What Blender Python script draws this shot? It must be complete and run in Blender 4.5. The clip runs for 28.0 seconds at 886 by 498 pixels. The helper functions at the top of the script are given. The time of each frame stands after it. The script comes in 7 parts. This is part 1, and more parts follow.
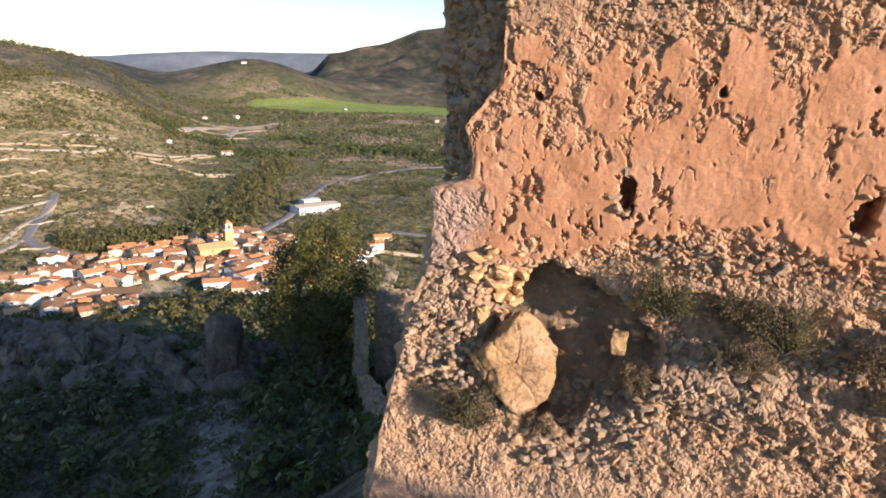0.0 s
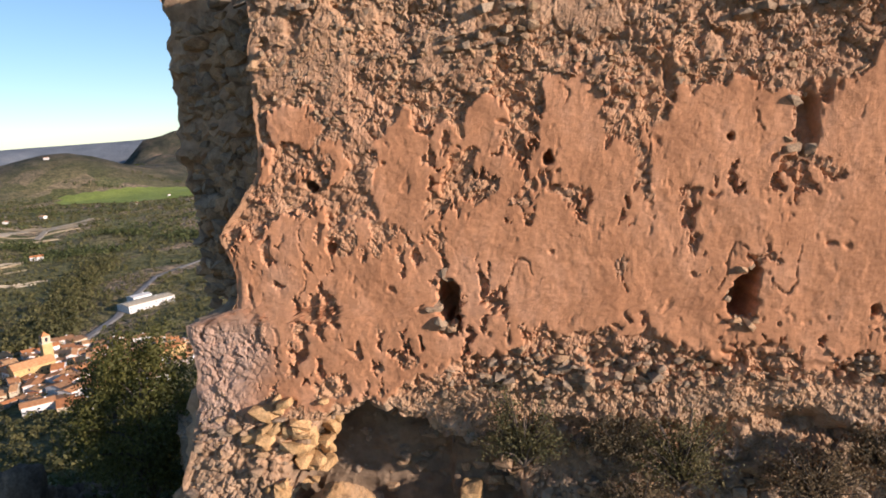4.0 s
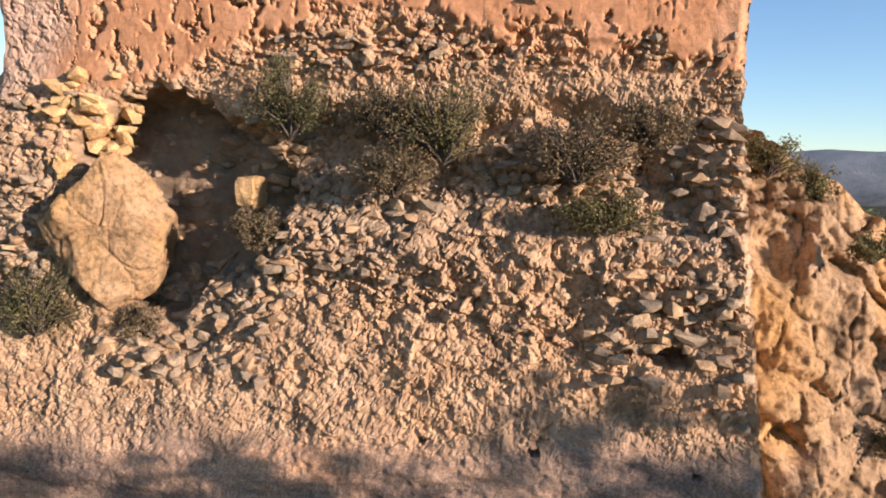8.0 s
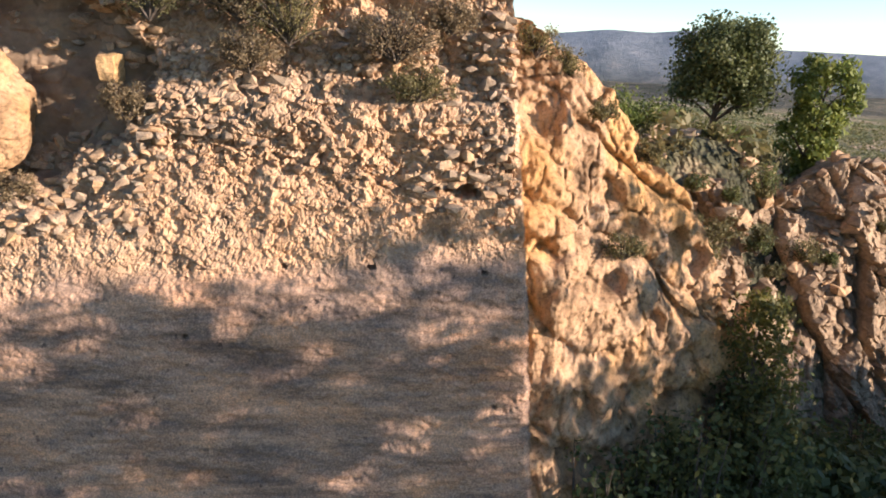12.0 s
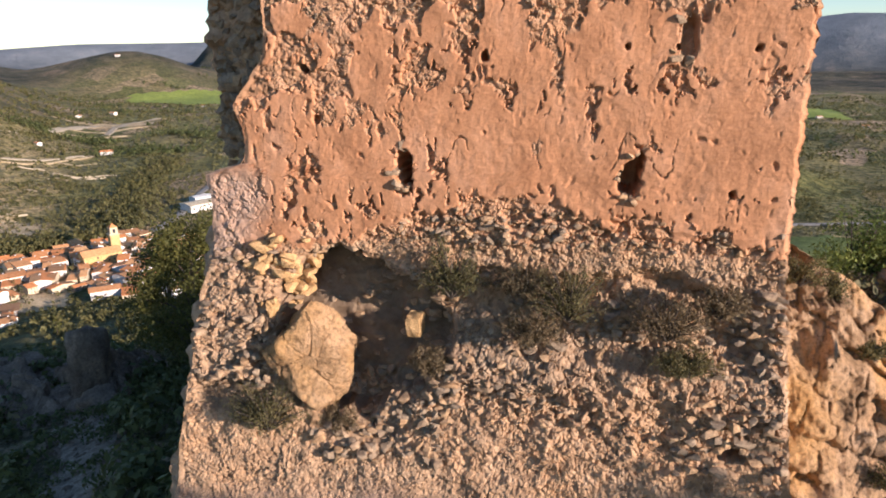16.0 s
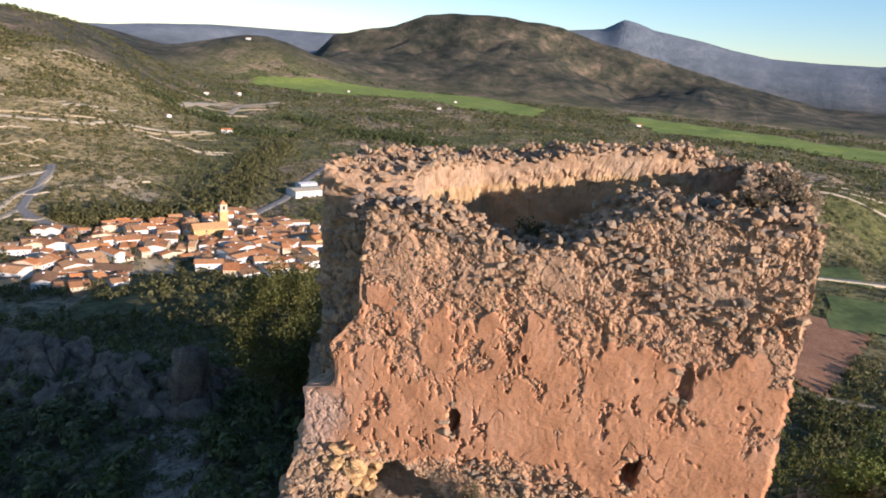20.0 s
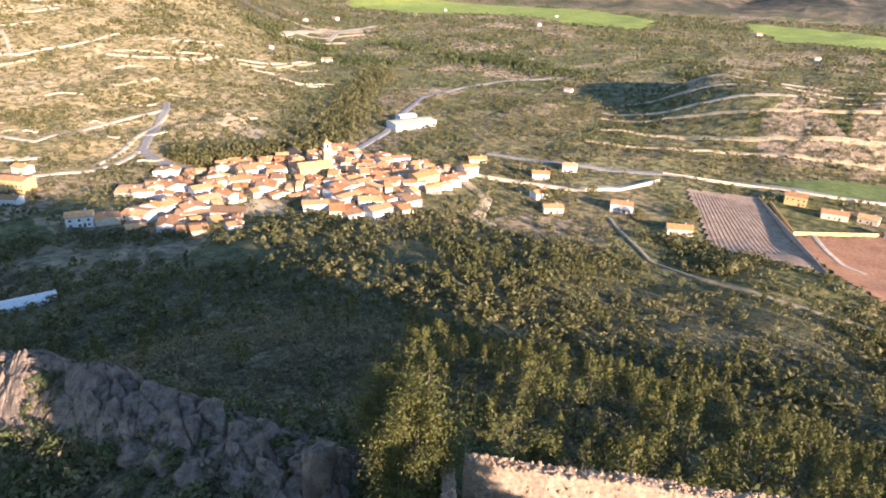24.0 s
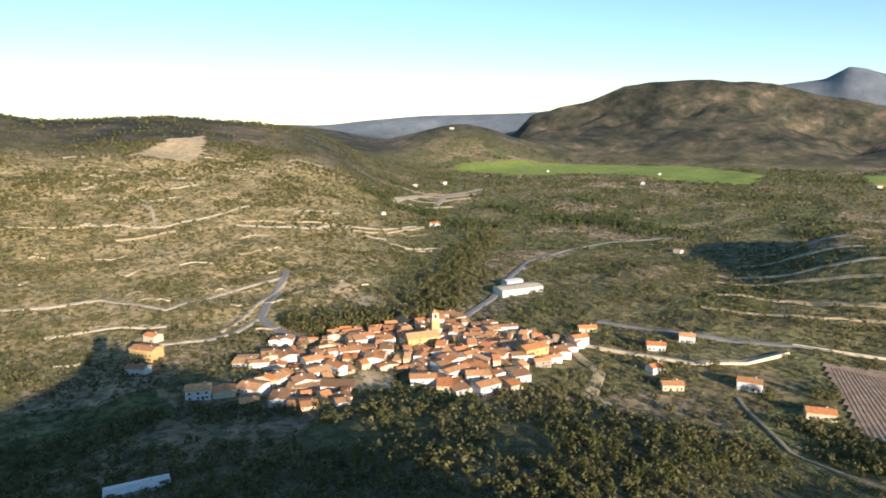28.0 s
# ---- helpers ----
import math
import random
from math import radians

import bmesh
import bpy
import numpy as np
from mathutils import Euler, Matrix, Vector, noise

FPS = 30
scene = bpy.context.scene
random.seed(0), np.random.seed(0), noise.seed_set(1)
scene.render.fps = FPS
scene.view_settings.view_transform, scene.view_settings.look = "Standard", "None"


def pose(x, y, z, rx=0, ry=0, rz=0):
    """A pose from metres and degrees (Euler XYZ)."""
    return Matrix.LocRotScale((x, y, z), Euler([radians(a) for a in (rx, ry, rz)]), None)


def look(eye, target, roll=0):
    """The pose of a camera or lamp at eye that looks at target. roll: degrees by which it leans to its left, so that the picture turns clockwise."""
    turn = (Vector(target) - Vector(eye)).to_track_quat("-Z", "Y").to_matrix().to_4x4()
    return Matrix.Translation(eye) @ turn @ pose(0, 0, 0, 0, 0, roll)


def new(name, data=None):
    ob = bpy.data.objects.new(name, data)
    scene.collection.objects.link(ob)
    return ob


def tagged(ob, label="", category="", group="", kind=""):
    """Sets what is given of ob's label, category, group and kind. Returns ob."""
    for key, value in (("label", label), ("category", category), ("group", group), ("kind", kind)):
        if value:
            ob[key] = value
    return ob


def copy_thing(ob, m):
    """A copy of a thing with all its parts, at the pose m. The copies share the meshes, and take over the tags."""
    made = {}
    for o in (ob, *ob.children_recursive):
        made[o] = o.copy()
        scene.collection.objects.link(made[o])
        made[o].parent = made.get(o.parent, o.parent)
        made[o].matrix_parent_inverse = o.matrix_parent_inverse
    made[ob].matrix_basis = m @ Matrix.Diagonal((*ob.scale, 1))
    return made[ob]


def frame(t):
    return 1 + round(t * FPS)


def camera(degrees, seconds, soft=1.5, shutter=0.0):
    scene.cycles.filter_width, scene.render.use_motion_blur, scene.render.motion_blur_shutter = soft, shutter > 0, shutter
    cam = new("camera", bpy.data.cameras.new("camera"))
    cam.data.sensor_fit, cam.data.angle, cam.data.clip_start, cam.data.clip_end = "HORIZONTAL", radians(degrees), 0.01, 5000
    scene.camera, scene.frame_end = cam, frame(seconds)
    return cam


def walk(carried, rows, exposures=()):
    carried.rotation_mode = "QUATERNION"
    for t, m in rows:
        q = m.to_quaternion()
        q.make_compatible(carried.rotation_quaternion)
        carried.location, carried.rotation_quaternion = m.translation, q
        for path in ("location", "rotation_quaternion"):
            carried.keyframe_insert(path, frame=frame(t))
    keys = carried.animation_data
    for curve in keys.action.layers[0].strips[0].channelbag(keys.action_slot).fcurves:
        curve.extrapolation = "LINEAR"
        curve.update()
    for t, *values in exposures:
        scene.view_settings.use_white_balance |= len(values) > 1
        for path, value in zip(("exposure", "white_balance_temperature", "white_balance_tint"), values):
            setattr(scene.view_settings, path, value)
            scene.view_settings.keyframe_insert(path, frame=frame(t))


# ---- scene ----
cam = camera(66.40, 28.0, 1.8)

PATH = [
    (0, look((5.015, -10.343, 11.782), (1.364, -1.396, 9.207), 1.71)),
    (0.5, look((5.402, -9.577, 11.727), (1.822, -0.557, 9.311), 0.16)),
    (1, look((5.717, -8.948, 11.737), (2.397, 0.215, 9.499), 2.99)),
    (1.5, look((5.938, -8.459, 11.890), (2.933, 0.818, 9.676), 4.77)),
    (2, look((5.981, -8.144, 12.030), (3.183, 1.126, 9.530), 5.42)),
    (2.5, look((5.817, -7.773, 12.110), (3.224, 1.499, 9.407), 4.17)),
    (4.5, look((4.755, -7.249, 11.722), (3.457, 2.543, 10.167), -5.72)),
    (5, look((5.191, -7.489, 11.438), (4.071, 2.138, 8.975), -5.38)),
    (5.5, look((5.881, -7.582, 11.178), (4.836, 1.945, 8.323), -1.85)),
    (6, look((6.408, -7.557, 10.660), (4.521, 1.783, 7.627), 2.07)),
    (6.5, look((6.777, -7.312, 10.040), (4.725, 1.981, 6.969), 2.49)),
    (7, look((7.028, -6.924, 9.384), (6.283, 2.932, 7.864), -0.08)),
    (7.5, look((7.374, -6.813, 8.575), (6.890, 3.104, 7.385), -0.12)),
    (8, look((7.697, -6.900, 8.010), (5.455, 2.772, 6.821), 2.24)),
    (8.5, look((7.989, -7.254, 7.539), (4.742, 2.115, 6.247), 3.62)),
    (9, look((8.308, -7.799, 7.242), (5.921, 1.755, 5.505), 2.78)),
    (9.5, look((8.481, -8.472, 6.965), (7.329, 1.269, 5.021), 2.54)),
    (10, look((8.627, -9.014, 6.895), (8.242, 0.717, 4.623), 3.02)),
    (10.5, look((8.606, -9.452, 6.996), (9.055, 0.167, 4.298), 3.69)),
    (11, look((8.389, -9.577, 7.261), (8.353, -0.001, 4.380), 3.59)),
    (11.5, look((8.048, -9.416, 7.694), (8.160, 0.133, 4.727), 4.54)),
    (12, look((7.582, -9.025, 8.043), (8.210, 0.562, 5.269), 2.95)),
    (12.5, look((6.943, -8.431, 8.494), (6.759, 1.324, 6.300), -0.97)),
    (13, look((6.529, -7.838, 9.028), (4.672, 1.846, 7.362), -1.12)),
    (13.5, look((6.248, -7.488, 9.493), (4.311, 2.231, 8.155), -1.16)),
    (15.5, look((6.405, -8.695, 11.252), (4.411, 0.823, 8.922), 0.41)),
    (16, look((6.572, -9.178, 11.626), (4.273, 0.146, 8.837), -0.54)),
    (16.5, look((6.741, -9.469, 12.013), (4.395, -0.224, 9.008), -1.18)),
    (17, look((6.884, -9.534, 12.348), (4.477, -0.338, 9.242), 0.85)),
    (17.5, look((6.970, -9.350, 12.714), (4.533, -0.068, 9.903), -1.11)),
    (18, look((7.106, -9.096, 13.120), (4.527, 0.357, 11.124), -2.63)),
    (18.5, look((7.419, -8.976, 13.772), (4.531, 0.449, 12.092), 4.26)),
    (19, look((7.658, -9.163, 14.515), (4.512, 0.165, 12.758), 9.30)),
    (19.5, look((7.630, -9.683, 15.405), (4.205, -0.604, 12.989), 8.10)),
    (20, look((7.375, -10.242, 16.367), (3.804, -1.321, 13.600), 4.74)),
    (20.5, look((6.950, -10.744, 17.504), (3.292, -1.886, 14.648), 2.16)),
    (21, look((6.571, -11.088, 18.599), (2.752, -2.327, 15.657), -0.35)),
    (21.5, look((6.214, -11.225, 20.019), (2.097, -2.667, 16.886), -3.19)),
    (23.5, look((2.463, -5.841, 24.757), (-2.025, 2.287, 21.041), 2.96)),
    (24, look((1.679, -4.999, 26.753), (-2.942, 2.936, 22.794), 1.61)),
    (24.5, look((0.754, -3.650, 28.987), (-4.064, 4.347, 25.406), -0.10)),
    (25, look((-0.451, -2.418, 30.572), (-5.369, 5.677, 27.366), 1.82)),
    (25.5, look((-1.770, -0.964, 32.233), (-7.037, 7.056, 29.415), 3.40)),
    (26, look((-3.078, 0.173, 33.451), (-8.586, 8.142, 30.971), 4.82)),
    (26.5, look((-3.982, 0.830, 34.710), (-9.710, 8.708, 32.443), 9.04)),
    (27, look((-4.760, 1.214, 35.837), (-10.516, 9.121, 33.751), 8.21)),
    (27.5, look((-5.890, 1.439, 37.252), (-11.849, 9.227, 35.291), 3.75)),
    (28, look((-6.920, 1.261, 38.819), (-13.147, 8.862, 36.963), -0.89)),
]
walk(cam, PATH, [(0, 1.15, 5700, 15), (1, 1.0, 5700, 15), (2, 0.8, 5700, 15), (5, 0.62, 5600, 15), (6, 0.85, 5700, 15), (7, 1.14, 5800, 14), (8.2, 1.06, 5800, 14), (9.4, 0.9, 5700, 13), (10, 1.02, 5750, 13), (11, 1.58, 5900, 14), (12.2, 1.58, 5800, 13), (13, 1.08, 5900, 15), (15.5, 0.95, 5700, 15), (17, 0.9, 5650, 15), (18.2, 0.83, 5600, 14), (19, 0.68, 5250, 13), (20, 0.8, 5400, 14), (21.5, 1.18, 5650, 14), (23.5, 1.85, 5900, 18), (24.5, 1.98, 5900, 19), (25.5, 1.78, 5900, 17), (27, 1.28, 5800, 10), (28, 1.02, 5700, 5)])

# ---- world, sun and exposure ----
SUN_AZ, SUN_EL = radians(112), radians(13.2)          # clockwise from +y, and above the horizon
world = bpy.data.worlds.new("world")
scene.world = world
world.use_nodes = True
wn = world.node_tree
sky = wn.nodes.new("ShaderNodeTexSky")
sky.sky_type = "NISHITA"
sky.sun_disc = False
sky.sun_elevation, sky.sun_rotation = SUN_EL, SUN_AZ
sky.altitude, sky.air_density, sky.dust_density, sky.ozone_density = 400, 1.0, 0.0, 2.0
wn.links.new(sky.outputs[0], wn.nodes["Background"].inputs[0])
wn.nodes["Background"].inputs[1].default_value = 0.092
sun_lamp = bpy.data.lights.new("sun", "SUN")
sun_lamp.energy, sun_lamp.angle, sun_lamp.color = 5.0, radians(0.5), (1.0, 0.79, 0.60)
sun = new("sun", sun_lamp)
SUNV = Vector((math.sin(SUN_AZ) * math.cos(SUN_EL), math.cos(SUN_AZ) * math.cos(SUN_EL), math.sin(SUN_EL)))
sun.matrix_world = look(tuple(SUNV * 100), (0, 0, 0))

# ---- number tools ----
def hash2(i, j, seed=0):
    h = (i.astype(np.int64) * 374761393 + j.astype(np.int64) * 668265263 + seed * 974634777) & 0x7FFFFFFF
    h = ((h ^ (h >> 13)) * 1274126177) & 0x7FFFFFFF
    return ((h ^ (h >> 16)) & 0xFFFF) / 65535.0


def vnoise(x, y, seed=0):
    x, y = np.asarray(x, float), np.asarray(y, float)
    i, j = np.floor(x), np.floor(y)
    u, v = x - i, y - j
    u, v = u * u * (3 - 2 * u), v * v * (3 - 2 * v)
    a, b = hash2(i, j, seed), hash2(i + 1, j, seed)
    c, d = hash2(i, j + 1, seed), hash2(i + 1, j + 1, seed)
    return (a * (1 - u) + b * u) * (1 - v) + (c * (1 - u) + d * u) * v


def fbm(x, y, octaves=4, seed=0):
    out, amp, tot = 0, 1.0, 0.0
    for k in range(octaves):
        out = out + amp * (vnoise(x * 2 ** k, y * 2 ** k, seed + k) - 0.5)
        tot += amp
        amp *= 0.5
    return out / tot * 2


def cells(x, y, seed=0):
    """Nearest and second nearest distance to jittered points, and the nearest point's number."""
    x, y = np.asarray(x, float), np.asarray(y, float)
    i, j = np.floor(x), np.floor(y)
    best, second, tag = np.full(x.shape, 9.0), np.full(x.shape, 9.0), np.zeros(x.shape)
    for a in (-1, 0, 1):
        for b in (-1, 0, 1):
            px, py = i + a + hash2(i + a, j + b, seed), j + b + hash2(i + a, j + b, seed + 7)
            d = np.hypot(px - x, py - y)
            near = d < best
            second = np.where(near, best, np.minimum(second, d))
            tag = np.where(near, hash2(i + a, j + b, seed + 13), tag)
            best = np.where(near, d, best)
    return best, second, tag


def shards(x, y, seed=0):
    """Broken facets: each cell is a tilted plane of its own height, with a joint at its border."""
    x, y = np.asarray(x, float), np.asarray(y, float)
    i, j = np.floor(x), np.floor(y)
    best, second = np.full(x.shape, 9.0), np.full(x.shape, 9.0)
    tilt, tag = np.zeros(x.shape), np.zeros(x.shape)
    for a in (-1, 0, 1):
        for b in (-1, 0, 1):
            px, py = i + a + hash2(i + a, j + b, seed), j + b + hash2(i + a, j + b, seed + 7)
            d = np.hypot(px - x, py - y)
            near = d < best
            second = np.where(near, best, np.minimum(second, d))
            gx, gy = hash2(i + a, j + b, seed + 3) - 0.5, hash2(i + a, j + b, seed + 5) - 0.5
            tilt = np.where(near, (x - px) * gx + (y - py) * gy, tilt)
            tag = np.where(near, hash2(i + a, j + b, seed + 13), tag)
            best = np.where(near, d, best)
    return tilt, tag, np.clip((second - best) / 0.35, 0, 1)


def step(a, b, x):
    t = np.clip((x - a) / (b - a), 0, 1)
    return t * t * (3 - 2 * t)


def raw(name, verts, faces, mat, parent=None, smooth=True):
    """A mesh object from arrays of corners and of equal-sided faces."""
    verts, faces = np.asarray(verts, np.float32), np.asarray(faces, np.int32)
    me = bpy.data.meshes.new(name)
    n, k = faces.shape
    me.vertices.add(len(verts))
    me.vertices.foreach_set("co", verts.ravel())
    me.loops.add(n * k)
    me.loops.foreach_set("vertex_index", faces.ravel())
    me.polygons.add(n)
    me.polygons.foreach_set("loop_start", np.arange(n, dtype=np.int32) * k)
    me.polygons.foreach_set("use_smooth", np.full(n, smooth))
    me.update(calc_edges=True)
    me.validate()
    if mat:
        me.materials.append(mat)
    ob = new(name, me)
    if parent:
        ob.parent = parent
    return ob


def grid_faces(rows, cols):
    a = (np.arange(rows - 1)[:, None] * cols + np.arange(cols - 1)[None]).ravel()
    return np.stack([a, a + 1, a + cols + 1, a + cols], 1)


def part(name, bm, mat, parent=None, label="", smooth=False):
    me = bpy.data.meshes.new(name)
    bm.to_mesh(me)
    bm.free()
    for p in me.polygons:
        p.use_smooth = smooth
    me.materials.append(mat)
    ob = new(name, me)
    if parent:
        ob.parent = parent
    if label:
        tagged(ob, label)
    return ob


def thing(name, label, category, group="", kind="", at=(0, 0, 0)):
    ob = new(name)
    ob.location = at
    ob.empty_display_size = 0.2
    return tagged(ob, label, category, group, kind)


def block(bm, x0, y0, z0, x1, y1, z1):
    v = [bm.verts.new(c) for c in ((x0, y0, z0), (x1, y0, z0), (x1, y1, z0), (x0, y1, z0), (x0, y0, z1), (x1, y0, z1), (x1, y1, z1), (x0, y1, z1))]
    for f in ((3, 2, 1, 0), (4, 5, 6, 7), (0, 1, 5, 4), (1, 2, 6, 5), (2, 3, 7, 6), (3, 0, 4, 7)):
        bm.faces.new([v[i] for i in f])
    return v


# ---- materials ----
def material(name, rough=0.9):
    m = bpy.data.materials.new(name)
    m.use_nodes = True
    b = m.node_tree.nodes["Principled BSDF"]
    b.inputs["Roughness"].default_value = rough
    b.inputs["Specular IOR Level"].default_value = 0.25
    return m, m.node_tree, b


def noise_node(nt, scale, detail=4, rough=0.55, coords=None, stretch=None):
    n = nt.nodes.new("ShaderNodeTexNoise")
    n.inputs["Scale"].default_value, n.inputs["Detail"].default_value, n.inputs["Roughness"].default_value = scale, detail, rough
    src = coords
    if src is None:
        g = nt.nodes.new("ShaderNodeNewGeometry")
        src = g.outputs["Position"]
    if stretch:
        mp = nt.nodes.new("ShaderNodeMapping")
        mp.inputs["Scale"].default_value = stretch
        nt.links.new(src, mp.inputs[0])
        src = mp.outputs[0]
    nt.links.new(src, n.inputs["Vector"])
    return n.outputs["Fac"]


def ramp(nt, fac, stops):
    r = nt.nodes.new("ShaderNodeValToRGB")
    e = r.color_ramp.elements
    while len(e) < len(stops):
        e.new(0.5)
    for k, (p, c) in zip(e, stops):
        k.position, k.color = p, (*c, 1)
    nt.links.new(fac, r.inputs[0])
    return r.outputs[0]


def mix(nt, a, b, fac, mode="MIX"):
    m = nt.nodes.new("ShaderNodeMix")
    m.data_type, m.blend_type = "RGBA", mode
    for sock, val in ((m.inputs[0], fac), (m.inputs[6], a), (m.inputs[7], b)):
        if isinstance(val, bpy.types.NodeSocket):
            nt.links.new(val, sock)
        elif isinstance(val, (int, float)):
            sock.default_value = val
        else:
            sock.default_value = (*val, 1)
    return m.outputs[2]


def bump(nt, bsdf, height, dist, strength=1.0):
    b = nt.nodes.new("ShaderNodeBump")
    b.inputs["Strength"].default_value, b.inputs["Distance"].default_value = strength, dist
    nt.links.new(height, b.inputs["Height"])
    if bsdf.inputs["Normal"].is_linked:
        nt.links.new(bsdf.inputs["Normal"].links[0].from_socket, b.inputs["Normal"])
    nt.links.new(b.outputs[0], bsdf.inputs["Normal"])


def simple(name, dark, light, scale, rough=0.9, bumps=((20, 0.01),), per_object=0.0, lo=0.3, hi=0.7, spread=None, per_island=0.0):
    """A two-tone material with noise, fine relief and, if asked, a tone for each object or piece."""
    m, nt, b = material(name, rough)
    col = ramp(nt, noise_node(nt, scale, 6, 0.62), [(lo, dark), (hi, light)])
    col = mix(nt, col, ramp(nt, noise_node(nt, scale * 9, 4, 0.6), [(0.35, (0.72, 0.72, 0.72)), (0.65, (1.18, 1.18, 1.18))]), 1.0, "MULTIPLY")
    if per_object or per_island:
        if per_object:
            o = nt.nodes.new("ShaderNodeObjectInfo").outputs["Random"]
        else:
            o = nt.nodes.new("ShaderNodeNewGeometry").outputs["Random Per Island"]
        k = per_object or per_island
        tones = spread or [(0.0, (1 - k,) * 3), (1.0, (1 + k,) * 3)]
        col = mix(nt, col, ramp(nt, o, tones), 1.0, "MULTIPLY")
    nt.links.new(col, b.inputs["Base Color"])
    for s, d in bumps:
        bump(nt, b, noise_node(nt, s, 6, 0.65), d)
    return m


def attr_mask(nt, name):
    a = nt.nodes.new("ShaderNodeAttribute")
    a.attribute_name = name
    return a.outputs["Fac"]


def put_mask(ob, name, values):
    a = ob.data.attributes.new(name, "FLOAT", "POINT")
    a.data.foreach_set("value", np.asarray(values, np.float32).ravel())


MAT_GOLD = simple("golden_stone", (0.40, 0.24, 0.10), (0.70, 0.45, 0.21), 5, 0.92, ((26, 0.02), (90, 0.006)))
STONE_TONES = [(0.0, (0.64, 0.65, 0.67)), (0.3, (0.88, 0.90, 0.91)), (0.55, (1.1, 1.02, 0.92)), (0.8, (0.98, 0.86, 0.72)), (1.0, (1.2, 1.06, 0.88))]
MAT_STONE = simple("stone", (0.25, 0.172, 0.11), (0.54, 0.385, 0.24), 7, 0.92, ((26, 0.02), (90, 0.006)), per_island=0.3, spread=STONE_TONES)
MAT_STONE_ONE = simple("loose_stone", (0.25, 0.172, 0.11), (0.54, 0.385, 0.24), 7, 0.92, ((26, 0.02), (90, 0.006)), per_object=0.3, spread=STONE_TONES)
COURSE_TONES = [(0.0, (0.70, 0.71, 0.72)), (0.35, (0.90, 0.92, 0.92)), (0.6, (1.0, 0.95, 0.88)), (0.85, (1.12, 0.97, 0.76)), (1.0, (1.15, 1.06, 0.93))]
MAT_COURSE = simple("coursed_stone", (0.22, 0.16, 0.11), (0.50, 0.365, 0.24), 7, 0.92, ((26, 0.02), (90, 0.006)), per_island=0.3, spread=COURSE_TONES)
MAT_COURSE_ONE = simple("laid_stone", (0.22, 0.16, 0.11), (0.50, 0.365, 0.24), 7, 0.92, ((26, 0.02), (90, 0.006)), per_object=0.3, spread=COURSE_TONES)
MAT_RIM = simple("weathered_stone", (0.18, 0.14, 0.105), (0.42, 0.325, 0.235), 6, 0.93, ((20, 0.02), (80, 0.006)), per_object=0.3, spread=[(0.0, (0.72, 0.72, 0.72)), (0.7, (1.0, 1.0, 1.0)), (1.0, (1.25, 1.1, 0.9))])
def rock_material(name, pale, tan, ochre):
    """Weathered limestone: pale crust, tan body, ochre washes and dark lichen specks."""
    m, nt, b = material(name, 0.93)
    col = ramp(nt, noise_node(nt, 1.6, 8, 0.66), [(0.32, tuple(0.45 * c for c in tan)), (0.48, tan), (0.66, pale)])
    wash = ramp(nt, noise_node(nt, 0.55, 6, 0.6, stretch=(1, 1, 0.5)), [(0.46, (0, 0, 0)), (0.60, (1, 1, 1))])
    col = mix(nt, col, ochre, wash)
    col = mix(nt, col, ramp(nt, noise_node(nt, 14, 5, 0.7), [(0.36, (0.55, 0.55, 0.56)), (0.50, (1.0, 1.0, 1.0)), (0.68, (1.2, 1.18, 1.15))]), 1.0, "MULTIPLY")
    nt.links.new(col, b.inputs["Base Color"])
    for sc, d in ((3, 0.10), (11, 0.05), (40, 0.015)):
        bump(nt, b, noise_node(nt, sc, 7, 0.68), d)
    return m


MAT_ROCK = rock_material("limestone", (0.55, 0.365, 0.22), (0.43, 0.27, 0.145), (0.55, 0.31, 0.12))
MAT_BOULDER = rock_material("boulder_limestone", (0.57, 0.375, 0.215), (0.44, 0.27, 0.135), (0.55, 0.315, 0.12))
MAT_CRAG = simple("crag_limestone", (0.15, 0.105, 0.065), (0.44, 0.31, 0.19), 1.1, 0.93, ((3, 0.12), (14, 0.04), (60, 0.008)))
MAT_GREY_ROCK = simple("grey_limestone", (0.10, 0.075, 0.055), (0.28, 0.21, 0.15), 0.7, 0.93, ((3, 0.12), (14, 0.04)))
MAT_PATH = simple("pale_path", (0.09, 0.07, 0.05), (0.34, 0.28, 0.21), 1.4, 0.95, ((8, 0.03),))
MAT_BARK = simple("bark", (0.05, 0.04, 0.03), (0.14, 0.11, 0.085), 6, 0.95, ((30, 0.01),))


def leaf_material(name, dark, light, back=0.35):
    m, nt, b = material(name, 0.6)
    g = nt.nodes.new("ShaderNodeNewGeometry")
    col = ramp(nt, g.outputs["Random Per Island"], [(0.0, dark), (1.0, light)])
    col = mix(nt, col, ramp(nt, noise_node(nt, 0.35, 3), [(0.3, (0.75, 0.8, 0.75)), (0.7, (1.25, 1.15, 1.0))]), 1.0, "MULTIPLY")
    nt.links.new(col, b.inputs["Base Color"])
    t = nt.nodes.new("ShaderNodeBsdfTranslucent")
    nt.links.new(col, t.inputs[0])
    s = nt.nodes.new("ShaderNodeMixShader")
    s.inputs[0].default_value = back
    nt.links.new(b.outputs[0], s.inputs[1])
    nt.links.new(t.outputs[0], s.inputs[2])
    nt.links.new(s.outputs[0], nt.nodes["Material Output"].inputs[0])
    return m


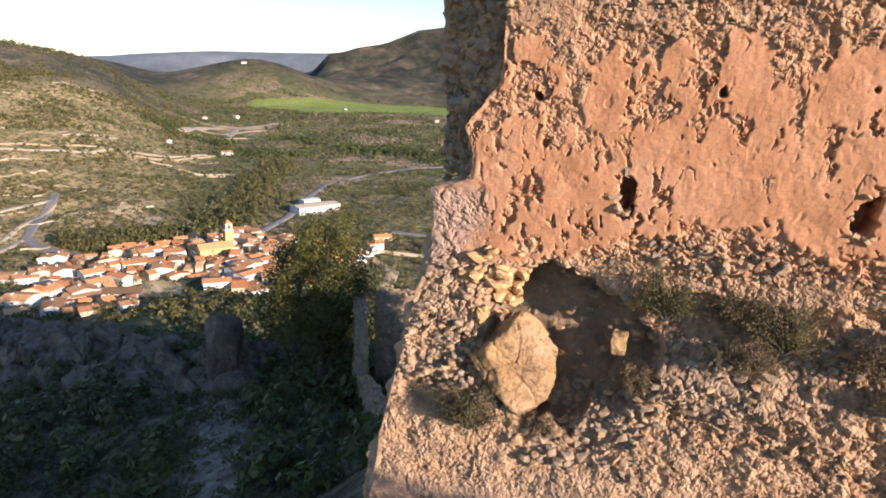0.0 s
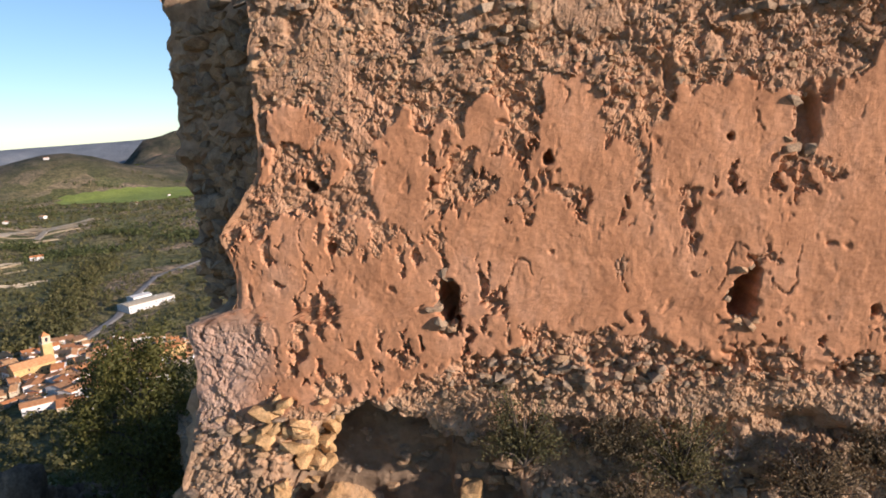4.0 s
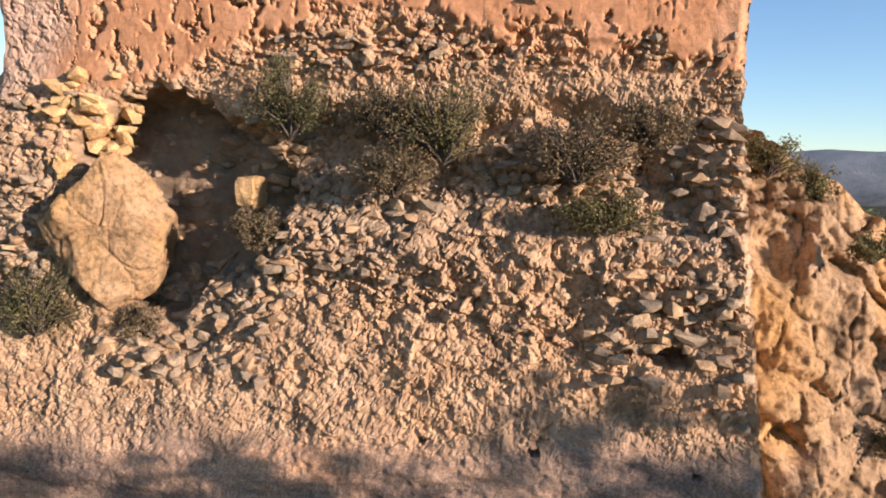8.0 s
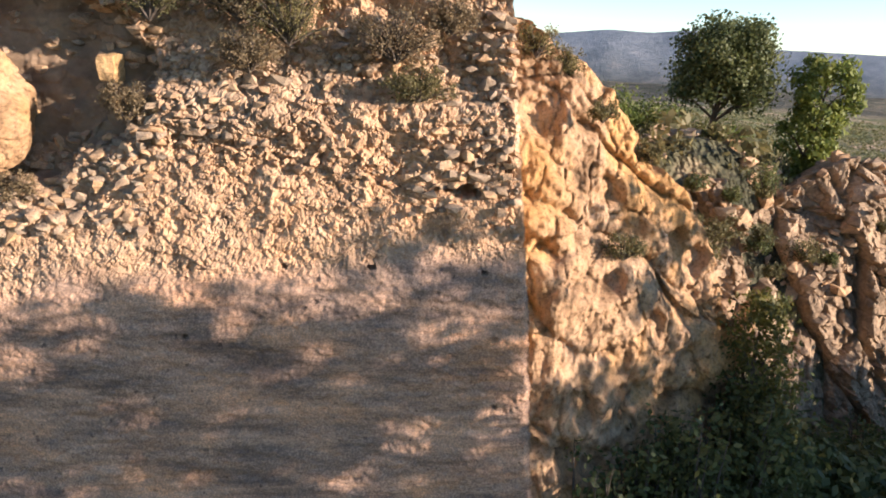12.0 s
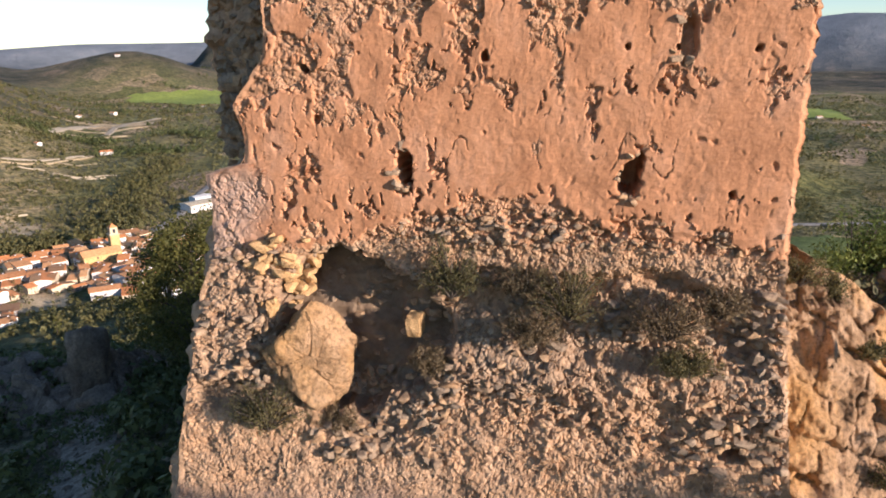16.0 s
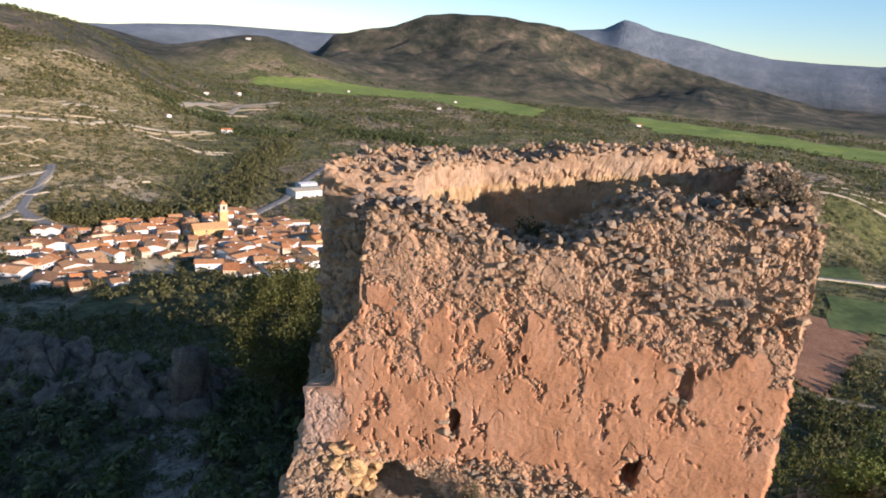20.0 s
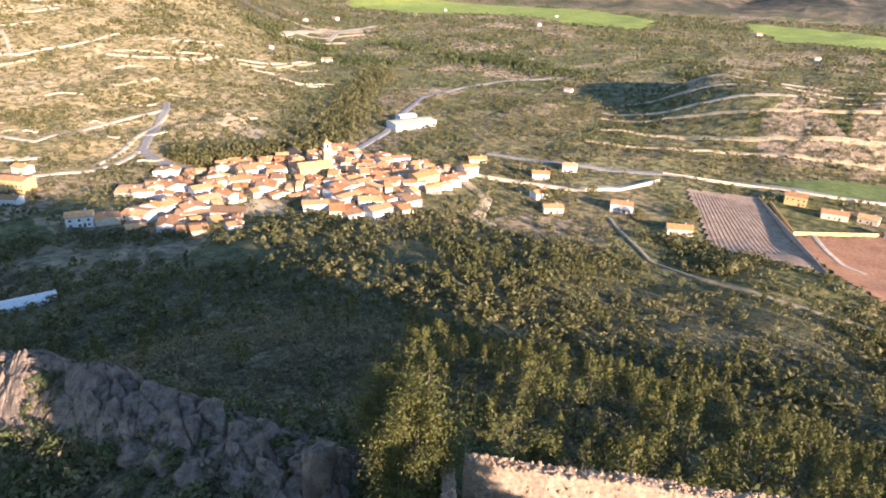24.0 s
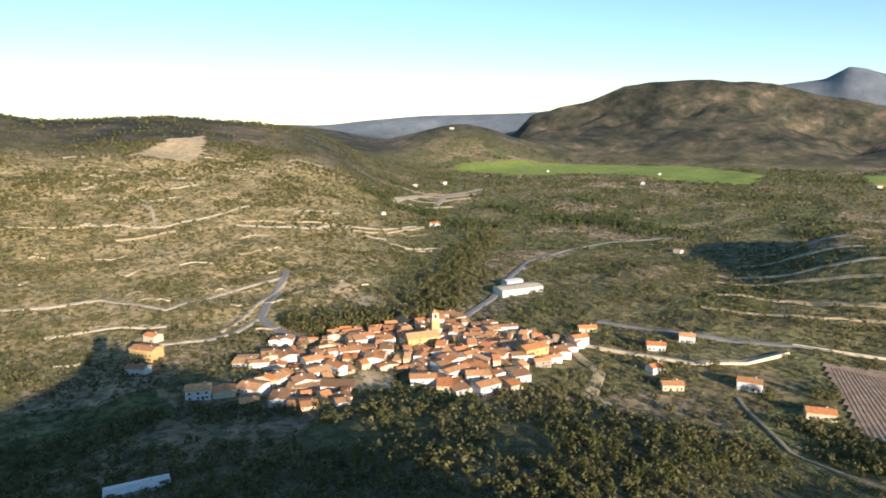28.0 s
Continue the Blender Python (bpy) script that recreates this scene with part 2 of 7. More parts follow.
MAT_PINE = leaf_material("pine_needles", (0.060, 0.066, 0.020), (0.145, 0.14, 0.038))
MAT_FRESH = leaf_material("fresh_leaves", (0.09, 0.12, 0.025), (0.21, 0.24, 0.06))
MAT_OAK = leaf_material("holm_oak_leaves", (0.055, 0.070, 0.027), (0.145, 0.16, 0.06))
MAT_HEATH = leaf_material("heath_leaves", (0.105, 0.095, 0.052), (0.25, 0.215, 0.115))
MAT_OLIVE = leaf_material("olive_leaves", (0.072, 0.074, 0.028), (0.205, 0.185, 0.076))
MAT_SCRUB = leaf_material("scrub_leaves", (0.075, 0.075, 0.035), (0.20, 0.175, 0.08))
MAT_DRY = leaf_material("dry_shrub", (0.10, 0.08, 0.05), (0.26, 0.20, 0.12))

# ---- ground: one sheet from the castle hill to the far ridges ----
VALLEY = -126.0
AZ_FAR = [-180, -110, -72, -61, -49, -46, -41, -36, -32, -10.5, -9, -8, -6.7, -3, -0.7, 2, 5.2, 9, 11, 16.2, 19.5, 22.6, 24.5, 27, 40, 60, 90, 180]
EL_FAR = [0.4, 0.4, 0.4, 0.3, -0.2, 0.15, 0.5, 0.55, 0.6, 2.6, 3.4, 3.2, 2.75, 2.2, 1.7, 1.3, 1.2, 1.24, 1.6, 2.1, 2.0, 2.3, 1.7, 1.15, 0.9, 0.6, 0.3, 0.4]
AZ_BIG = [-34, -32, -29, -27.3, -25.3, -24.7, -22, -19.2, -16, -14.1, -11, -8, -4, 0, 6]
EL_BIG = [-2.0, 0.3, 1.0, 1.38, 2.1, 2.45, 2.75, 2.8, 2.55, 2.3, 1.5, 0.8, -0.1, -1.0, -2.2]
AZ_LEFT = [-180, -120, -85, -72, -68.4, -61, -54.5, -50, -48, -46, -43, -39]
EL_LEFT = [-3, -1.0, 0.8, 0.85, 0.45, 0.66, 0.0, -0.55, -0.9, -1.6, -2.6, -4.0]


def ground_z(x, y):
    x, y = np.asarray(x, float), np.asarray(y, float)
    r = np.hypot(x, y)
    az = np.degrees(np.arctan2(x, y))
    # the castle hill, longer towards the back of the walk
    rr = r * (1 - 0.45 * step(-20, -160, y)) * (1 + 0.10 * np.sin(np.radians(az) * 3 + 1))
    hill = np.interp(rr, [0, 8, 16, 30, 60, 90, 130, 183, 270, 360, 460, 5000], [3, 2, -1.5, -8.5, -25, -36, -60, -88, -106, -121, -126, -126])
    z = hill + fbm(x / 60, y / 60, 3, 3) * np.clip(r / 60, 0, 1) * 6
    # local shape by the tower: a rocky shoulder on its right, a drop on its left
    z += 8.6 * step(4.2, 8.4, y - 0.25 * np.clip(x - 14, 0, 12)) * np.exp(-(((x - 17) / 8) ** 2 + ((y - 11) / np.where(y > 11, 8, 11)) ** 2))
    z -= 6.0 * step(1, -10, x) * np.exp(-((y - 4) / 16) ** 2) * step(-40, -22, x)
    z -= 4.5 * step(3, -4, y) * step(-50, -24, y) + 2.8 * step(3, -2.0, y) * step(14, 9, x) * step(-16, -9, y)
    shelf = np.interp(x, [-95, -60, -45, -36, -24, -14, -8], [-22, -13.5, -11.5, -11, -9.5, -8.5, -6])
    w = np.exp(-((y - 26) / 9) ** 2) * step(-8, -16, x) * step(-100, -70, x)
    z = z * (1 - w) + np.maximum(z, shelf) * w
    z += fbm(x / 7, y / 7, 4, 8) * 0.7 * np.exp(-r / 120)
    # valley floor
    z += np.clip(r - 500, 0, 4000) * 0.003 + fbm(x / 400, y / 400, 4, 5) * 9 * step(420, 900, r) * (1 - 0.7 * step(1300, 1700, r))
    # the terraced knoll across the valley
    k = np.hypot((x - 10) / 240, (y - 790) / 190)
    z += 40 * (1 - step(0.5, 1.0, k))
    # the stream bed beside the village
    g = np.abs(x - np.interp(y, [330, 385, 440, 525, 610, 707, 800], [-420, -395, -365, -420, -476, -522, -560]))
    z -= 10 * np.exp(-(g / 20) ** 2) * step(300, 380, y) * step(900, 760, y)
    # terraced hills on the left
    e = np.interp(az, AZ_LEFT, EL_LEFT)
    top = 36 + 1900 * np.tan(np.radians(e))
    rise = step(430, 1900, r) ** 1.15 * (1 - 0.3 * step(1900, 2600, r))
    left = (top - VALLEY) * rise * step(-38, -52, az)
    left *= 1 + 0.16 * fbm(x / 260, y / 260, 4, 21) * step(400, 900, r) * step(1750, 1300, r)
    q = left / 5.5
    left = np.where(r < 1500, (np.floor(q) + step(0.62, 1.0, q - np.floor(q))) * 5.5 * 0.55 + left * 0.45, left)
    z = z + np.maximum(left, 0)
    # small cone hill, the great hill and the far ridges
    z += 142 * np.exp(-(((x + 1680) / 300) ** 2 + ((y - 2150) / 300) ** 2))
    e = np.interp(az, AZ_BIG, EL_BIG)
    top = 36 + 3500 * np.tan(np.radians(e))
    gul = 0.15 + np.abs(fbm(x / 420, y / 420, 5, 31)) * 1.3
    prof = 0.33 * step(2520, 2950, r) + 0.45 * step(2800, 3400, r) + 0.22 * step(3390, 3490, r)
    big = np.maximum(top - VALLEY, 0) * prof * (1 - 0.35 * step(3500, 4200, r))
    z += big * (1 - 0.9 * gul * step(3490, 3200, r))
    e = np.interp(az, AZ_FAR, EL_FAR)
    top = 36 + 4550 * np.tan(np.radians(e))
    gul = np.abs(fbm(x / 900, y / 900, 3, 41))
    far = np.maximum(top - VALLEY, 0) * step(3700, 4550, r) ** 1.3
    z = np.maximum(z, VALLEY + far * (1 - 0.4 * gul * step(4540, 4100, r)))
    return z


GN = 250
GAX = 9.0 * np.sinh(np.linspace(-1, 1, 2 * GN + 1) * np.arcsinh(4750 / 9.0))
GZ = ground_z(*np.meshgrid(GAX - 2, GAX + 6))


def on_ground(x, y):
    """Height of the sheet itself at x, y."""
    x, y = np.asarray(x, float), np.asarray(y, float)
    i = np.clip(np.searchsorted(GAX - 2, x) - 1, 0, 2 * GN - 1)
    j = np.clip(np.searchsorted(GAX + 6, y) - 1, 0, 2 * GN - 1)
    u = (x - (GAX[i] - 2)) / (GAX[i + 1] - GAX[i])
    v = (y - (GAX[j] + 6)) / (GAX[j + 1] - GAX[j])
    return (GZ[j, i] * (1 - u) + GZ[j, i + 1] * u) * (1 - v) + (GZ[j + 1, i] * (1 - u) + GZ[j + 1, i + 1] * u) * v


def terrain():
    n = GN
    x, y = np.meshgrid(GAX - 2, GAX + 6)
    z = GZ
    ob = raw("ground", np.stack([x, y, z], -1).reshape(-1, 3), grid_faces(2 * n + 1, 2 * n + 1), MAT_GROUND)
    r = np.hypot(x, y)
    put_mask(ob, "near", step(150, 20, r))
    az = np.degrees(np.arctan2(x, y))
    put_mask(ob, "hill", step(380, 250, r))
    # distance mask for the haze tint painted on the far ridges
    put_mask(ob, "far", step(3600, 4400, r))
    put_mask(ob, "dry", step(-38, -54, az) * step(420, 600, r) * step(1500, 1250, r))
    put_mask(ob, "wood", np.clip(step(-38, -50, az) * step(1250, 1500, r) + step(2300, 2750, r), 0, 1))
    return tagged(ob, "scrub-covered hill, terraced valley and far mountain ridges", "ground", kind="structure")


def ground_material():
    m, nt, b = material("ground", 0.95)
    soil = ramp(nt, noise_node(nt, 0.35, 8, 0.65), [(0.3, (0.09, 0.075, 0.05)), (0.52, (0.2, 0.165, 0.11)), (0.7, (0.34, 0.29, 0.21))])
    scrub = ramp(nt, noise_node(nt, 0.12, 8, 0.7), [(0.35, (0.085, 0.080, 0.042)), (0.54, (0.19, 0.16, 0.088)), (0.68, (0.36, 0.285, 0.19))])
    hillc = mix(nt, scrub, soil, attr_mask(nt, "near"))
    tufts = ramp(nt, noise_node(nt, 0.8, 5, 0.7), [(0.42, (0.30, 0.36, 0.28)), (0.52, (0.8, 0.85, 0.7)), (0.62, (1.3, 1.2, 1.05))])
    hillc = mix(nt, hillc, tufts, 1.0, "MULTIPLY")
    v = nt.nodes.new("ShaderNodeTexVoronoi")
    v.inputs["Scale"].default_value = 0.017
    v.inputs["Randomness"].default_value = 1.0
    g = nt.nodes.new("ShaderNodeNewGeometry")
    wob = nt.nodes.new("ShaderNodeTexNoise")
    wob.inputs["Scale"].default_value = 0.01
    nt.links.new(g.outputs["Position"], wob.inputs["Vector"])
    add = nt.nodes.new("ShaderNodeVectorMath")
    add.operation = "MULTIPLY_ADD"
    add.inputs[1].default_value = (60, 60, 60)
    nt.links.new(wob.outputs["Color"], add.inputs[0])
    nt.links.new(g.outputs["Position"], add.inputs[2])
    flat = nt.nodes.new("ShaderNodeMapping")
    flat.inputs["Scale"].default_value = (1.0, 0.55, 0.0)
    flat.inputs["Rotation"].default_value = (0, 0, 0.5)
    nt.links.new(add.outputs[0], flat.inputs[0])
    nt.links.new(flat.outputs[0], v.inputs["Vector"])
    sep = nt.nodes.new("ShaderNodeSeparateColor")
    nt.links.new(v.outputs["Color"], sep.inputs[0])
    plots = ramp(nt, sep.outputs[0], [(0.0, (0.15, 0.15, 0.05)), (0.3, (0.21, 0.19, 0.075)), (0.5, (0.27, 0.215, 0.105)), (0.68, (0.19, 0.19, 0.07)), (0.86, (0.36, 0.27, 0.16)), (1.0, (0.42, 0.31, 0.20))])
    fine = ramp(nt, noise_node(nt, 0.06, 8, 0.75), [(0.38, (0.5, 0.54, 0.5)), (0.5, (0.95, 0.95, 0.95)), (0.64, (1.5, 1.4, 1.35))])
    plots = mix(nt, plots, fine, 1.0, "MULTIPLY")
    dry = ramp(nt, noise_node(nt, 0.025, 8, 0.68, stretch=(1, 1, 2.5)), [(0.34, (0.19, 0.17, 0.068)), (0.50, (0.41, 0.31, 0.14)), (0.66, (0.66, 0.49, 0.275))])
    plots = mix(nt, plots, dry, attr_mask(nt, "dry"))
    dots = ramp(nt, noise_node(nt, 0.16, 3, 0.6), [(0.44, (0.42, 0.48, 0.42)), (0.53, (1.1, 1.08, 1.05))])
    plots = mix(nt, plots, dots, 0.85, "MULTIPLY")
    col = mix(nt, plots, hillc, attr_mask(nt, "hill"))
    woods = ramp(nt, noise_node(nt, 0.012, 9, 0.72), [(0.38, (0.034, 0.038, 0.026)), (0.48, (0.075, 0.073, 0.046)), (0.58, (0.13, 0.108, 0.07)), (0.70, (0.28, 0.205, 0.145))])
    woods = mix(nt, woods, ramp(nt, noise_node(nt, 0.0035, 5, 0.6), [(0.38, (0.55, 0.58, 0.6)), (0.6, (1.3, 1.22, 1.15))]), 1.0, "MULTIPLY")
    col = mix(nt, col, woods, attr_mask(nt, "wood"))
    # bluish grey: distance haze painted into the far ridges' rock colour
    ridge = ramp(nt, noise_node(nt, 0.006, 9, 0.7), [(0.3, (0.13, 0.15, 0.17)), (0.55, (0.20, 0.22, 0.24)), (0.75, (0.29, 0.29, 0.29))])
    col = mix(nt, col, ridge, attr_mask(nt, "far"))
    nt.links.new(col, b.inputs["Base Color"])
    bump(nt, b, noise_node(nt, 1.2, 8, 0.7), 0.25)
    bump(nt, b, noise_node(nt, 0.03, 8, 0.75), 12.0, 0.9)
    return m


MAT_GROUND = ground_material()
terrain()

# ---- the ruined tower ----
TOWER_Z0 = -6.5
XL = ([-7, 0, 3, 4.3, 5.8, 7.4, 8.63, 9.85, 10.05, 10.3, 10.9, 11.6, 13.2, 14.8], [-1.9, -1.0, -0.5, -0.22, 0.04, 0.30, 0.54, 0.60, 1.28, 1.30, 1.15, 1.62, 1.78, 1.66])
XR = ([-7, 0.7, 3.3, 5.7, 7.4, 8.8, 14.8], [10.5, 9.72, 9.46, 9.2, 9.02, 8.9, 8.84])
FRONT_Y = ([-7, 3, 4.4, 5.3, 7.0, 7.7, 8.3, 8.75, 9.1, 15], [-0.6, -0.62, -0.74, -0.66, -0.42, -0.32, -0.12, -0.02, 0.0, 0.0])
TOP_FRONT = ([0, 1.4, 2.9, 3.2, 3.7, 4.4, 5.3, 5.8, 6.1, 6.7, 7.6, 8.8, 10], [13.7, 13.7, 13.76, 13.68, 13.46, 13.40, 13.60, 13.86, 14.15, 14.46, 14.52, 14.42, 14.42])


def blob(x, z, cx, cz, rx, rz, soft=0.25):
    """1 inside an uneven ellipse, 0 outside."""
    d = np.hypot((x - cx) / rx, (z - cz) / rz) + 0.75 * fbm(x * 2.2, z * 1.7, 4, 77)
    return step(1 + soft / 2, 1 - soft / 2, d)


def scab(x, z, x0, x1, z0, z1):
    """1 inside a steep-sided scrap of plaster with chipped edges."""
    u, v = (2 * x - x0 - x1) / (x1 - x0), (2 * z - z0 - z1) / (z1 - z0)
    d = (np.abs(u) ** 3.5 + np.abs(v) ** 3.5) ** (1 / 3.5) + 0.35 * fbm(x * 2.6, z * 1.8, 3, 77) + 0.5 * fbm(x * 8, z * 6, 4, 76)
    return step(1.03, 0.97, d)


PATCHES = [(1.85, 2.42, 11.88, 12.3), (3.0, 3.62, 10.9, 12.1), (4.0, 4.5, 11.72, 12.2), (4.84, 5.5, 11.2, 12.5), (6.25, 6.95, 11.5, 12.25), (6.8, 7.3, 11.3, 12.2), (7.55, 8.75, 11.3, 12.2), (8.0, 8.6, 11.9, 12.5)]
HOLES = [(3.73, 10.04, 0.13, 0.30, 0.7), (6.88, 10.02, 0.15, 0.31, 0.7), (2.29, 11.42, 0.09, 0.09, 0.3), (4.91, 11.58, 0.07, 0.1, 0.3),
         (6.72, 11.68, 0.05, 0.05, 0.2), (7.34, 11.66, 0.045, 0.05, 0.25), (8.26, 11.64, 0.06, 0.06, 0.3), (8.14, 9.84, 0.06, 0.07, 0.3),
         (2.45, 10.72, 0.08, 0.09, 0.2), (8.33, 6.36, 0.28, 0.07, 0.4), (4.85, 4.37, 0.05, 0.05, 0.2), (8.87, 4.43, 0.05, 0.04, 0.2),
         (8.95, 3.36, 0.04, 0.04, 0.2), (8.69, 5.32, 0.06, 0.04, 0.2), (7.21, 5.36, 0.08, 0.04, 0.2), (6.11, 5.32, 0.05, 0.04, 0.2)]


def plaster_mask(x, z):
    low = np.interp(x, [0, 1.5, 2.6, 4, 5.4, 6.7, 8.2, 9], [8.9, 8.78, 8.85, 9.42, 9.62, 9.45, 9.2, 9.0]) + 0.16 * fbm(x * 3, z * 0, 4, 52) + 0.22 * step(6.0, 7.0, x) * fbm(x * 2.1, z * 1.5, 4, 20) + 0.10 * fbm(x * 9, z * 7, 3, 42)
    body = step(low - 0.04, low + 0.04, z) * step(0.05, -0.05, z - 12.0 - 0.35 * fbm(x * 1.6, z * 1.6, 4, 53))
    for p in PATCHES:
        body = np.maximum(body, scab(x, z, *p))
    # flaked-off scabs: streaks in the upper left, a broken stripe below the scraps, few in the middle
    wx, wz = x + 0.10 * fbm(x * 3, z * 3, 3, 58) + 0.05 * fbm(x * 13, z * 11, 3, 48), z + 0.12 * fbm(x * 3, z * 3, 3, 59) + 0.06 * fbm(x * 13, z * 11, 3, 49)
    flake = 0.75 * fbm(wx * 4.6, wz * 2.2, 5, 54) + 0.45 * fbm(wx * 13, wz * 7, 4, 55)
    dens = -0.13 + 0.20 * step(4.9, 3.0, x) * step(10.2, 10.9, z) + 0.20 * step(10.9, 11.5, z) * step(6.4, 5.2, x) + 0.24 * step(11.0, 11.2, z) * step(11.55, 11.35, z) + 0.10 * step(11.8, 12.1, z) + 0.10 * step(8.35, 8.8, x)
    dens = dens + 0.08 * step(3.4, 2.2, x) * step(9.2, 9.8, z) + 0.10 * step(low + 0.55, low + 0.1, z) - 0.20 * step(3.9, 4.6, x) * step(9.75, 9.95, z) * step(10.95, 10.7, z)
    keep = np.zeros_like(x)
    for p in PATCHES:
        keep = np.maximum(keep, scab(x, z, *p))
    body = body * np.maximum(step(-0.012, 0.012, flake + 0.20 - dens), keep)
    body = body * (1 - blob(x, z, 7.45, 11.74, 0.17, 0.32))
    gx = x + 0.5 * fbm(x * 2, z * 2, 3, 78)
    grey = step(2.0, 1.0, gx) * step(10.3, 9.7, z) * step(8.3, 9.0, z + 0.3 * fbm(x * 2.5, z * 2.5, 3, 79)) * 0.7
    return np.clip(np.maximum(body * (1 - 0.6 * grey), grey * 0.2), 0, 1), grey


FLAKE_A, FLAKE_B = 0.56, 0.58          # only the highest spots flake


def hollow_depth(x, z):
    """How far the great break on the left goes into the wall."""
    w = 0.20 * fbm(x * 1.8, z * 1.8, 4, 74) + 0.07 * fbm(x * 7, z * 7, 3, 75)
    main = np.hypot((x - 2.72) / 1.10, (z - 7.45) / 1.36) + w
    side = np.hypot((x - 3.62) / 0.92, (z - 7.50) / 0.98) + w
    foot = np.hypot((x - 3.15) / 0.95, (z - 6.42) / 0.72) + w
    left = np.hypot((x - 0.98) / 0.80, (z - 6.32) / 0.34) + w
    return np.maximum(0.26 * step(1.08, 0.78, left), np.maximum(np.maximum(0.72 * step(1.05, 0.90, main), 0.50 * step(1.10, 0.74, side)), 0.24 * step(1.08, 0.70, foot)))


def front_relief(x, z):
    """Outward depth of the front face, and its masks."""
    pl, grey = plaster_mask(x, z)
    smooth_low = step(5.55, 5.15, z + 0.35 * fbm(x * 0.9, z * 0.9, 3, 61) - 0.12 * (x - 6))
    wx, wz = x + 0.06 * fbm(x * 6, z * 6, 3, 60), z + 0.06 * fbm(x * 6, z * 6, 3, 57)
    tilt, tag, seam = shards(wx * 7.5, wz * 9.5, 62)
    tilt2, tag2, seam2 = shards(wx * 19, wz * 21, 75)
    tilt3, tag3, seam3 = shards(wx * 3.6, wz * 5.2, 68)
    # roughcast under the plaster and in the lower rubble, where mortar still covers the stones
    cast = np.clip(step(8.50, 8.75, z) * step(9.12, 8.98, z) + 0.9 * step(6.75, 6.25, z) + 0.6 * step(9.2, 9.6, z), 0, 1)
    cast = np.clip(cast + 0.5 * fbm(x * 1.6, z * 1.8, 3, 40), 0, 1)
    mod = (0.45 + 1.1 * np.clip(0.5 + fbm(x * 1.4, z * 1.7, 3, 76) * 1.3, 0, 1)) * (1 - 0.55 * cast)
    gap = np.clip(0.5 + fbm(x * 1.9, z * 2.2, 3, 80) * 2.0, 0, 1)
    rub = mod * (0.075 * tilt + 0.05 * (tag - 0.5) - 0.045 * gap * (1 - np.clip(seam * 2.2, 0, 1))) + 0.10 * fbm(x * 2.0, z * 2.6, 5, 63)
    rub += 0.034 * tilt2 + 0.022 * (tag2 - 0.5) - 0.012 * (1 - np.clip(seam2 * 2, 0, 1)) + 0.016 * fbm(x * 17, z * 11, 4, 86) + 0.010 * fbm(x * 40, z * 36, 3, 39)
    rub += (0.08 * tilt3 + 0.06 * (tag3 - 0.5) + 0.04 * (seam3 - 0.6)) * (1 - 0.75 * cast)
    flat_pl = 0.035 + 0.022 * fbm(x * 2, z * 2, 4, 64) + 0.006 * (shards(wx * 9, wz * 7, 56)[1] - 0.5) + 0.006 * fbm(x * 14, z * 14, 4, 65)
    flat_pl = flat_pl - 0.014 * step(FLAKE_A, FLAKE_A + 0.03, fbm(wx * 5, wz * 3.0, 4, 44)) - 0.012 * step(FLAKE_B, FLAKE_B + 0.03, fbm(wx * 13, wz * 8, 3, 45))
    low = 0.05 + 0.05 * fbm(x * 1.2, z * 3.2, 5, 66) + 0.026 * fbm(x * 12, z * 14, 5, 67) + 0.03 * fbm(x * 3, z * 9, 4, 43) + 0.02 * tilt2
    rub = rub * (1 - 0.30 * step(9.6, 10.0, z) * step(12.2, 11.8, z)) * (1 - 0.15 * step(12.0, 12.3, z))
    # lumps of old mortar bridging the stones high on the wall
    lump = step(0.02, 0.12, fbm(x * 2.6, z * 1.9, 4, 22)) * step(12.0, 12.3, z) * step(13.9, 13.3, z)
    rub = rub * (1 - 0.55 * lump) + 0.035 * lump
    out = rub * (1 - pl) + flat_pl * pl
    out = out * (1 - smooth_low) + low * smooth_low
    pits = step(0.04, 0.015, cells(wx * 1.1 + 0.5 * fbm(x, z, 2, 38), wz * 1.4, 70)[0] + 0.05 * fbm(x * 9, z * 9, 3, 69)) * 0.04
    out = out - pits
    crack = np.abs(fbm(wx * 1.1, wz * 0.55, 4, 71))
    out = out - 0.045 * step(0.007, 0.002, crack) * pl * step(-0.05, 0.1, fbm(x * 0.9, z * 0.9, 2, 47))
    for hx, hz, rx, rz, dep in HOLES:
        small = 0.72 if rx < 0.1 else 1.0
        d = np.hypot((x - hx) / (rx * small), (z - hz) / (rz * small)) + (0.7 * fbm(x * 7, z * 7, 4, 72) if rx > 0.1 else 0.4 * fbm(x * 15, z * 15, 2, 72))
        out = out - dep * step(1.1, 0.8, d)
    # the niche round the window slit and the broken, stony band under the plaster
    out = out - 0.16 * blob(x, z, 7.45, 11.74, 0.15, 0.29)
    mid = np.interp(x, [3.6, 4.6, 5.4, 6.7, 8.0, 8.8], [9.05, 9.30, 9.36, 9.26, 9.08, 9.0])
    out = out - 0.10 * step(0.20, 0.10, np.abs(z - mid)) * step(3.6, 4.1, x) * (0.35 + 0.65 * step(7.2, 6.2, x)) * step(8.6, 7.9, x) * step(0.0, 0.25, fbm(x * 3.2, z * 4.5, 4, 73) + 0.06)
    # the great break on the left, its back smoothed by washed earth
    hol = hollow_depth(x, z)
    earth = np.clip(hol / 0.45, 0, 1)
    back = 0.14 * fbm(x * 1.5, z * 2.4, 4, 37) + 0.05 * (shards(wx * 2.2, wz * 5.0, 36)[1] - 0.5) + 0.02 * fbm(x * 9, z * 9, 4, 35)
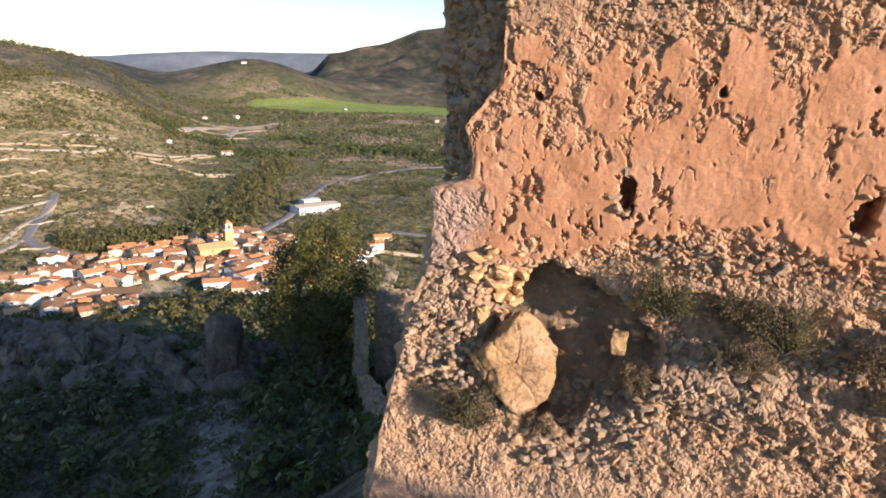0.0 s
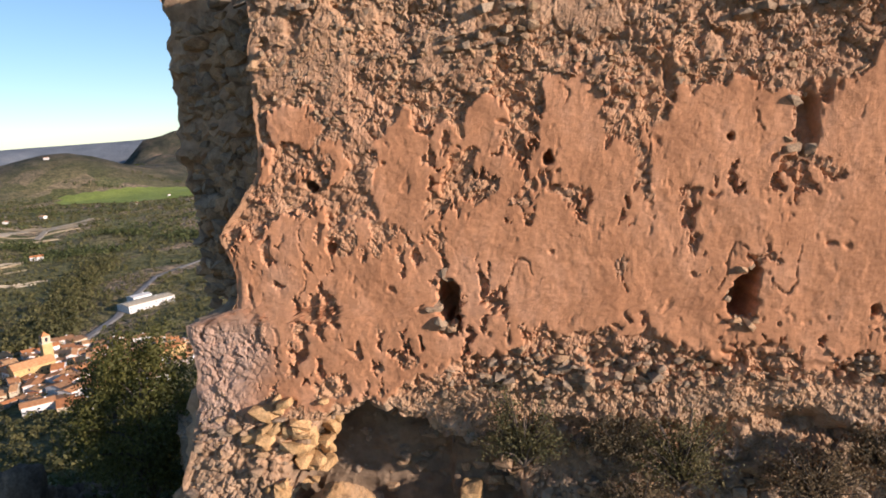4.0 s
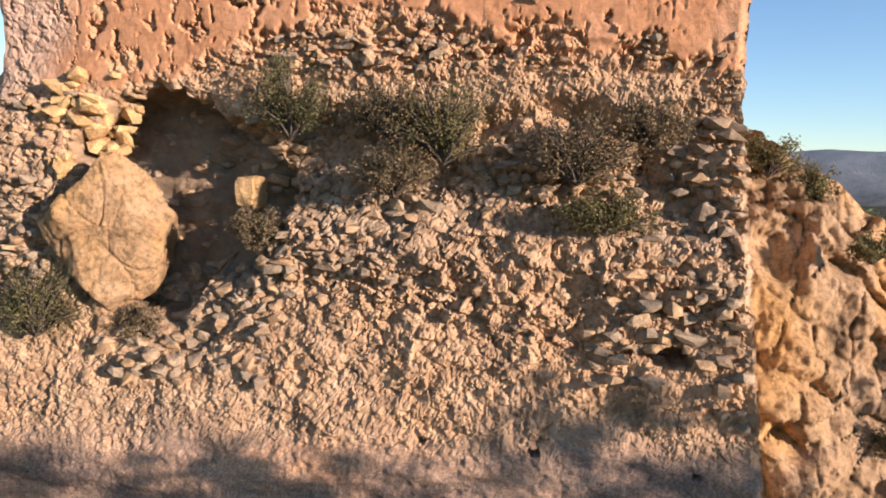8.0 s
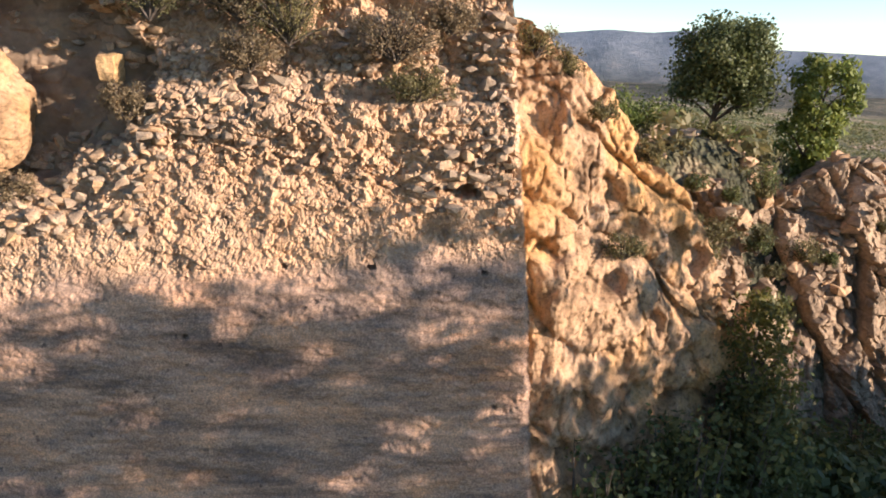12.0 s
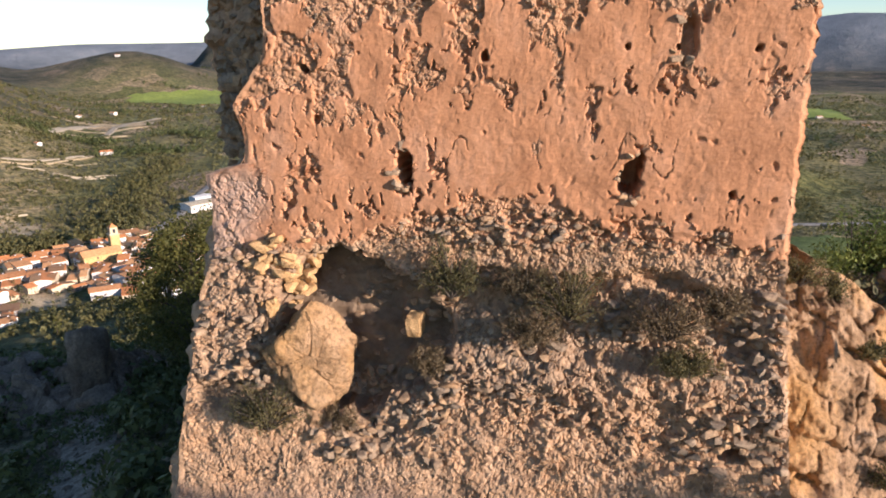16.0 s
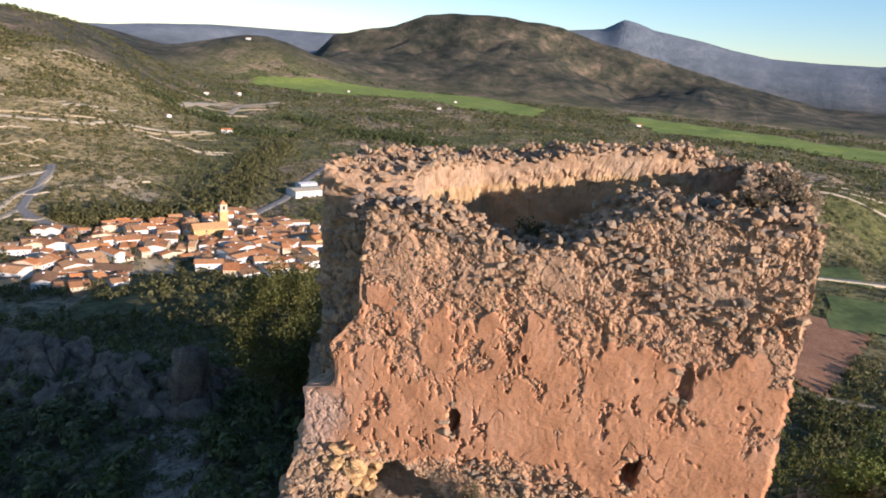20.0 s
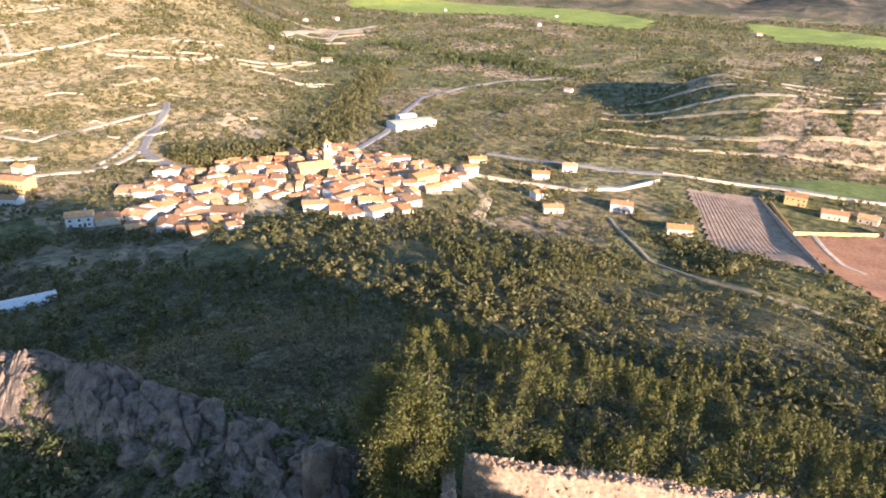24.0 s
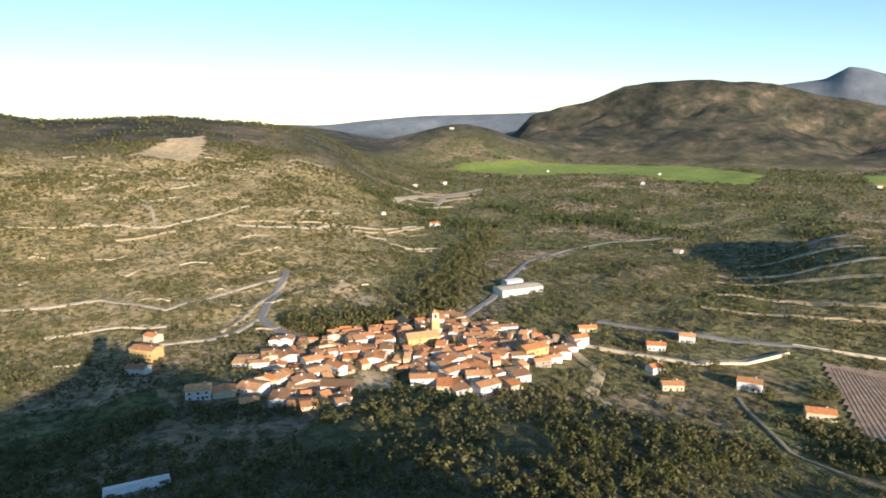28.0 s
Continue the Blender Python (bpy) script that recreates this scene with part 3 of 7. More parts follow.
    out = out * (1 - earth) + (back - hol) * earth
    # ledge where the shrubs root, and the coursed bank that carries it
    ledge = step(8.75, 8.50, z + 0.12 * fbm(x * 2, z * 0, 3, 34)) * step(7.35, 7.8, z + 0.10 * fbm(x * 2.5, z * 0, 3, 33)) * step(3.9, 4.5, x) * step(9.0, 8.2, x)
    out = out - 0.26 * ledge * (0.75 + 0.5 * fbm(x * 1.3, z * 1.3, 3, 32))
    out = out + 0.14 * step(7.55, 7.35, z) * step(6.7, 7.2, z) * step(3.9, 4.6, x)
    return out, pl, grey, smooth_low


CORNERS_IN = ((2.15, 0.72), (7.75, 1.35), (7.95, 7.2), (1.95, 5.6))


def side_top(s, k):
    """Height of the broken rim along the side k."""
    if k == 1:
        return np.interp(s, [0, 0.3, 0.7, 1], [14.45, 14.5, 14.4, 14.35])
    if k == 2:
        return np.interp(s, [0, 0.12, 0.3, 0.6, 0.85, 1], [14.35, 14.25, 14.62, 14.35, 13.95, 13.85])
    return np.interp(s, [0, 0.3, 0.75, 0.9, 1], [13.85, 14.05, 14.25, 14.2, 13.5])


def outer_corner(k, z):
    z = np.asarray(z, float)
    if k == 0:
        return np.interp(z, *XL), -(-np.interp(z, *FRONT_Y))
    if k == 1:
        return np.interp(z, *XR), np.interp(z, *FRONT_Y)
    if k == 2:
        return np.interp(z, *XR) + 0.05, 8.4 + 0 * z
    return 0.55 - 0.12 * (11 - np.minimum(z, 11)), 6.95 + 0 * z


def tower_wall(name, k, cols, rows, parent, label):
    s = np.linspace(0, 1, cols)[None, :]
    t = np.linspace(0, 1, rows)[:, None] if k else np.concatenate([np.linspace(0, 0.295, 24)[:-1], np.linspace(0.295, 1, rows - 23)])[:, None]
    if k == 0:
        top = np.interp(1.5 + s * 7.4, *TOP_FRONT)
    else:
        top = side_top(s, k)
    rag = 0.10 * fbm(s * 40 + k * 9, s * 0, 4, 81) * step(0, 0.02, s) * step(1, 0.98, s)
    top = top + rag
    z = TOWER_Z0 + t * (top - TOWER_Z0)
    ax, ay = outer_corner(k, z)
    bx, by = outer_corner((k + 1) % 4, z)
    x, y = ax + (bx - ax) * s, ay + (by - ay) * s
    win = step(0, 0.015, s) * step(1, 0.985, s)
    pl = gr = lo = np.zeros_like(z)
    jag = 0.09 * fbm(z * 2.2, z * 0 + 3, 4, 82)
    if k == 0:
        out, pl, gr, lo = front_relief(x, z)
        y = y - out * step(0, 0.012, s) * step(1, 0.99, s)
        x = x + jag * step(0.06, 0, s) + (0.10 * jag + 0.035 * fbm(z * 9, z * 0 + 7, 4, 31) + 0.022 * fbm(z * 31, z * 0 + 3, 3, 30)) * step(0.98, 1, s)
    else:
        nx, ny = ((1, 0), (0, 1), (-1, 0))[k - 1]
        tilt, tag, seam = shards(s * 7.5 * 4.2 + 0.3 * fbm(s * 30, z * 4, 3, 88), z * 5.0, 90 + k)
        out = 0.12 * tilt + 0.14 * (tag - 0.5) + 0.06 * seam + 0.22 * fbm(s * 12, z * 1.6, 4, 95 + k)
        if k == 3:
            # above the shoulder the front corner has fallen away and the core stands back
            hi = step(9.9, 10.15, z)
            cx = np.interp(s, [0, 0.9, 1], [0.55, 0.47, 0.47]) + 0 * z + step(0.9, 0.985, s) * (bx - 0.52) + step(0.985, 1.0, s) * 0.05
            cy = np.interp(s, [0, 0.9, 0.985, 1], [6.95, 0.78, 0.5, 0.0]) + 0 * z
            x, y = x * (1 - hi) + cx * hi, y * (1 - hi) + cy * hi
            out = out * 1.2
            y = y - 0.8 * out * hi * step(0.88, 0.91, s) * step(1, 0.985, s)
            x = x + jag * step(0.97, 1.0, s)
            out = out * (1 - step(0.88, 0.92, s) * hi)
        if k == 1:
            out = 0.45 * out - 0.12
            x = x + (0.10 * jag + 0.035 * fbm(z * 9, z * 0 + 7, 4, 31) + 0.022 * fbm(z * 31, z * 0 + 3, 3, 30)) * step(0.1, 0, s)
        x, y = x + nx * out * win, y + ny * out * win
    outer = np.stack([x, y, z + 0 * x], -1)
    # the broken top, then the inner face down to the fill
    (ix0, iy0), (ix1, iy1) = CORNERS_IN[k], CORNERS_IN[(k + 1) % 4]
    tx, ty, tz = outer[-1, :, 0], outer[-1, :, 1], outer[-1, :, 2]
    inx, iny = ix0 + (ix1 - ix0) * s[0], iy0 + (iy1 - iy0) * s[0]
    lay = []
    for q in np.linspace(0.08, 1, 14):
        zz = tz - 0.10 * math.sin(q * 3) + 0.16 * fbm(s[0] * 30 + k * 5, s[0] * 0 + q * 5, 4, 84) * np.sin(np.pi * np.minimum(1, q * 1.4)) * 1.0
        lay.append(np.stack([tx + (inx - tx) * q, ty + (iny - ty) * q, zz], -1))
    top_edge = lay[-1][:, 2]
    for q in np.linspace(0, 1, 60)[1:]:
        zz = top_edge + (9.2 - top_edge) * q
        ti, ta, se = shards(s[0] * 30 + k * 7, zz * 4.5, 87)
        calm = 1 - 0.75 * step(0.10, 0.22, q)
        off = 0.08 * fbm(s[0] * 12 + k * 3, zz * 1.6, 4, 85) + calm * (0.10 * ti + 0.10 * (ta - 0.5) + 0.03 * se)
        nx, ny = ((0, 1), (-1, 0), (0, -1), (1, 0))[k]
        w = step(0, 0.03, s[0]) * step(1, 0.97, s[0]) * min(1, q * 10)
        lay.append(np.stack([inx + nx * off * w, iny + ny * off * w, zz], -1))
    allp = np.concatenate([outer, np.stack(lay)], 0)
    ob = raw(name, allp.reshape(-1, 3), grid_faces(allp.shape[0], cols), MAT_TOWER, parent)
    if k == 0:
        soft = np.zeros(allp.shape[:2])
        soft[:rows] = np.maximum(np.maximum(pl, lo), hollow_depth(x, z) / 0.6)
        calm = np.minimum(np.minimum(soft[:-1, :-1], soft[1:, :-1]), np.minimum(soft[:-1, 1:], soft[1:, 1:]))
        ob.data.polygons.foreach_set("use_smooth", (calm > 0.9).ravel())
    else:
        ob.data.polygons.foreach_set("use_smooth", np.zeros(len(ob.data.polygons), bool))
    pad = np.zeros((len(lay), cols))
    tint = np.maximum(pl, 0.45 * step(8.8, 9.2, z) * step(14.2, 11.9, z)) if k == 0 else pl
    # where the hollow gets its earth colour and the shade painted with it
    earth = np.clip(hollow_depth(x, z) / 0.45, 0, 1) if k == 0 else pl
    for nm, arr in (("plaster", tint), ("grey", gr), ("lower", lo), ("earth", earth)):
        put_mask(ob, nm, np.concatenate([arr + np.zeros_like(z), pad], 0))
    inside = np.concatenate([np.zeros_like(z), np.concatenate([np.zeros((20, cols)), np.ones((len(lay) - 20, cols))])], 0)
    put_mask(ob, "inside", inside)
    return tagged(ob, label)


def tower_material():
    m, nt, b = material("tower_masonry", 0.93)
    rub = ramp(nt, noise_node(nt, 4.5, 8, 0.68), [(0.28, (0.20, 0.135, 0.085)), (0.48, (0.44, 0.30, 0.18)), (0.7, (0.63, 0.45, 0.285))])
    rub = mix(nt, rub, ramp(nt, noise_node(nt, 0.6, 4), [(0.35, (0.85, 0.86, 0.9)), (0.65, (1.12, 1.0, 0.9))]), 1.0, "MULTIPLY")
    pl = ramp(nt, noise_node(nt, 1.4, 8, 0.66, stretch=(1, 1, 0.6)), [(0.28, (0.38, 0.175, 0.082)), (0.5, (0.54, 0.265, 0.13)), (0.72, (0.62, 0.34, 0.195))])
    pl = mix(nt, pl, ramp(nt, noise_node(nt, 24, 5, 0.65), [(0.35, (0.82, 0.8, 0.8)), (0.65, (1.1, 1.1, 1.08))]), 1.0, "MULTIPLY")
    col = mix(nt, rub, pl, attr_mask(nt, "plaster"))
    grey = ramp(nt, noise_node(nt, 6, 6), [(0.3, (0.34, 0.235, 0.175)), (0.7, (0.52, 0.39, 0.31))])
    col = mix(nt, col, grey, attr_mask(nt, "grey"))
    low = ramp(nt, noise_node(nt, 1.1, 9, 0.7, stretch=(0.5, 1, 1.8)), [(0.28, (0.27, 0.195, 0.15)), (0.48, (0.49, 0.335, 0.235)), (0.7, (0.66, 0.44, 0.295))])
    spk = ramp(nt, noise_node(nt, 38, 4, 0.7), [(0.42, (0.68, 0.68, 0.7)), (0.64, (1.35, 1.3, 1.24))])
    low = mix(nt, low, spk, 1.0, "MULTIPLY")
    band = ramp(nt, noise_node(nt, 1.5, 6, 0.7, stretch=(0.3, 1, 1.6)), [(0.40, (0.50, 0.51, 0.54)), (0.50, (0.86, 0.84, 0.82)), (0.60, (1.12, 1.06, 1.0))])
    low = mix(nt, low, band, 1.0, "MULTIPLY")
    low = mix(nt, low, ramp(nt, noise_node(nt, 0.7, 7, 0.7, stretch=(0.6, 1, 1.2)), [(0.40, (0.72, 0.76, 0.82)), (0.52, (1.0, 0.98, 0.96)), (0.62, (1.18, 1.02, 0.86))]), 1.0, "MULTIPLY")
    pock = ramp(nt, noise_node(nt, 9, 3, 0.5), [(0.28, (0.45, 0.45, 0.47)), (0.34, (1, 1, 1))])
    low = mix(nt, low, pock, 1.0, "MULTIPLY")
    col = mix(nt, col, low, attr_mask(nt, "lower"))
    ins = ramp(nt, noise_node(nt, 1.2, 7, 0.66), [(0.3, (0.34, 0.215, 0.10)), (0.55, (0.54, 0.355, 0.18)), (0.75, (0.68, 0.49, 0.28))])
    col = mix(nt, col, ins, attr_mask(nt, "inside"))
    # brown earth, darkened further so the hollow's shade sits in the colour
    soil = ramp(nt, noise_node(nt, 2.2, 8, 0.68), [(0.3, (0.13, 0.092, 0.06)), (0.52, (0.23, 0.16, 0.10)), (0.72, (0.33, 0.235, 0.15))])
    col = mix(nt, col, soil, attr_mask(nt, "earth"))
    nt.links.new(col, b.inputs["Base Color"])
    calm = nt.nodes.new("ShaderNodeMath")
    calm.operation = "MULTIPLY_ADD"
    calm.inputs[1].default_value, calm.inputs[2].default_value = -0.66, 1.0
    nt.links.new(attr_mask(nt, "plaster"), calm.inputs[0])
    deep = nt.nodes.new("ShaderNodeMath")
    deep.operation = "MULTIPLY"
    nt.links.new(noise_node(nt, 15, 8, 0.7), deep.inputs[0])
    nt.links.new(calm.outputs[0], deep.inputs[1])
    bump(nt, b, deep.outputs[0], 0.035)
    bump(nt, b, noise_node(nt, 64, 4, 0.6), 0.0045)
    return m


MAT_TOWER = tower_material()
tower = thing("castle_tower", "ruined square castle tower, rubble masonry with flaking orange plaster", "tower")
FRONT = tower_wall("front_wall", 0, 600, 800, tower, "rubble wall with large patches of orange plaster and two dark slits")
RIGHT = tower_wall("right_wall", 1, 110, 150, tower, "rubble masonry wall with a broken top")
BACK = tower_wall("back_wall", 2, 150, 150, tower, "rubble wall with a sunlit broken rim")
LEFT = tower_wall("left_wall", 3, 240, 220, tower, "dark shaded wall with a crumbled corner")


def tower_fill():
    u = np.linspace(0, 1, 50)
    a, b = np.meshgrid(u, u)
    x, y = 0.6 + a * 8.1, 0.3 + b * 7.4
    z = 9.6 + 0.5 * fbm(x, y, 4, 99)
    ob = raw("rubble_fill", np.stack([x, y, z], -1).reshape(-1, 3), grid_faces(50, 50), MAT_TOWER, tower)
    for nm in ("plaster", "grey", "lower", "inside", "earth"):
        put_mask(ob, nm, np.zeros(2500))
    tagged(ob, "earth and rubble floor inside the tower")


tower_fill()

# ---- stones ----
RNG = np.random.default_rng(11)


def turns(n, rng, tilt=0.5):
    """Random turns: mostly lying flat, tipped by tilt."""
    a, b, c = rng.uniform(0, 6.283, n), rng.normal(0, tilt, n), rng.normal(0, tilt, n)
    ca, sa, cb, sb, cc, sc = np.cos(a), np.sin(a), np.cos(b), np.sin(b), np.cos(c), np.sin(c)
    rz = np.zeros((n, 3, 3)); rz[:, 0, 0] = ca; rz[:, 0, 1] = -sa; rz[:, 1, 0] = sa; rz[:, 1, 1] = ca; rz[:, 2, 2] = 1
    rx = np.zeros((n, 3, 3)); rx[:, 0, 0] = 1; rx[:, 1, 1] = cb; rx[:, 1, 2] = -sb; rx[:, 2, 1] = sb; rx[:, 2, 2] = cb
    ry = np.zeros((n, 3, 3)); ry[:, 1, 1] = 1; ry[:, 0, 0] = cc; ry[:, 0, 2] = sc; ry[:, 2, 0] = -sc; ry[:, 2, 2] = cc
    return rx @ ry @ rz


BOX_V = np.array([(-1, -1, -1), (1, -1, -1), (1, 1, -1), (-1, 1, -1), (-1, -1, 1), (1, -1, 1), (1, 1, 1), (-1, 1, 1)], float)


def stone_shape(rng):
    """An angular split stone: a box with every corner knocked about and its edges chipped."""
    v = BOX_V * rng.uniform(0.28, 0.95, (8, 3))
    mid = np.array([[v[list(q)].mean(0) * rng.uniform(1.05, 1.6) for q in ((0, 1, 2, 3), (4, 5, 6, 7), (0, 1, 5, 4), (1, 2, 6, 5), (2, 3, 7, 6), (3, 0, 4, 7))]])[0]
    return np.concatenate([v, mid])


STONE_F = np.array([(q[i], q[(i + 1) % 4], 8 + k) for k, q in enumerate(((3, 2, 1, 0), (4, 5, 6, 7), (0, 1, 5, 4), (1, 2, 6, 5), (2, 3, 7, 6), (3, 0, 4, 7))) for i in range(4)])


def stones_joined(name, centres, sizes, mat, parent, rng, tilt=0.45, flat=(0.5, 0.95), label=""):
    n = len(centres)
    shapes = np.stack([stone_shape(rng) for _ in range(40)])[rng.integers(0, 40, n)]
    s = sizes[:, None] * np.stack([rng.uniform(0.8, 1.35, n), rng.uniform(0.7, 1.1, n), rng.uniform(*flat, n)], 1)
    v = np.einsum("nij,nkj->nki", turns(n, rng, tilt), shapes * s[:, None, :]) + centres[:, None, :]
    f = STONE_F[None] + (np.arange(n) * 14)[:, None, None]
    ob = raw(name, v.reshape(-1, 3), f.reshape(-1, 3), mat, parent, smooth=False)
    if label:
        tagged(ob, label, kind="stuff")
    return ob


def single_stones(name, centres, sizes, mat, parent, rng, tilt=0.4):
    """Stones one by one, sharing a few shapes."""
    shapes = []
    for k in range(14):
        me = bpy.data.meshes.new(name)
        me.from_pydata([tuple(p) for p in stone_shape(rng)], [], [tuple(int(i) for i in f) for f in STONE_F])
        me.materials.append(mat)
        shapes.append(me)
    t = turns(len(centres), rng, tilt)
    for i, (c, s) in enumerate(zip(centres, sizes)):
        ob = new(name, shapes[int(rng.integers(0, 14))])
        ob.parent = parent
        m = Matrix(t[i].tolist()).to_4x4()
        ob.matrix_world = Matrix.Translation(c) @ m @ Matrix.Diagonal((s * rng.uniform(0.9, 1.5), s * rng.uniform(0.75, 1.1), s * rng.uniform(0.42, 0.75), 1))


def face_points(n, x0, x1, z0, z1, rng, bury=0.35, size=(0.05, 0.12)):
    """Places on the front face with stone sizes; the deeper ones sit back in the wall."""
    x, z = rng.uniform(x0, x1, n), rng.uniform(z0, z1, n)
    lo, hi = np.interp(z, *XL), np.interp(z, *XR)
    top = np.interp(x, *TOP_FRONT)
    ok = (x > lo + 0.04) & (x < hi - 0.04) & (z < top - 0.02)
    x, z = x[ok], z[ok]
    out, pl, gr, lw = front_relief(x, z)
    y = np.interp(z, *FRONT_Y) - np.minimum(out, 0.06)
    s = rng.uniform(size[0], size[1], len(x)) * rng.uniform(0.7, 1.0, len(x))
    return np.stack([x, y + s * bury, z], 1), s, pl, out, lw


def tower_stones():
    rng = np.random.default_rng(5)
    cs, ss = [], []
    # upper rubble
    for n, box, size in ((4200, (1.5, 8.9, 12.0, 14.6), (0.012, 0.050)), (1500, (0.9, 8.9, 10.0, 12.3), (0.008, 0.024)),
                         (1100, (3.6, 8.9, 8.95, 9.5), (0.015, 0.070)), (3600, (-0.1, 9.2, 6.4, 8.6), (0.012, 0.048)), (2600, (0.4, 9.0, 8.5, 9.1), (0.008, 0.026)), (4200, (-0.5, 9.6, 4.6, 6.6), (0.008, 0.030))):
        c, s, pl, out, lw = face_points(n, *box, rng, 0.3, size)
        s = size[0] + (size[1] - size[0]) * rng.random(len(c)) ** 2.2
        ok = (pl < 0.4) & (out > -0.30) & (lw < 0.7) & (fbm(c[:, 0] * 1.3, c[:, 2] * 1.6, 3, 66) > -0.22)
        cs.append(c[ok]), ss.append(s[ok])
    stones_joined("rubble", np.concatenate(cs), np.concatenate(ss), MAT_STONE, FRONT, rng, 0.4, (0.4, 0.8), label="small angular rubble stones bedded in mortar")
    # flat stones laid in rough courses: the nearest singly, the rest joined
    cs, ss = [], []
    for x0, x1, z0, z1, pitch, big in ((4.2, 9.0, 6.9, 8.6, 0.145, 0.115), (0.2, 1.75, 6.2, 8.75, 0.14, 0.115), (5.4, 8.85, 12.9, 14.5, 0.15, 0.115), (1.7, 5.4, 12.75, 13.5, 0.15, 0.11), (4.0, 8.8, 9.05, 9.40, 0.13, 0.095), (2.6, 4.6, 5.7, 6.9, 0.14, 0.12), (7.4, 9.1, 5.9, 6.9, 0.15, 0.125)):
        z = z0
        while z < z1:
            x = x0 + rng.uniform(0, 0.2)
            while x < x1:
                half = rng.uniform(0.28, 0.9) * big * (1.25 if rng.random() < 0.08 else 1.0)
                if fbm(np.array([x * 1.1]), np.array([z * 1.4]), 3, 83)[0] > (0.10 if z > 12 else -0.06):
                    cs.append((x, z + rng.normal(0, 0.025) + 0.05 * math.sin(x * 1.7))), ss.append(half)
                x += half * rng.uniform(1.5, 2.6)
            z += pitch * rng.uniform(0.8, 1.2)
    cs, ss = np.array(cs), np.array(ss)
    x, z = cs[:, 0], cs[:, 1]
    out, pl, gr, lw = front_relief(x, z)
    ok = (pl < 0.4) & (out > -0.42) & (lw < 0.6) & (x > np.interp(z, *XL) + 0.05) & (x < np.interp(z, *XR) - 0.05) & (z < np.interp(x, *TOP_FRONT))
    c = np.stack([x, np.interp(z, *FRONT_Y) - np.clip(out, -0.28, 0.05) - 0.025 + ss * 0.05, z], 1)[ok]
    ss = ss[ok]
    order = rng.permutation(len(c))
    near = (c[:, 2] < 8.9) & (c[:, 0] > 3.6)
    one = np.array([i for i in order if near[i] or c[i, 0] < 1.95])[:300]
    rest = np.setdiff1d(np.arange(len(c)), one)
    single_stones("stone", c[one], ss[one] * 1.1, MAT_COURSE_ONE, FRONT, rng, 0.16)
    stones_joined("coursed_rubble", c[rest], ss[rest] * 1.1, MAT_COURSE, FRONT, rng, 0.18, (0.42, 0.75), label="flat stones laid in rough uneven courses")
    # broken layers at the back of the hollow
    n = 90
    x, z = rng.uniform(2.1, 4.3, n), rng.uniform(6.3, 8.7, n)
    out = front_relief(x, z)[0]
    ok = out < -0.4
    c = np.stack([x, np.interp(z, *FRONT_Y) - out + 0.02, z], 1)[ok]
    single_stones("hollow_stone", c, 0.03 + 0.11 * rng.random(len(c)) ** 2, MAT_COURSE_ONE, FRONT, rng, 0.15)
    n = 110
    x, z = rng.uniform(2.3, 4.4, n), rng.uniform(5.6, 6.8, n)
    c = np.stack([x, np.interp(z, *FRONT_Y) - front_relief(x, z)[0] + 0.01, z], 1)
    single_stones("fallen_stone", c, rng.uniform(0.04, 0.13, n), MAT_COURSE_ONE, FRONT, rng, 0.35)
    x, z = rng.uniform(1.4, 4.5, 1500), rng.uniform(5.6, 8.9, 1500)
    hol = hollow_depth(x, z)
    ok = (hol > 0.03) & (hol < 0.40) & ~((np.abs(x - 2.17) < 0.55) & (np.abs(z - 7.1) < 0.8))
    x, z = x[ok][:150], z[ok][:150]
    c = np.stack([x, np.interp(z, *FRONT_Y) - front_relief(x, z)[0] + 0.02, z], 1)
    single_stones("edge_stone", c, 0.035 + 0.09 * rng.random(len(c)) ** 1.6, MAT_COURSE_ONE, FRONT, rng, 0.3)
    # broken stones in the edges of the two slits
    for sx, sz, rx, rz, n in ((3.73, 10.04, 0.15, 0.30, 22), (6.88, 10.02, 0.18, 0.32, 24), (7.42, 11.74, 0.16, 0.3, 12)):
        a = rng.uniform(1.2, 5.4, n)
        c = np.stack([sx + rx * np.cos(a), rng.uniform(-0.02, 0.14, n), sz + rz * np.sin(a)], 1)
        single_stones("slit_stone", c, rng.uniform(0.03, 0.10, n), MAT_STONE_ONE, FRONT, rng, 0.5)
    # stones that break the line of the right-hand corner
    z = np.arange(4.6, 14.3, 0.105) + rng.normal(0, 0.03, len(np.arange(4.6, 14.3, 0.105)))
    c = np.stack([np.interp(z, *XR) - rng.uniform(0.05, 0.11, len(z)), np.interp(z, *FRONT_Y) + rng.uniform(0.02, 0.16, len(z)), z], 1)
    single_stones("corner_stone", c, rng.uniform(0.04, 0.075, len(z)), MAT_COURSE_ONE, FRONT, rng, 0.25)
    # stones left standing on the broken rim
    cs, ss = [], []
    for k, wall in enumerate((FRONT, RIGHT, BACK, LEFT)):
        cols = (600, 110, 150, 240)[k]
        me = wall.data
        co = np.empty(len(me.vertices) * 3, np.float32)
        me.vertices.foreach_get("co", co)
        co = co.reshape(-1, cols, 3)
        rim = co[-74:-58]
        n = (620, 600, 800, 600)[k]
        pick = rim[rng.integers(0, len(rim), n), rng.integers(2, cols - 2, n)]
        s = rng.uniform(0.035, 0.10, n)
        heap = pick + np.stack([rng.normal(0, 0.04, n), rng.normal(0, 0.04, n), rng.uniform(-0.02, 0.12, n)], 1)
        cs.append(heap), ss.append(s)
    stones_joined("rim_rubble", np.concatenate(cs), np.concatenate(ss), MAT_STONE, tower, rng, 0.35, label="loose grey and tan stones along the broken rim")
    # weathered grey blocks still lying in courses on the front rim
    cs, ss = [], []
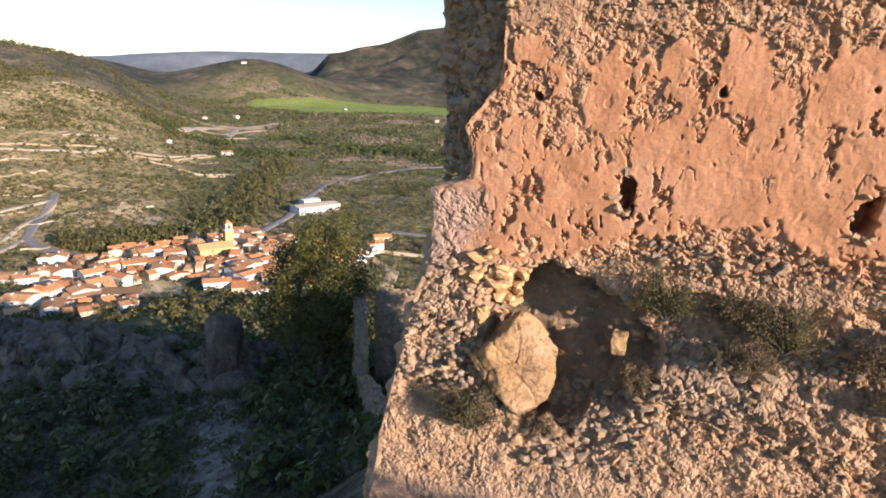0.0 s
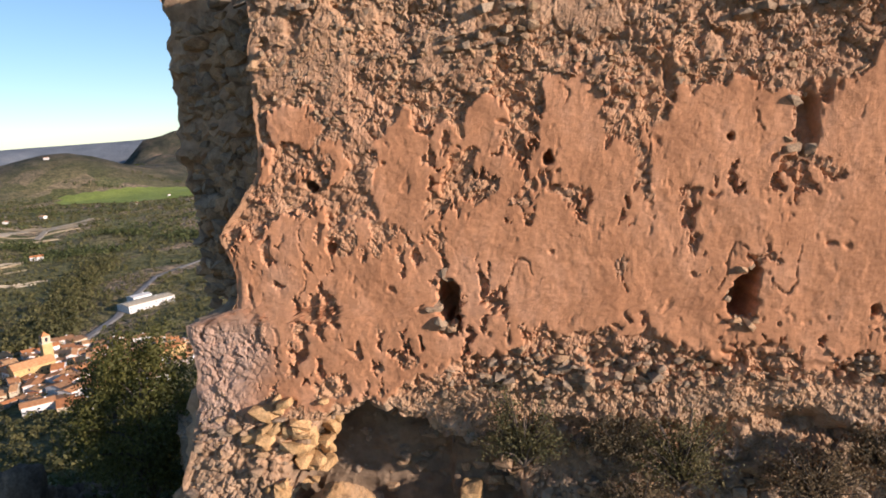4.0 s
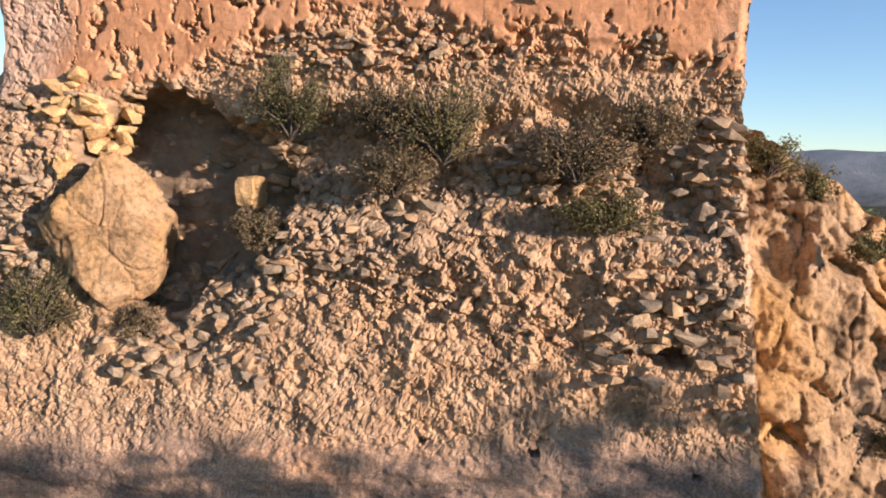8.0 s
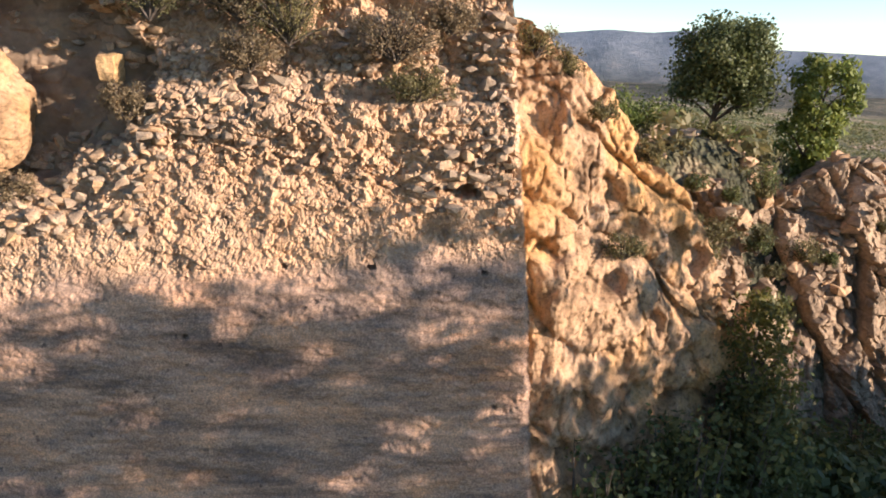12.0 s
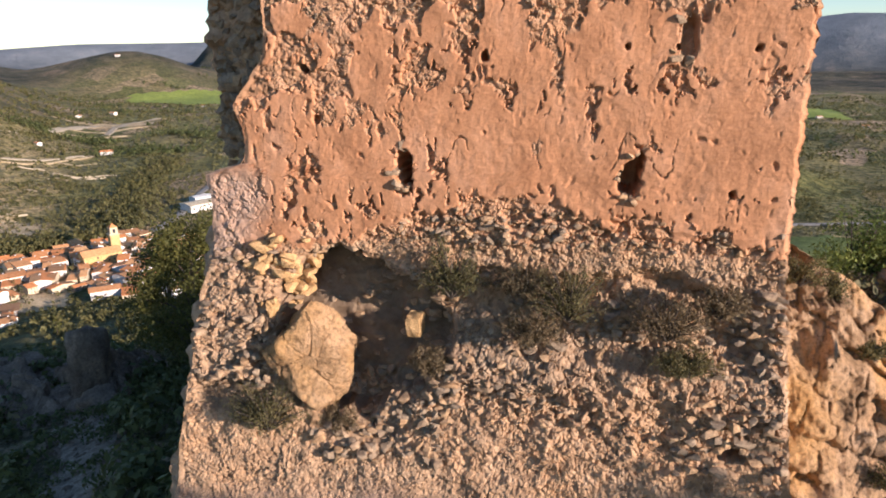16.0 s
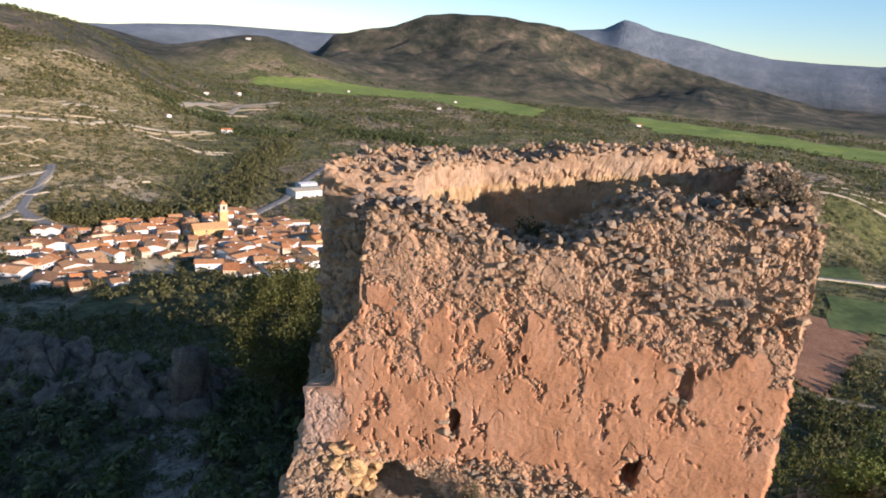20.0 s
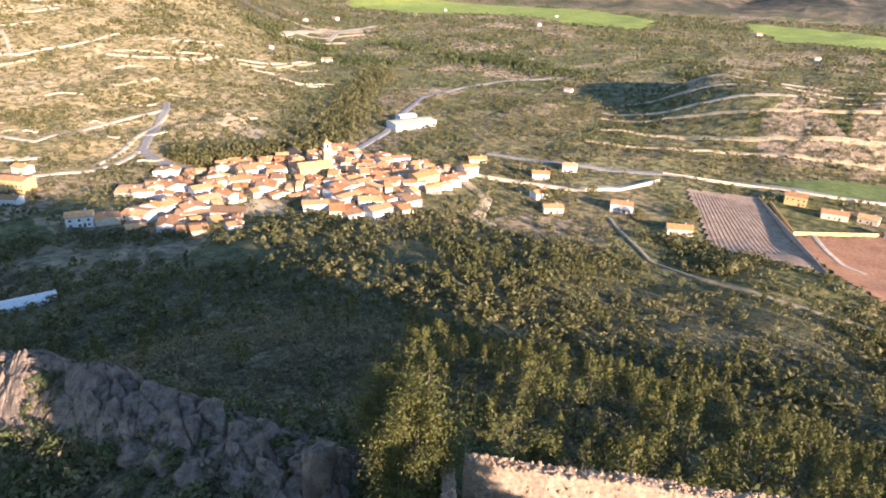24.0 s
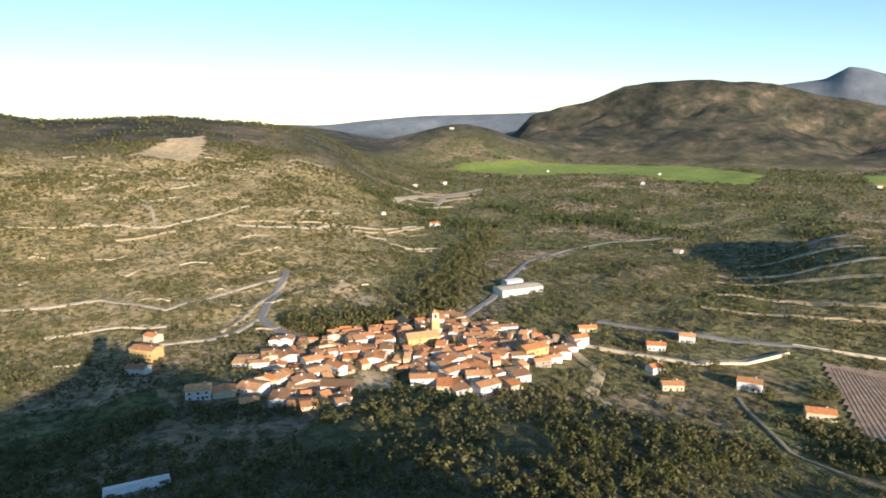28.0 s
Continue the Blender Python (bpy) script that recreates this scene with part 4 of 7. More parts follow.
    for x0, x1, z0, rows in ((1.45, 3.25, 13.55, 4), (5.55, 6.4, 13.75, 4), (6.3, 8.7, 14.30, 1), (3.4, 5.5, 13.42, 1)):
        for r in range(rows):
            x = x0 + r * 0.05
            while x < x1 - r * 0.08:
                half = rng.uniform(0.06, 0.125)
                cs.append((x, rng.uniform(-0.02, 0.12), max(z0, float(np.interp(x, *TOP_FRONT)) - 0.12) + r * 0.13 * (rows > 1) - 0.10 * (rows == 4) + rng.normal(0, 0.015))), ss.append(half)
                x += half * rng.uniform(1.7, 2.3)
    single_stones("rim_block", np.array(cs), np.array(ss) * 1.05, MAT_RIM, FRONT, rng, 0.18)
    # the shaded side: large rough blocks
    n = 640
    z, y = rng.uniform(2, 13.6, n), rng.uniform(0.9, 6.6, n)
    x = np.where(z > 10, 0.50 + 0.01 * y, 0.55 - 0.12 * (11 - z) - (1 - y / 7) * 0.02 * (10 - z))
    z[:340] = rng.uniform(10.1, 13.5, 340)
    core = np.arange(n) < 340
    u = rng.random(n)
    x, y = np.where(core, 0.5 + u * (np.interp(z, *XL) - 0.62), x), np.where(core, 0.74 - 0.24 * u, y)
    stones_joined("side_rubble", np.stack([x + 0.02, y, z], 1), rng.uniform(0.06, 0.16, n), MAT_STONE, LEFT, rng, 0.3, label="rough stones of the shaded crumbled side")


tower_stones()


# ---- rocks ----
def rock_mesh(name, centre, radii, seed, mat, label, category="rock", level=5, rough=0.28, parent=None):
    rng = np.random.default_rng(seed * 17 + 3)
    nor = rng.normal(0, 1, (18, 3))
    nor /= np.linalg.norm(nor, axis=1, keepdims=True)
    hgt = rng.uniform(0.66, 0.98, 18)
    bm = bmesh.new()
    bmesh.ops.create_icosphere(bm, subdivisions=level, radius=1)
    d = np.array([v.co[:] for v in bm.verts])
    d /= np.linalg.norm(d, axis=1, keepdims=True)
    k = d @ nor.T
    cutr = np.where(k > 0.05, hgt / np.maximum(k, 0.05), 9).min(1)
    cutr = np.minimum(cutr, 1.12)
    for v, dd, rr in zip(bm.verts, d, cutr):
        p = Vector((dd[0] * radii[0], dd[1] * radii[1], dd[2] * radii[2]))
        q = p * (1.3 / max(radii)) + Vector((seed * 7.1, seed * 3.3, seed))
        n = noise.fractal(q * 2.2, 0.8, 2.1, 7) * rough * 0.45 + noise.noise(q * 1.0) * rough * 0.9
        c = noise.voronoi(q * 1.3)[0]
        n -= 0.10 * max(0.0, 1 - (c[1] - c[0]) / 0.05) * (rough / 0.2)
        v.co = p * (rr + n)
    ob = part(name, bm, mat, parent, smooth=True)
    ob.location = centre
    return tagged(ob, label, category) if not parent else ob


rock_mesh("boulder", (2.20, -0.24, 7.16), (0.69, 0.52, 0.85), 3, MAT_BOULDER, "cracked yellow limestone boulder wedged in the broken wall", rough=0.17, level=6)
bm = bmesh.new()
block(bm, -0.11, -0.20, -0.17, 0.11, 0.20, 0.17)
bmesh.ops.subdivide_edges(bm, edges=bm.edges[:], cuts=5, use_grid_fill=True)
for v in bm.verts:
    v.co = v.co * (1 - 0.25 * min(1.0, (v.co.length / 0.28) ** 4) * 0.6) + noise.noise_vector(v.co * 7) * 0.03
lit_block = part("lit_block", bm, MAT_GOLD)
lit_block.location = (3.86, 0.03, 7.66)
tagged(lit_block, "sunlit golden squared block in the shaded hollow", "rock")
rng_g = np.random.default_rng(15)
gx, gz = rng_g.normal(1.78, 0.22, 46), rng_g.normal(8.28, 0.30, 46)
gout = np.minimum(front_relief(gx, gz)[0], 0.05)
gy = np.interp(gz, *FRONT_Y) - np.maximum(gout, -0.35) - 0.03
single_stones("golden_stone", np.stack([gx, gy, gz], 1), rng_g.uniform(0.06, 0.16, 46), MAT_GOLD, FRONT, rng_g, 0.4)
rock_mesh("fallen_block", (2.3, -0.35, 6.2), (0.34, 0.3, 0.24), 4, MAT_ROCK, "small pale limestone block below the boulder", level=4)


def outcrop():
    cols, rows = 301, 380
    s, t = np.meshgrid(np.linspace(0, 1, cols), np.linspace(0, 1, rows))
    x = 8.3 + s * 6.6
    top = np.interp(x, [8.3, 9.4, 10.4, 11, 11.8, 12.5, 13.1, 13.6, 14.3, 14.9], [8.7, 8.7, 8.15, 7.6, 6.55, 5.95, 5.25, 4.3, 2.2, 0.0])
    up = np.minimum(t / 0.68, 1)
    back = np.clip((t - 0.68) / 0.32, 0, 1)
    z = -3 + (top + 3) * up - back ** 1.5 * 5
    y = 1.0 + 0.27 * (z - 5.7) * (1 - step(0, 0.2, back)) + 0.62 * np.clip(x - 10, 0, 9)
    y = y + step(6.8, 8.6, z) * 0.5
    ytop = 1.0 + 0.27 * (top - 5.7) + 0.62 * np.clip(x - 10, 0, 9) + 0.4
    y = np.where(back > 0, ytop + back * 5.5, y)
    w = np.clip(1 - back * 0.4, 0.3, 1)
    # thick beds dipping away from the tower, each a swollen slab broken by cross joints
    wob = 0.45 * fbm(x * 0.55, z * 0.55 + back * 3, 3, 5)
    bu, bw = x * 0.85 - z * 0.53 + wob, z * 0.85 + x * 0.53 + 0.6 * fbm(x * 0.4, z * 0.4, 3, 6) + back * 4
    bed = bw / 1.25 + 0.25 * (vnoise(bu * 0.8, np.floor(bw / 1.25), 7) - 0.5)
    fr = bed - np.floor(bed)
    slab = np.sqrt(np.clip(1 - (2 * fr - 1) ** 4, 0, 1)) * (0.6 + 0.8 * hash2(np.floor(bed), np.floor(bed) * 0, 9))
    tilt, tag, seam = shards(bu * 0.75, bw * 0.62 + 7, 15)
    tilt2, tag2, seam2 = shards(bu * 1.9 + 0.3 * fbm(x * 3, z * 3, 3, 8), bw * 1.6, 16)
    tilt3, tag3, seam3 = shards(bu * 4.6, bw * 4.2, 13)
    swell = np.sqrt(np.clip(seam2, 0, 1))
    out = 0.30 * slab + 0.26 * tilt + 0.12 * (tag - 0.5) - 0.05 * (1 - np.clip(seam * 5, 0, 1)) + 0.09 * tilt2 + 0.035 * (tag2 - 0.5) + 0.03 * swell - 0.07 * (1 - np.clip(seam2 * 7, 0, 1)) * step(-0.15, 0.1, fbm(x * 0.8, z * 0.8, 3, 10)) + 0.09 * tilt3 + 0.035 * (tag3 - 0.5)
    out += 0.40 * fbm(bu * 0.5, bw * 0.7, 4, 17) + 0.16 * fbm(x * 3, z * 3 + back * 20, 6, 18) + 0.05 * fbm(x * 11, z * 11 + back * 60, 4, 12) - 0.25
    # weathered hollows
    pit = step(0.26, 0.08, cells(bu * 0.75, bw * 0.9, 19)[0] + 0.10 * fbm(x * 3, z * 3, 3, 11)) * 0.30
    out = (out - pit) * w * step(1, 0.97, s)
    y = y - out * (1 - step(0, 0.3, back))
    z = z + out * 0.6 * step(0.6, 0.75, t)
    ob = thing("rock_outcrop", "weathered golden limestone outcrop abutting the tower's corner", "rock")
    g = np.stack([x, y, z], -1)
    for c0, c1 in ((0, 100), (100, 200), (200, 300)):
        for r0, r1 in ((0, 100), (100, 180), (180, 258), (258, 379)):
            sub = g[r0:r1 + 1, c0:c1 + 1]
            raw("rock_face", sub.reshape(-1, 3), grid_faces(*sub.shape[:2]), MAT_ROCK, ob)


outcrop()


def rock_bank():
    """The broken cliff under the shoulder's crest: buttresses, thin beds and loose blocks."""
    cols, rows = 321, 230
    s, t = np.meshgrid(np.linspace(0, 1, cols), np.linspace(0, 1, rows))
    x = 13.6 + s * 15
    top = np.interp(x, [13.6, 15, 16.6, 17.6, 18.6, 19.5, 21, 23, 25, 28.6], [5.2, 5.4, 4.4, 4.9, 5.4, 5.8, 5.9, 5.6, 4.9, 3.5]) + 0.35 * fbm(x * 1.3, x * 0, 4, 24)
    up, back = np.minimum(t / 0.72, 1), np.clip((t - 0.72) / 0.28, 0, 1)
    z = -2 + (top + 2) * up - back ** 1.4 * 2.6
    y0 = 6.0 + 0.35 * (x - 14)
    y = y0 + 0.25 * (z - 3) * (back <= 0) + (0.25 * (top - 3) + back * 4.5) * (back > 0)
    bw = z + 0.22 * x + 0.5 * fbm(x * 0.4, z * 0.4, 3, 26)
    tilt, tag, seam = shards(x * 0.62 + 0.2 * z, bw * 0.38, 25)
    tilt2, tag2, seam2 = shards(x * 1.7, bw * 2.3, 27)
    tilt3, tag3, seam3 = shards(x * 4.2, bw * 5.0, 28)
    out = 0.9 * tilt + 0.55 * (tag - 0.5) - 0.30 * (1 - np.clip(seam * 2.5, 0, 1)) + 0.30 * tilt2 + 0.24 * (tag2 - 0.5) - 0.08 * (1 - np.clip(seam2 * 3, 0, 1)) + 0.10 * tilt3 + 0.07 * (tag3 - 0.5)
    out += 0.7 * fbm(x * 0.5, z * 0.25, 4, 29) + 0.12 * fbm(x * 3, z * 3, 5, 30)
    out = out * (1 - 0.7 * back) * step(0, 0.05, s)
    y = y - out * (1 - step(0, 0.3, back))
    z = z + 0.4 * out * step(0.66, 0.8, t)
    ob = thing("rock_bank", "broken sunlit limestone cliff with scrub along the crest", "rock")
    g = np.stack([x, y, z], -1)
    for c0 in range(0, 320, 80):
        for r0, r1 in ((0, 90), (90, 165), (165, 229)):
            sub = g[r0:r1 + 1, c0:c0 + 81]
            raw("rock_face", sub.reshape(-1, 3), grid_faces(*sub.shape[:2]), MAT_CRAG, ob, smooth=False)
    rng = np.random.default_rng(23)
    i = rng.integers(90, 200, 260), rng.integers(10, 310, 260)
    stones_joined("loose_rock", g[i] + np.array((0, -0.04, 0.04)), 0.06 + 0.26 * rng.random(260) ** 2, MAT_STONE, ob, rng, 0.35, label="broken stones lodged on the cliff's ledges")


rock_bank()


def rock_ridge():
    """A long broken back of bedrock along the edge of the slope."""
    cols, rows = 420, 90
    s, t = np.meshgrid(np.linspace(0, 1, cols), np.linspace(-1, 1, rows))
    x = -21.5 - s * 62
    y = 25.2 + t * 5.2 + 0.8 * fbm(x / 5, x * 0, 3, 33)
    bell = np.clip(1 - t ** 2, 0, 1) ** 0.8 * step(0, 0.04, s) * step(1, 0.9, s)
    tilt, tag, seam = shards(x * 0.42 + 0.25 * y, y * 0.55, 34)
    tilt2, tag2, seam2 = shards(x * 1.3, y * 1.5 + x * 0.4, 35)
    top = 2.1 + 1.5 * fbm(x / 6, y / 6, 4, 36) + 1.5 * tilt + 1.1 * (tag - 0.5) + 0.5 * tilt2 + 0.3 * (tag2 - 0.5) - 0.35 * (1 - np.clip(seam * 2.5, 0, 1)) + 0.25 * fbm(x * 1.5, y * 1.5, 5, 37)
    z = on_ground(x, y) - 0.5 + bell * np.maximum(top, 0.2)
    g = np.stack([x, y, z], -1)
    ob = thing("rock_ridge", "long grey-brown ridge of broken bedrock edging the slope", "rock")
    for c0 in range(0, 419, 105):
        sub = g[:, c0:min(c0 + 106, 420)]
        raw("rock_face", sub.reshape(-1, 3), grid_faces(*sub.shape[:2])[:, ::-1], MAT_GREY_ROCK, ob, smooth=False)


rock_ridge()
rng_r = np.random.default_rng(21)
for k in range(9):
    x, y, q = -24 - 5.2 * k + rng_r.uniform(-2, 2), 22.0 + rng_r.uniform(-1.5, 1.0), rng_r.uniform(0.6, 1.3)
    rock_mesh("rock", (x, y, float(on_ground(x, y)) + 0.2 * q), (q * 1.5, q * 1.1, q * 0.8), 40 + k, MAT_GREY_ROCK, "loose grey-brown boulder lying below the ridge", rough=0.3, level=4)
rock_mesh("rock", (-24.6, 23.6, -7.4), (1.2, 1.5, 3.6), 71, MAT_GREY_ROCK, "upright grey rock slab with a sharp edge", rough=0.18)


def ground_patch(name, cx, cy, pts, mat, lift, label, category, res=34, kind="structure"):
    """A path or field laid on the ground along a line of (x, y, half width)."""
    pts = np.array(pts, float)
    n = max(res, 2)
    u = np.linspace(0, len(pts) - 1, n * (len(pts) - 1) + 1)
    px, py, pw = (np.interp(u, np.arange(len(pts)), pts[:, k]) for k in range(3))
    tx, ty = np.gradient(px), np.gradient(py)
    ln = np.hypot(tx, ty) + 1e-9
    w = np.linspace(-1, 1, 9)[None]
    wob = 1 + 0.35 * fbm(u * 1.7, u * 0, 3, 7)[:, None] * (lift < 0.3)
    x = px[:, None] - (ty / ln * pw)[:, None] * w * wob
    y = py[:, None] + (tx / ln * pw)[:, None] * w * wob
    z = on_ground(x, y) + lift * (1 - w ** 8 * 0.9)
    ob = raw(name, np.stack([x, y, z], -1).reshape(-1, 3), grid_faces(len(u), 9), mat)
    return tagged(ob, label, category, kind=kind)


ground_patch("path", 0, 0, [(-11.5, 6, 0.9), (-14.5, 10.5, 1.5), (-17, 14, 1.9), (-19.5, 17, 1.2), (-22.5, 20, 1.5), (-25.5, 23.2, 0.9)], MAT_PATH, 0.12, "pale trodden gravel path in the tower's shade", "path")


def ruined_wall(name, p0, p1, z0, top, thick, label, seed):
    """A free-standing length of broken masonry with its stones."""
    p0, p1 = np.array(p0), np.array(p1)
    ln = np.linalg.norm(p1 - p0)
    along = (p1 - p0) / ln
    side = np.array([-along[1], along[0]])
    cols, rows = int(ln * 9) + 6, 46
    base = thing(name, label, "wall")
    s = np.linspace(0, 1, cols)
    h = np.interp(s, np.linspace(0, 1, len(top)), top) + 0.18 * fbm(s * ln, s * 0, 4, seed)
    ring = []
    for q in np.linspace(0, 1, rows):
        if q < 0.42:
            f, side_k = q / 0.42, -1
        elif q > 0.58:
            f, side_k = (1 - q) / 0.42, 1
        else:
            f, side_k = 1, (q - 0.5) / 0.08
        z = z0 + (h - z0) * f
        tilt, tag, seam = shards(s * ln * 4, z * 4.5 + side_k * 50, seed)
        o = thick / 2 * side_k + (0.05 * tilt + 0.07 * (tag - 0.5) + 0.10 * fbm(s * ln, z, 3, seed + 1)) * np.sign(side_k)
        ring.append(np.stack([p0[0] + along[0] * s * ln + side[0] * -o * -1, p0[1] + along[1] * s * ln + side[1] * o, z + 0.04 * (tag - 0.5)], -1))
    g = np.stack(ring)
    raw("masonry", g.reshape(-1, 3), grid_faces(rows, cols), MAT_STONE_WALL, base)
    for e in (0, -1):
        edge = g[:, e]
        m = len(edge) // 2
        f = [(i, i + 1, len(edge) - 2 - i, len(edge) - 1 - i) for i in range(m - 1)]
        raw("broken_end", edge, f, MAT_STONE_WALL, base)
    rng = np.random.default_rng(seed)
    n = int(ln * 34)
    ss = rng.uniform(0, 1, n)
    hh = np.interp(ss, s, h)
    zz = np.where(rng.random(n) < 0.45, hh, rng.uniform(z0 + 0.5, top[0], n))
    o = np.where(zz >= hh - 0.05, rng.uniform(-thick / 2, thick / 2, n), thick / 2 * rng.choice([-1, 1], n))
    zz = np.minimum(zz, hh)
    c = np.stack([p0[0] + along[0] * ss * ln + side[0] * o, p0[1] + along[1] * ss * ln + side[1] * o, zz], 1)
    stones_joined("wall_rubble", c, rng.uniform(0.08, 0.2, n), MAT_STONE, base, rng, 0.3, label="rough stones set in the wall")
    return base


MAT_STONE_WALL = simple("wall_masonry", (0.19, 0.14, 0.095), (0.46, 0.35, 0.23), 3.0, 0.93, ((12, 0.05), (50, 0.01)))
ruined_wall("outer_wall", (-13.6, 24.6), (5.0, 32.0), -8.0, (-1.5, -1.7, -1.6, -1.9, -1.8), 0.9, "sunlit ruined rubble wall on the slope behind the tower", 61)
ruined_wall("wall_stub", (-14.3, 23.8), (-12.6, 21.0), -9.5, (-1.4, -1.5, -1.6), 0.7, "tall thin stub of broken masonry wall", 62)
ruined_wall("cross_wall", (-12.2, 20.6), (-3.0, 9.0), -9.0, (-5.2, -4.4, -3.4, -2.0), 0.8, "shaded low ruined wall joining the tower", 63)


# ---- plants ----
def leaf_cloud(centres, radii, n, leaf, rng, squash=0.25, inner=0.55, loose=0.55):
    """Corners and faces of n leaves round each centre, turned roughly outwards."""
    m = len(centres)
    d = rng.normal(0, 1, (m, n, 3))
    d[..., 2] += squash
    d /= np.linalg.norm(d, axis=-1, keepdims=True)
    p = centres[:, None] + d * radii[:, None] * rng.uniform(inner, 1.08, (m, n, 1))
    nor = d + rng.normal(0, loose, (m, n, 3))
    nor /= np.linalg.norm(nor, axis=-1, keepdims=True)
    a = np.cross(nor, rng.normal(0, 1, (m, n, 3)))
    a /= np.linalg.norm(a, axis=-1, keepdims=True) + 1e-9
    b = np.cross(nor, a)
    s = (np.asarray(leaf).reshape(-1, 1, 1) * rng.uniform(0.6, 1.4, (m, n, 1)))
    v = np.stack([p - a * s, p + b * s * 0.55, p + a * s * 1.1, p - b * s * 0.6], 2).reshape(-1, 3)
    return v, np.arange(len(v)).reshape(-1, 4)


def tube(pts, rads, sides=6):
    pts, rads = np.array(pts, float), np.array(rads, float)
    ang = np.arange(sides) / sides * 2 * np.pi
    rows = []
    for i in range(len(pts)):
        t = pts[min(i + 1, len(pts) - 1)] - pts[max(i - 1, 0)]
        t /= np.linalg.norm(t) + 1e-9
        a = np.cross(t, (0.3, 0.9, 0.1))
        a /= np.linalg.norm(a)
        b = np.cross(t, a)
        rows.append(pts[i] + rads[i] * (np.cos(ang)[:, None] * a + np.sin(ang)[:, None] * b))
    v = np.concatenate(rows)
    f = [(i * sides + k, i * sides + (k + 1) % sides, (i + 1) * sides + (k + 1) % sides, (i + 1) * sides + k) for i in range(len(pts) - 1) for k in range(sides)]
    return v, np.array(f)


def merged(chunks):
    v, f, o = [], [], 0
    for a, b in chunks:
        v.append(a), f.append(b + o)
        o += len(a)
    return np.concatenate(v), np.concatenate(f)


def tree(name, base, height, spread, mat, label, seed, kind="round", clumps=26, leaves=150, leaf=0.11, category="tree", crown_from=0.35):
    rng = np.random.default_rng(seed)
    ob = thing(name, label, category, at=base)
    lean = rng.normal(0, 0.05, 2) * height
    trunk = [(lean[0] * q, lean[1] * q, height * 0.9 * q - 0.3) for q in np.linspace(0, 1, 7)]
    limbs, cen, rad = [], [], []
    for k in range(clumps):
        q = crown_from + (0.97 - crown_from) * ((k + 0.5) / clumps)
        if kind == "pine":
            w = spread * (1.05 - q) / (1.05 - crown_from) * 1.0 + 0.12
            w *= rng.uniform(0.55, 1.0)
        else:
            w = spread * math.sqrt(max(0.05, 1 - ((q - 0.62) / 0.45) ** 2)) * rng.uniform(0.35, 0.85)
        a = k * 2.4 + rng.uniform(-0.5, 0.5)
        c = np.array((lean[0] * q + w * math.cos(a), lean[1] * q + w * math.sin(a), height * q))
        st = np.array((lean[0] * q, lean[1] * q, height * max(0.15, q - 0.16)))
        if k % 2 == 0:
            limbs.append(tube([st, (st + c) / 2 + (0, 0, 0.03 * height), c], [0.018 * height * (1.1 - q), 0.012 * height * (1.1 - q), 0.004 * height], 5))
        cen.append(c)
        r = spread * rng.uniform(0.26, 0.46)
        rad.append((r, r, r * (0.55 if kind == "pine" else 0.8)))
    v, f = tube(trunk, [0.035 * height * (1.08 - q) for q in np.linspace(0, 1, 7)], 8)
    raw("trunk", v, f, MAT_BARK, ob)
    for v, f in limbs[:24]:
        raw("branch", v, f, MAT_BARK, ob)
    v, f = leaf_cloud(np.array(cen), np.array(rad), leaves, np.full(len(cen), leaf), rng, 0.3, 0.25)
    raw("crown", v, f, mat, ob, smooth=False)
    return ob


def shrub(name, base, w, h, mat, label, seed, leaves=700, leaf=0.035, stems=22, depth=None, category="shrub", group=""):
    rng = np.random.default_rng(seed)
    ob = thing(name, label, category, group, at=base)
    depth = depth or w * 0.6
    tips, st = [], []
    for k in range(stems):
        a, q = rng.uniform(0, 6.283), rng.uniform(0.2, 1) ** 0.6
        t = np.array((w / 2 * q * math.cos(a), depth / 2 * q * math.sin(a), h * rng.uniform(0.5, 1.0) * math.sqrt(max(0.1, 1.05 - q * q))))
        tips.append(t)
        st.append(tube([(0, 0, -0.05), t * (0.5, 0.5, 0.6), t], [0.010 * (1 + h), 0.006 * (1 + h), 0.003], 4))
    v, f = merged(st)
    tagged(raw("stalk", v, f, MAT_BARK, ob), "thin woody branching stalk", kind="stuff")
    tips = np.array(tips)
    cen = np.concatenate([tips * q + rng.normal(0, 0.05 * w, tips.shape) for q in (0.45, 0.7, 0.92)])
    r = min(w, h, depth) * 0.24
    v, f = leaf_cloud(cen, np.full((3 * stems, 3), r), max(6, leaves // (2 * stems)), np.full(3 * stems, leaf), rng, 0.2, 0.1)
    raw("foliage", v, f, mat, ob, smooth=False)
    return ob


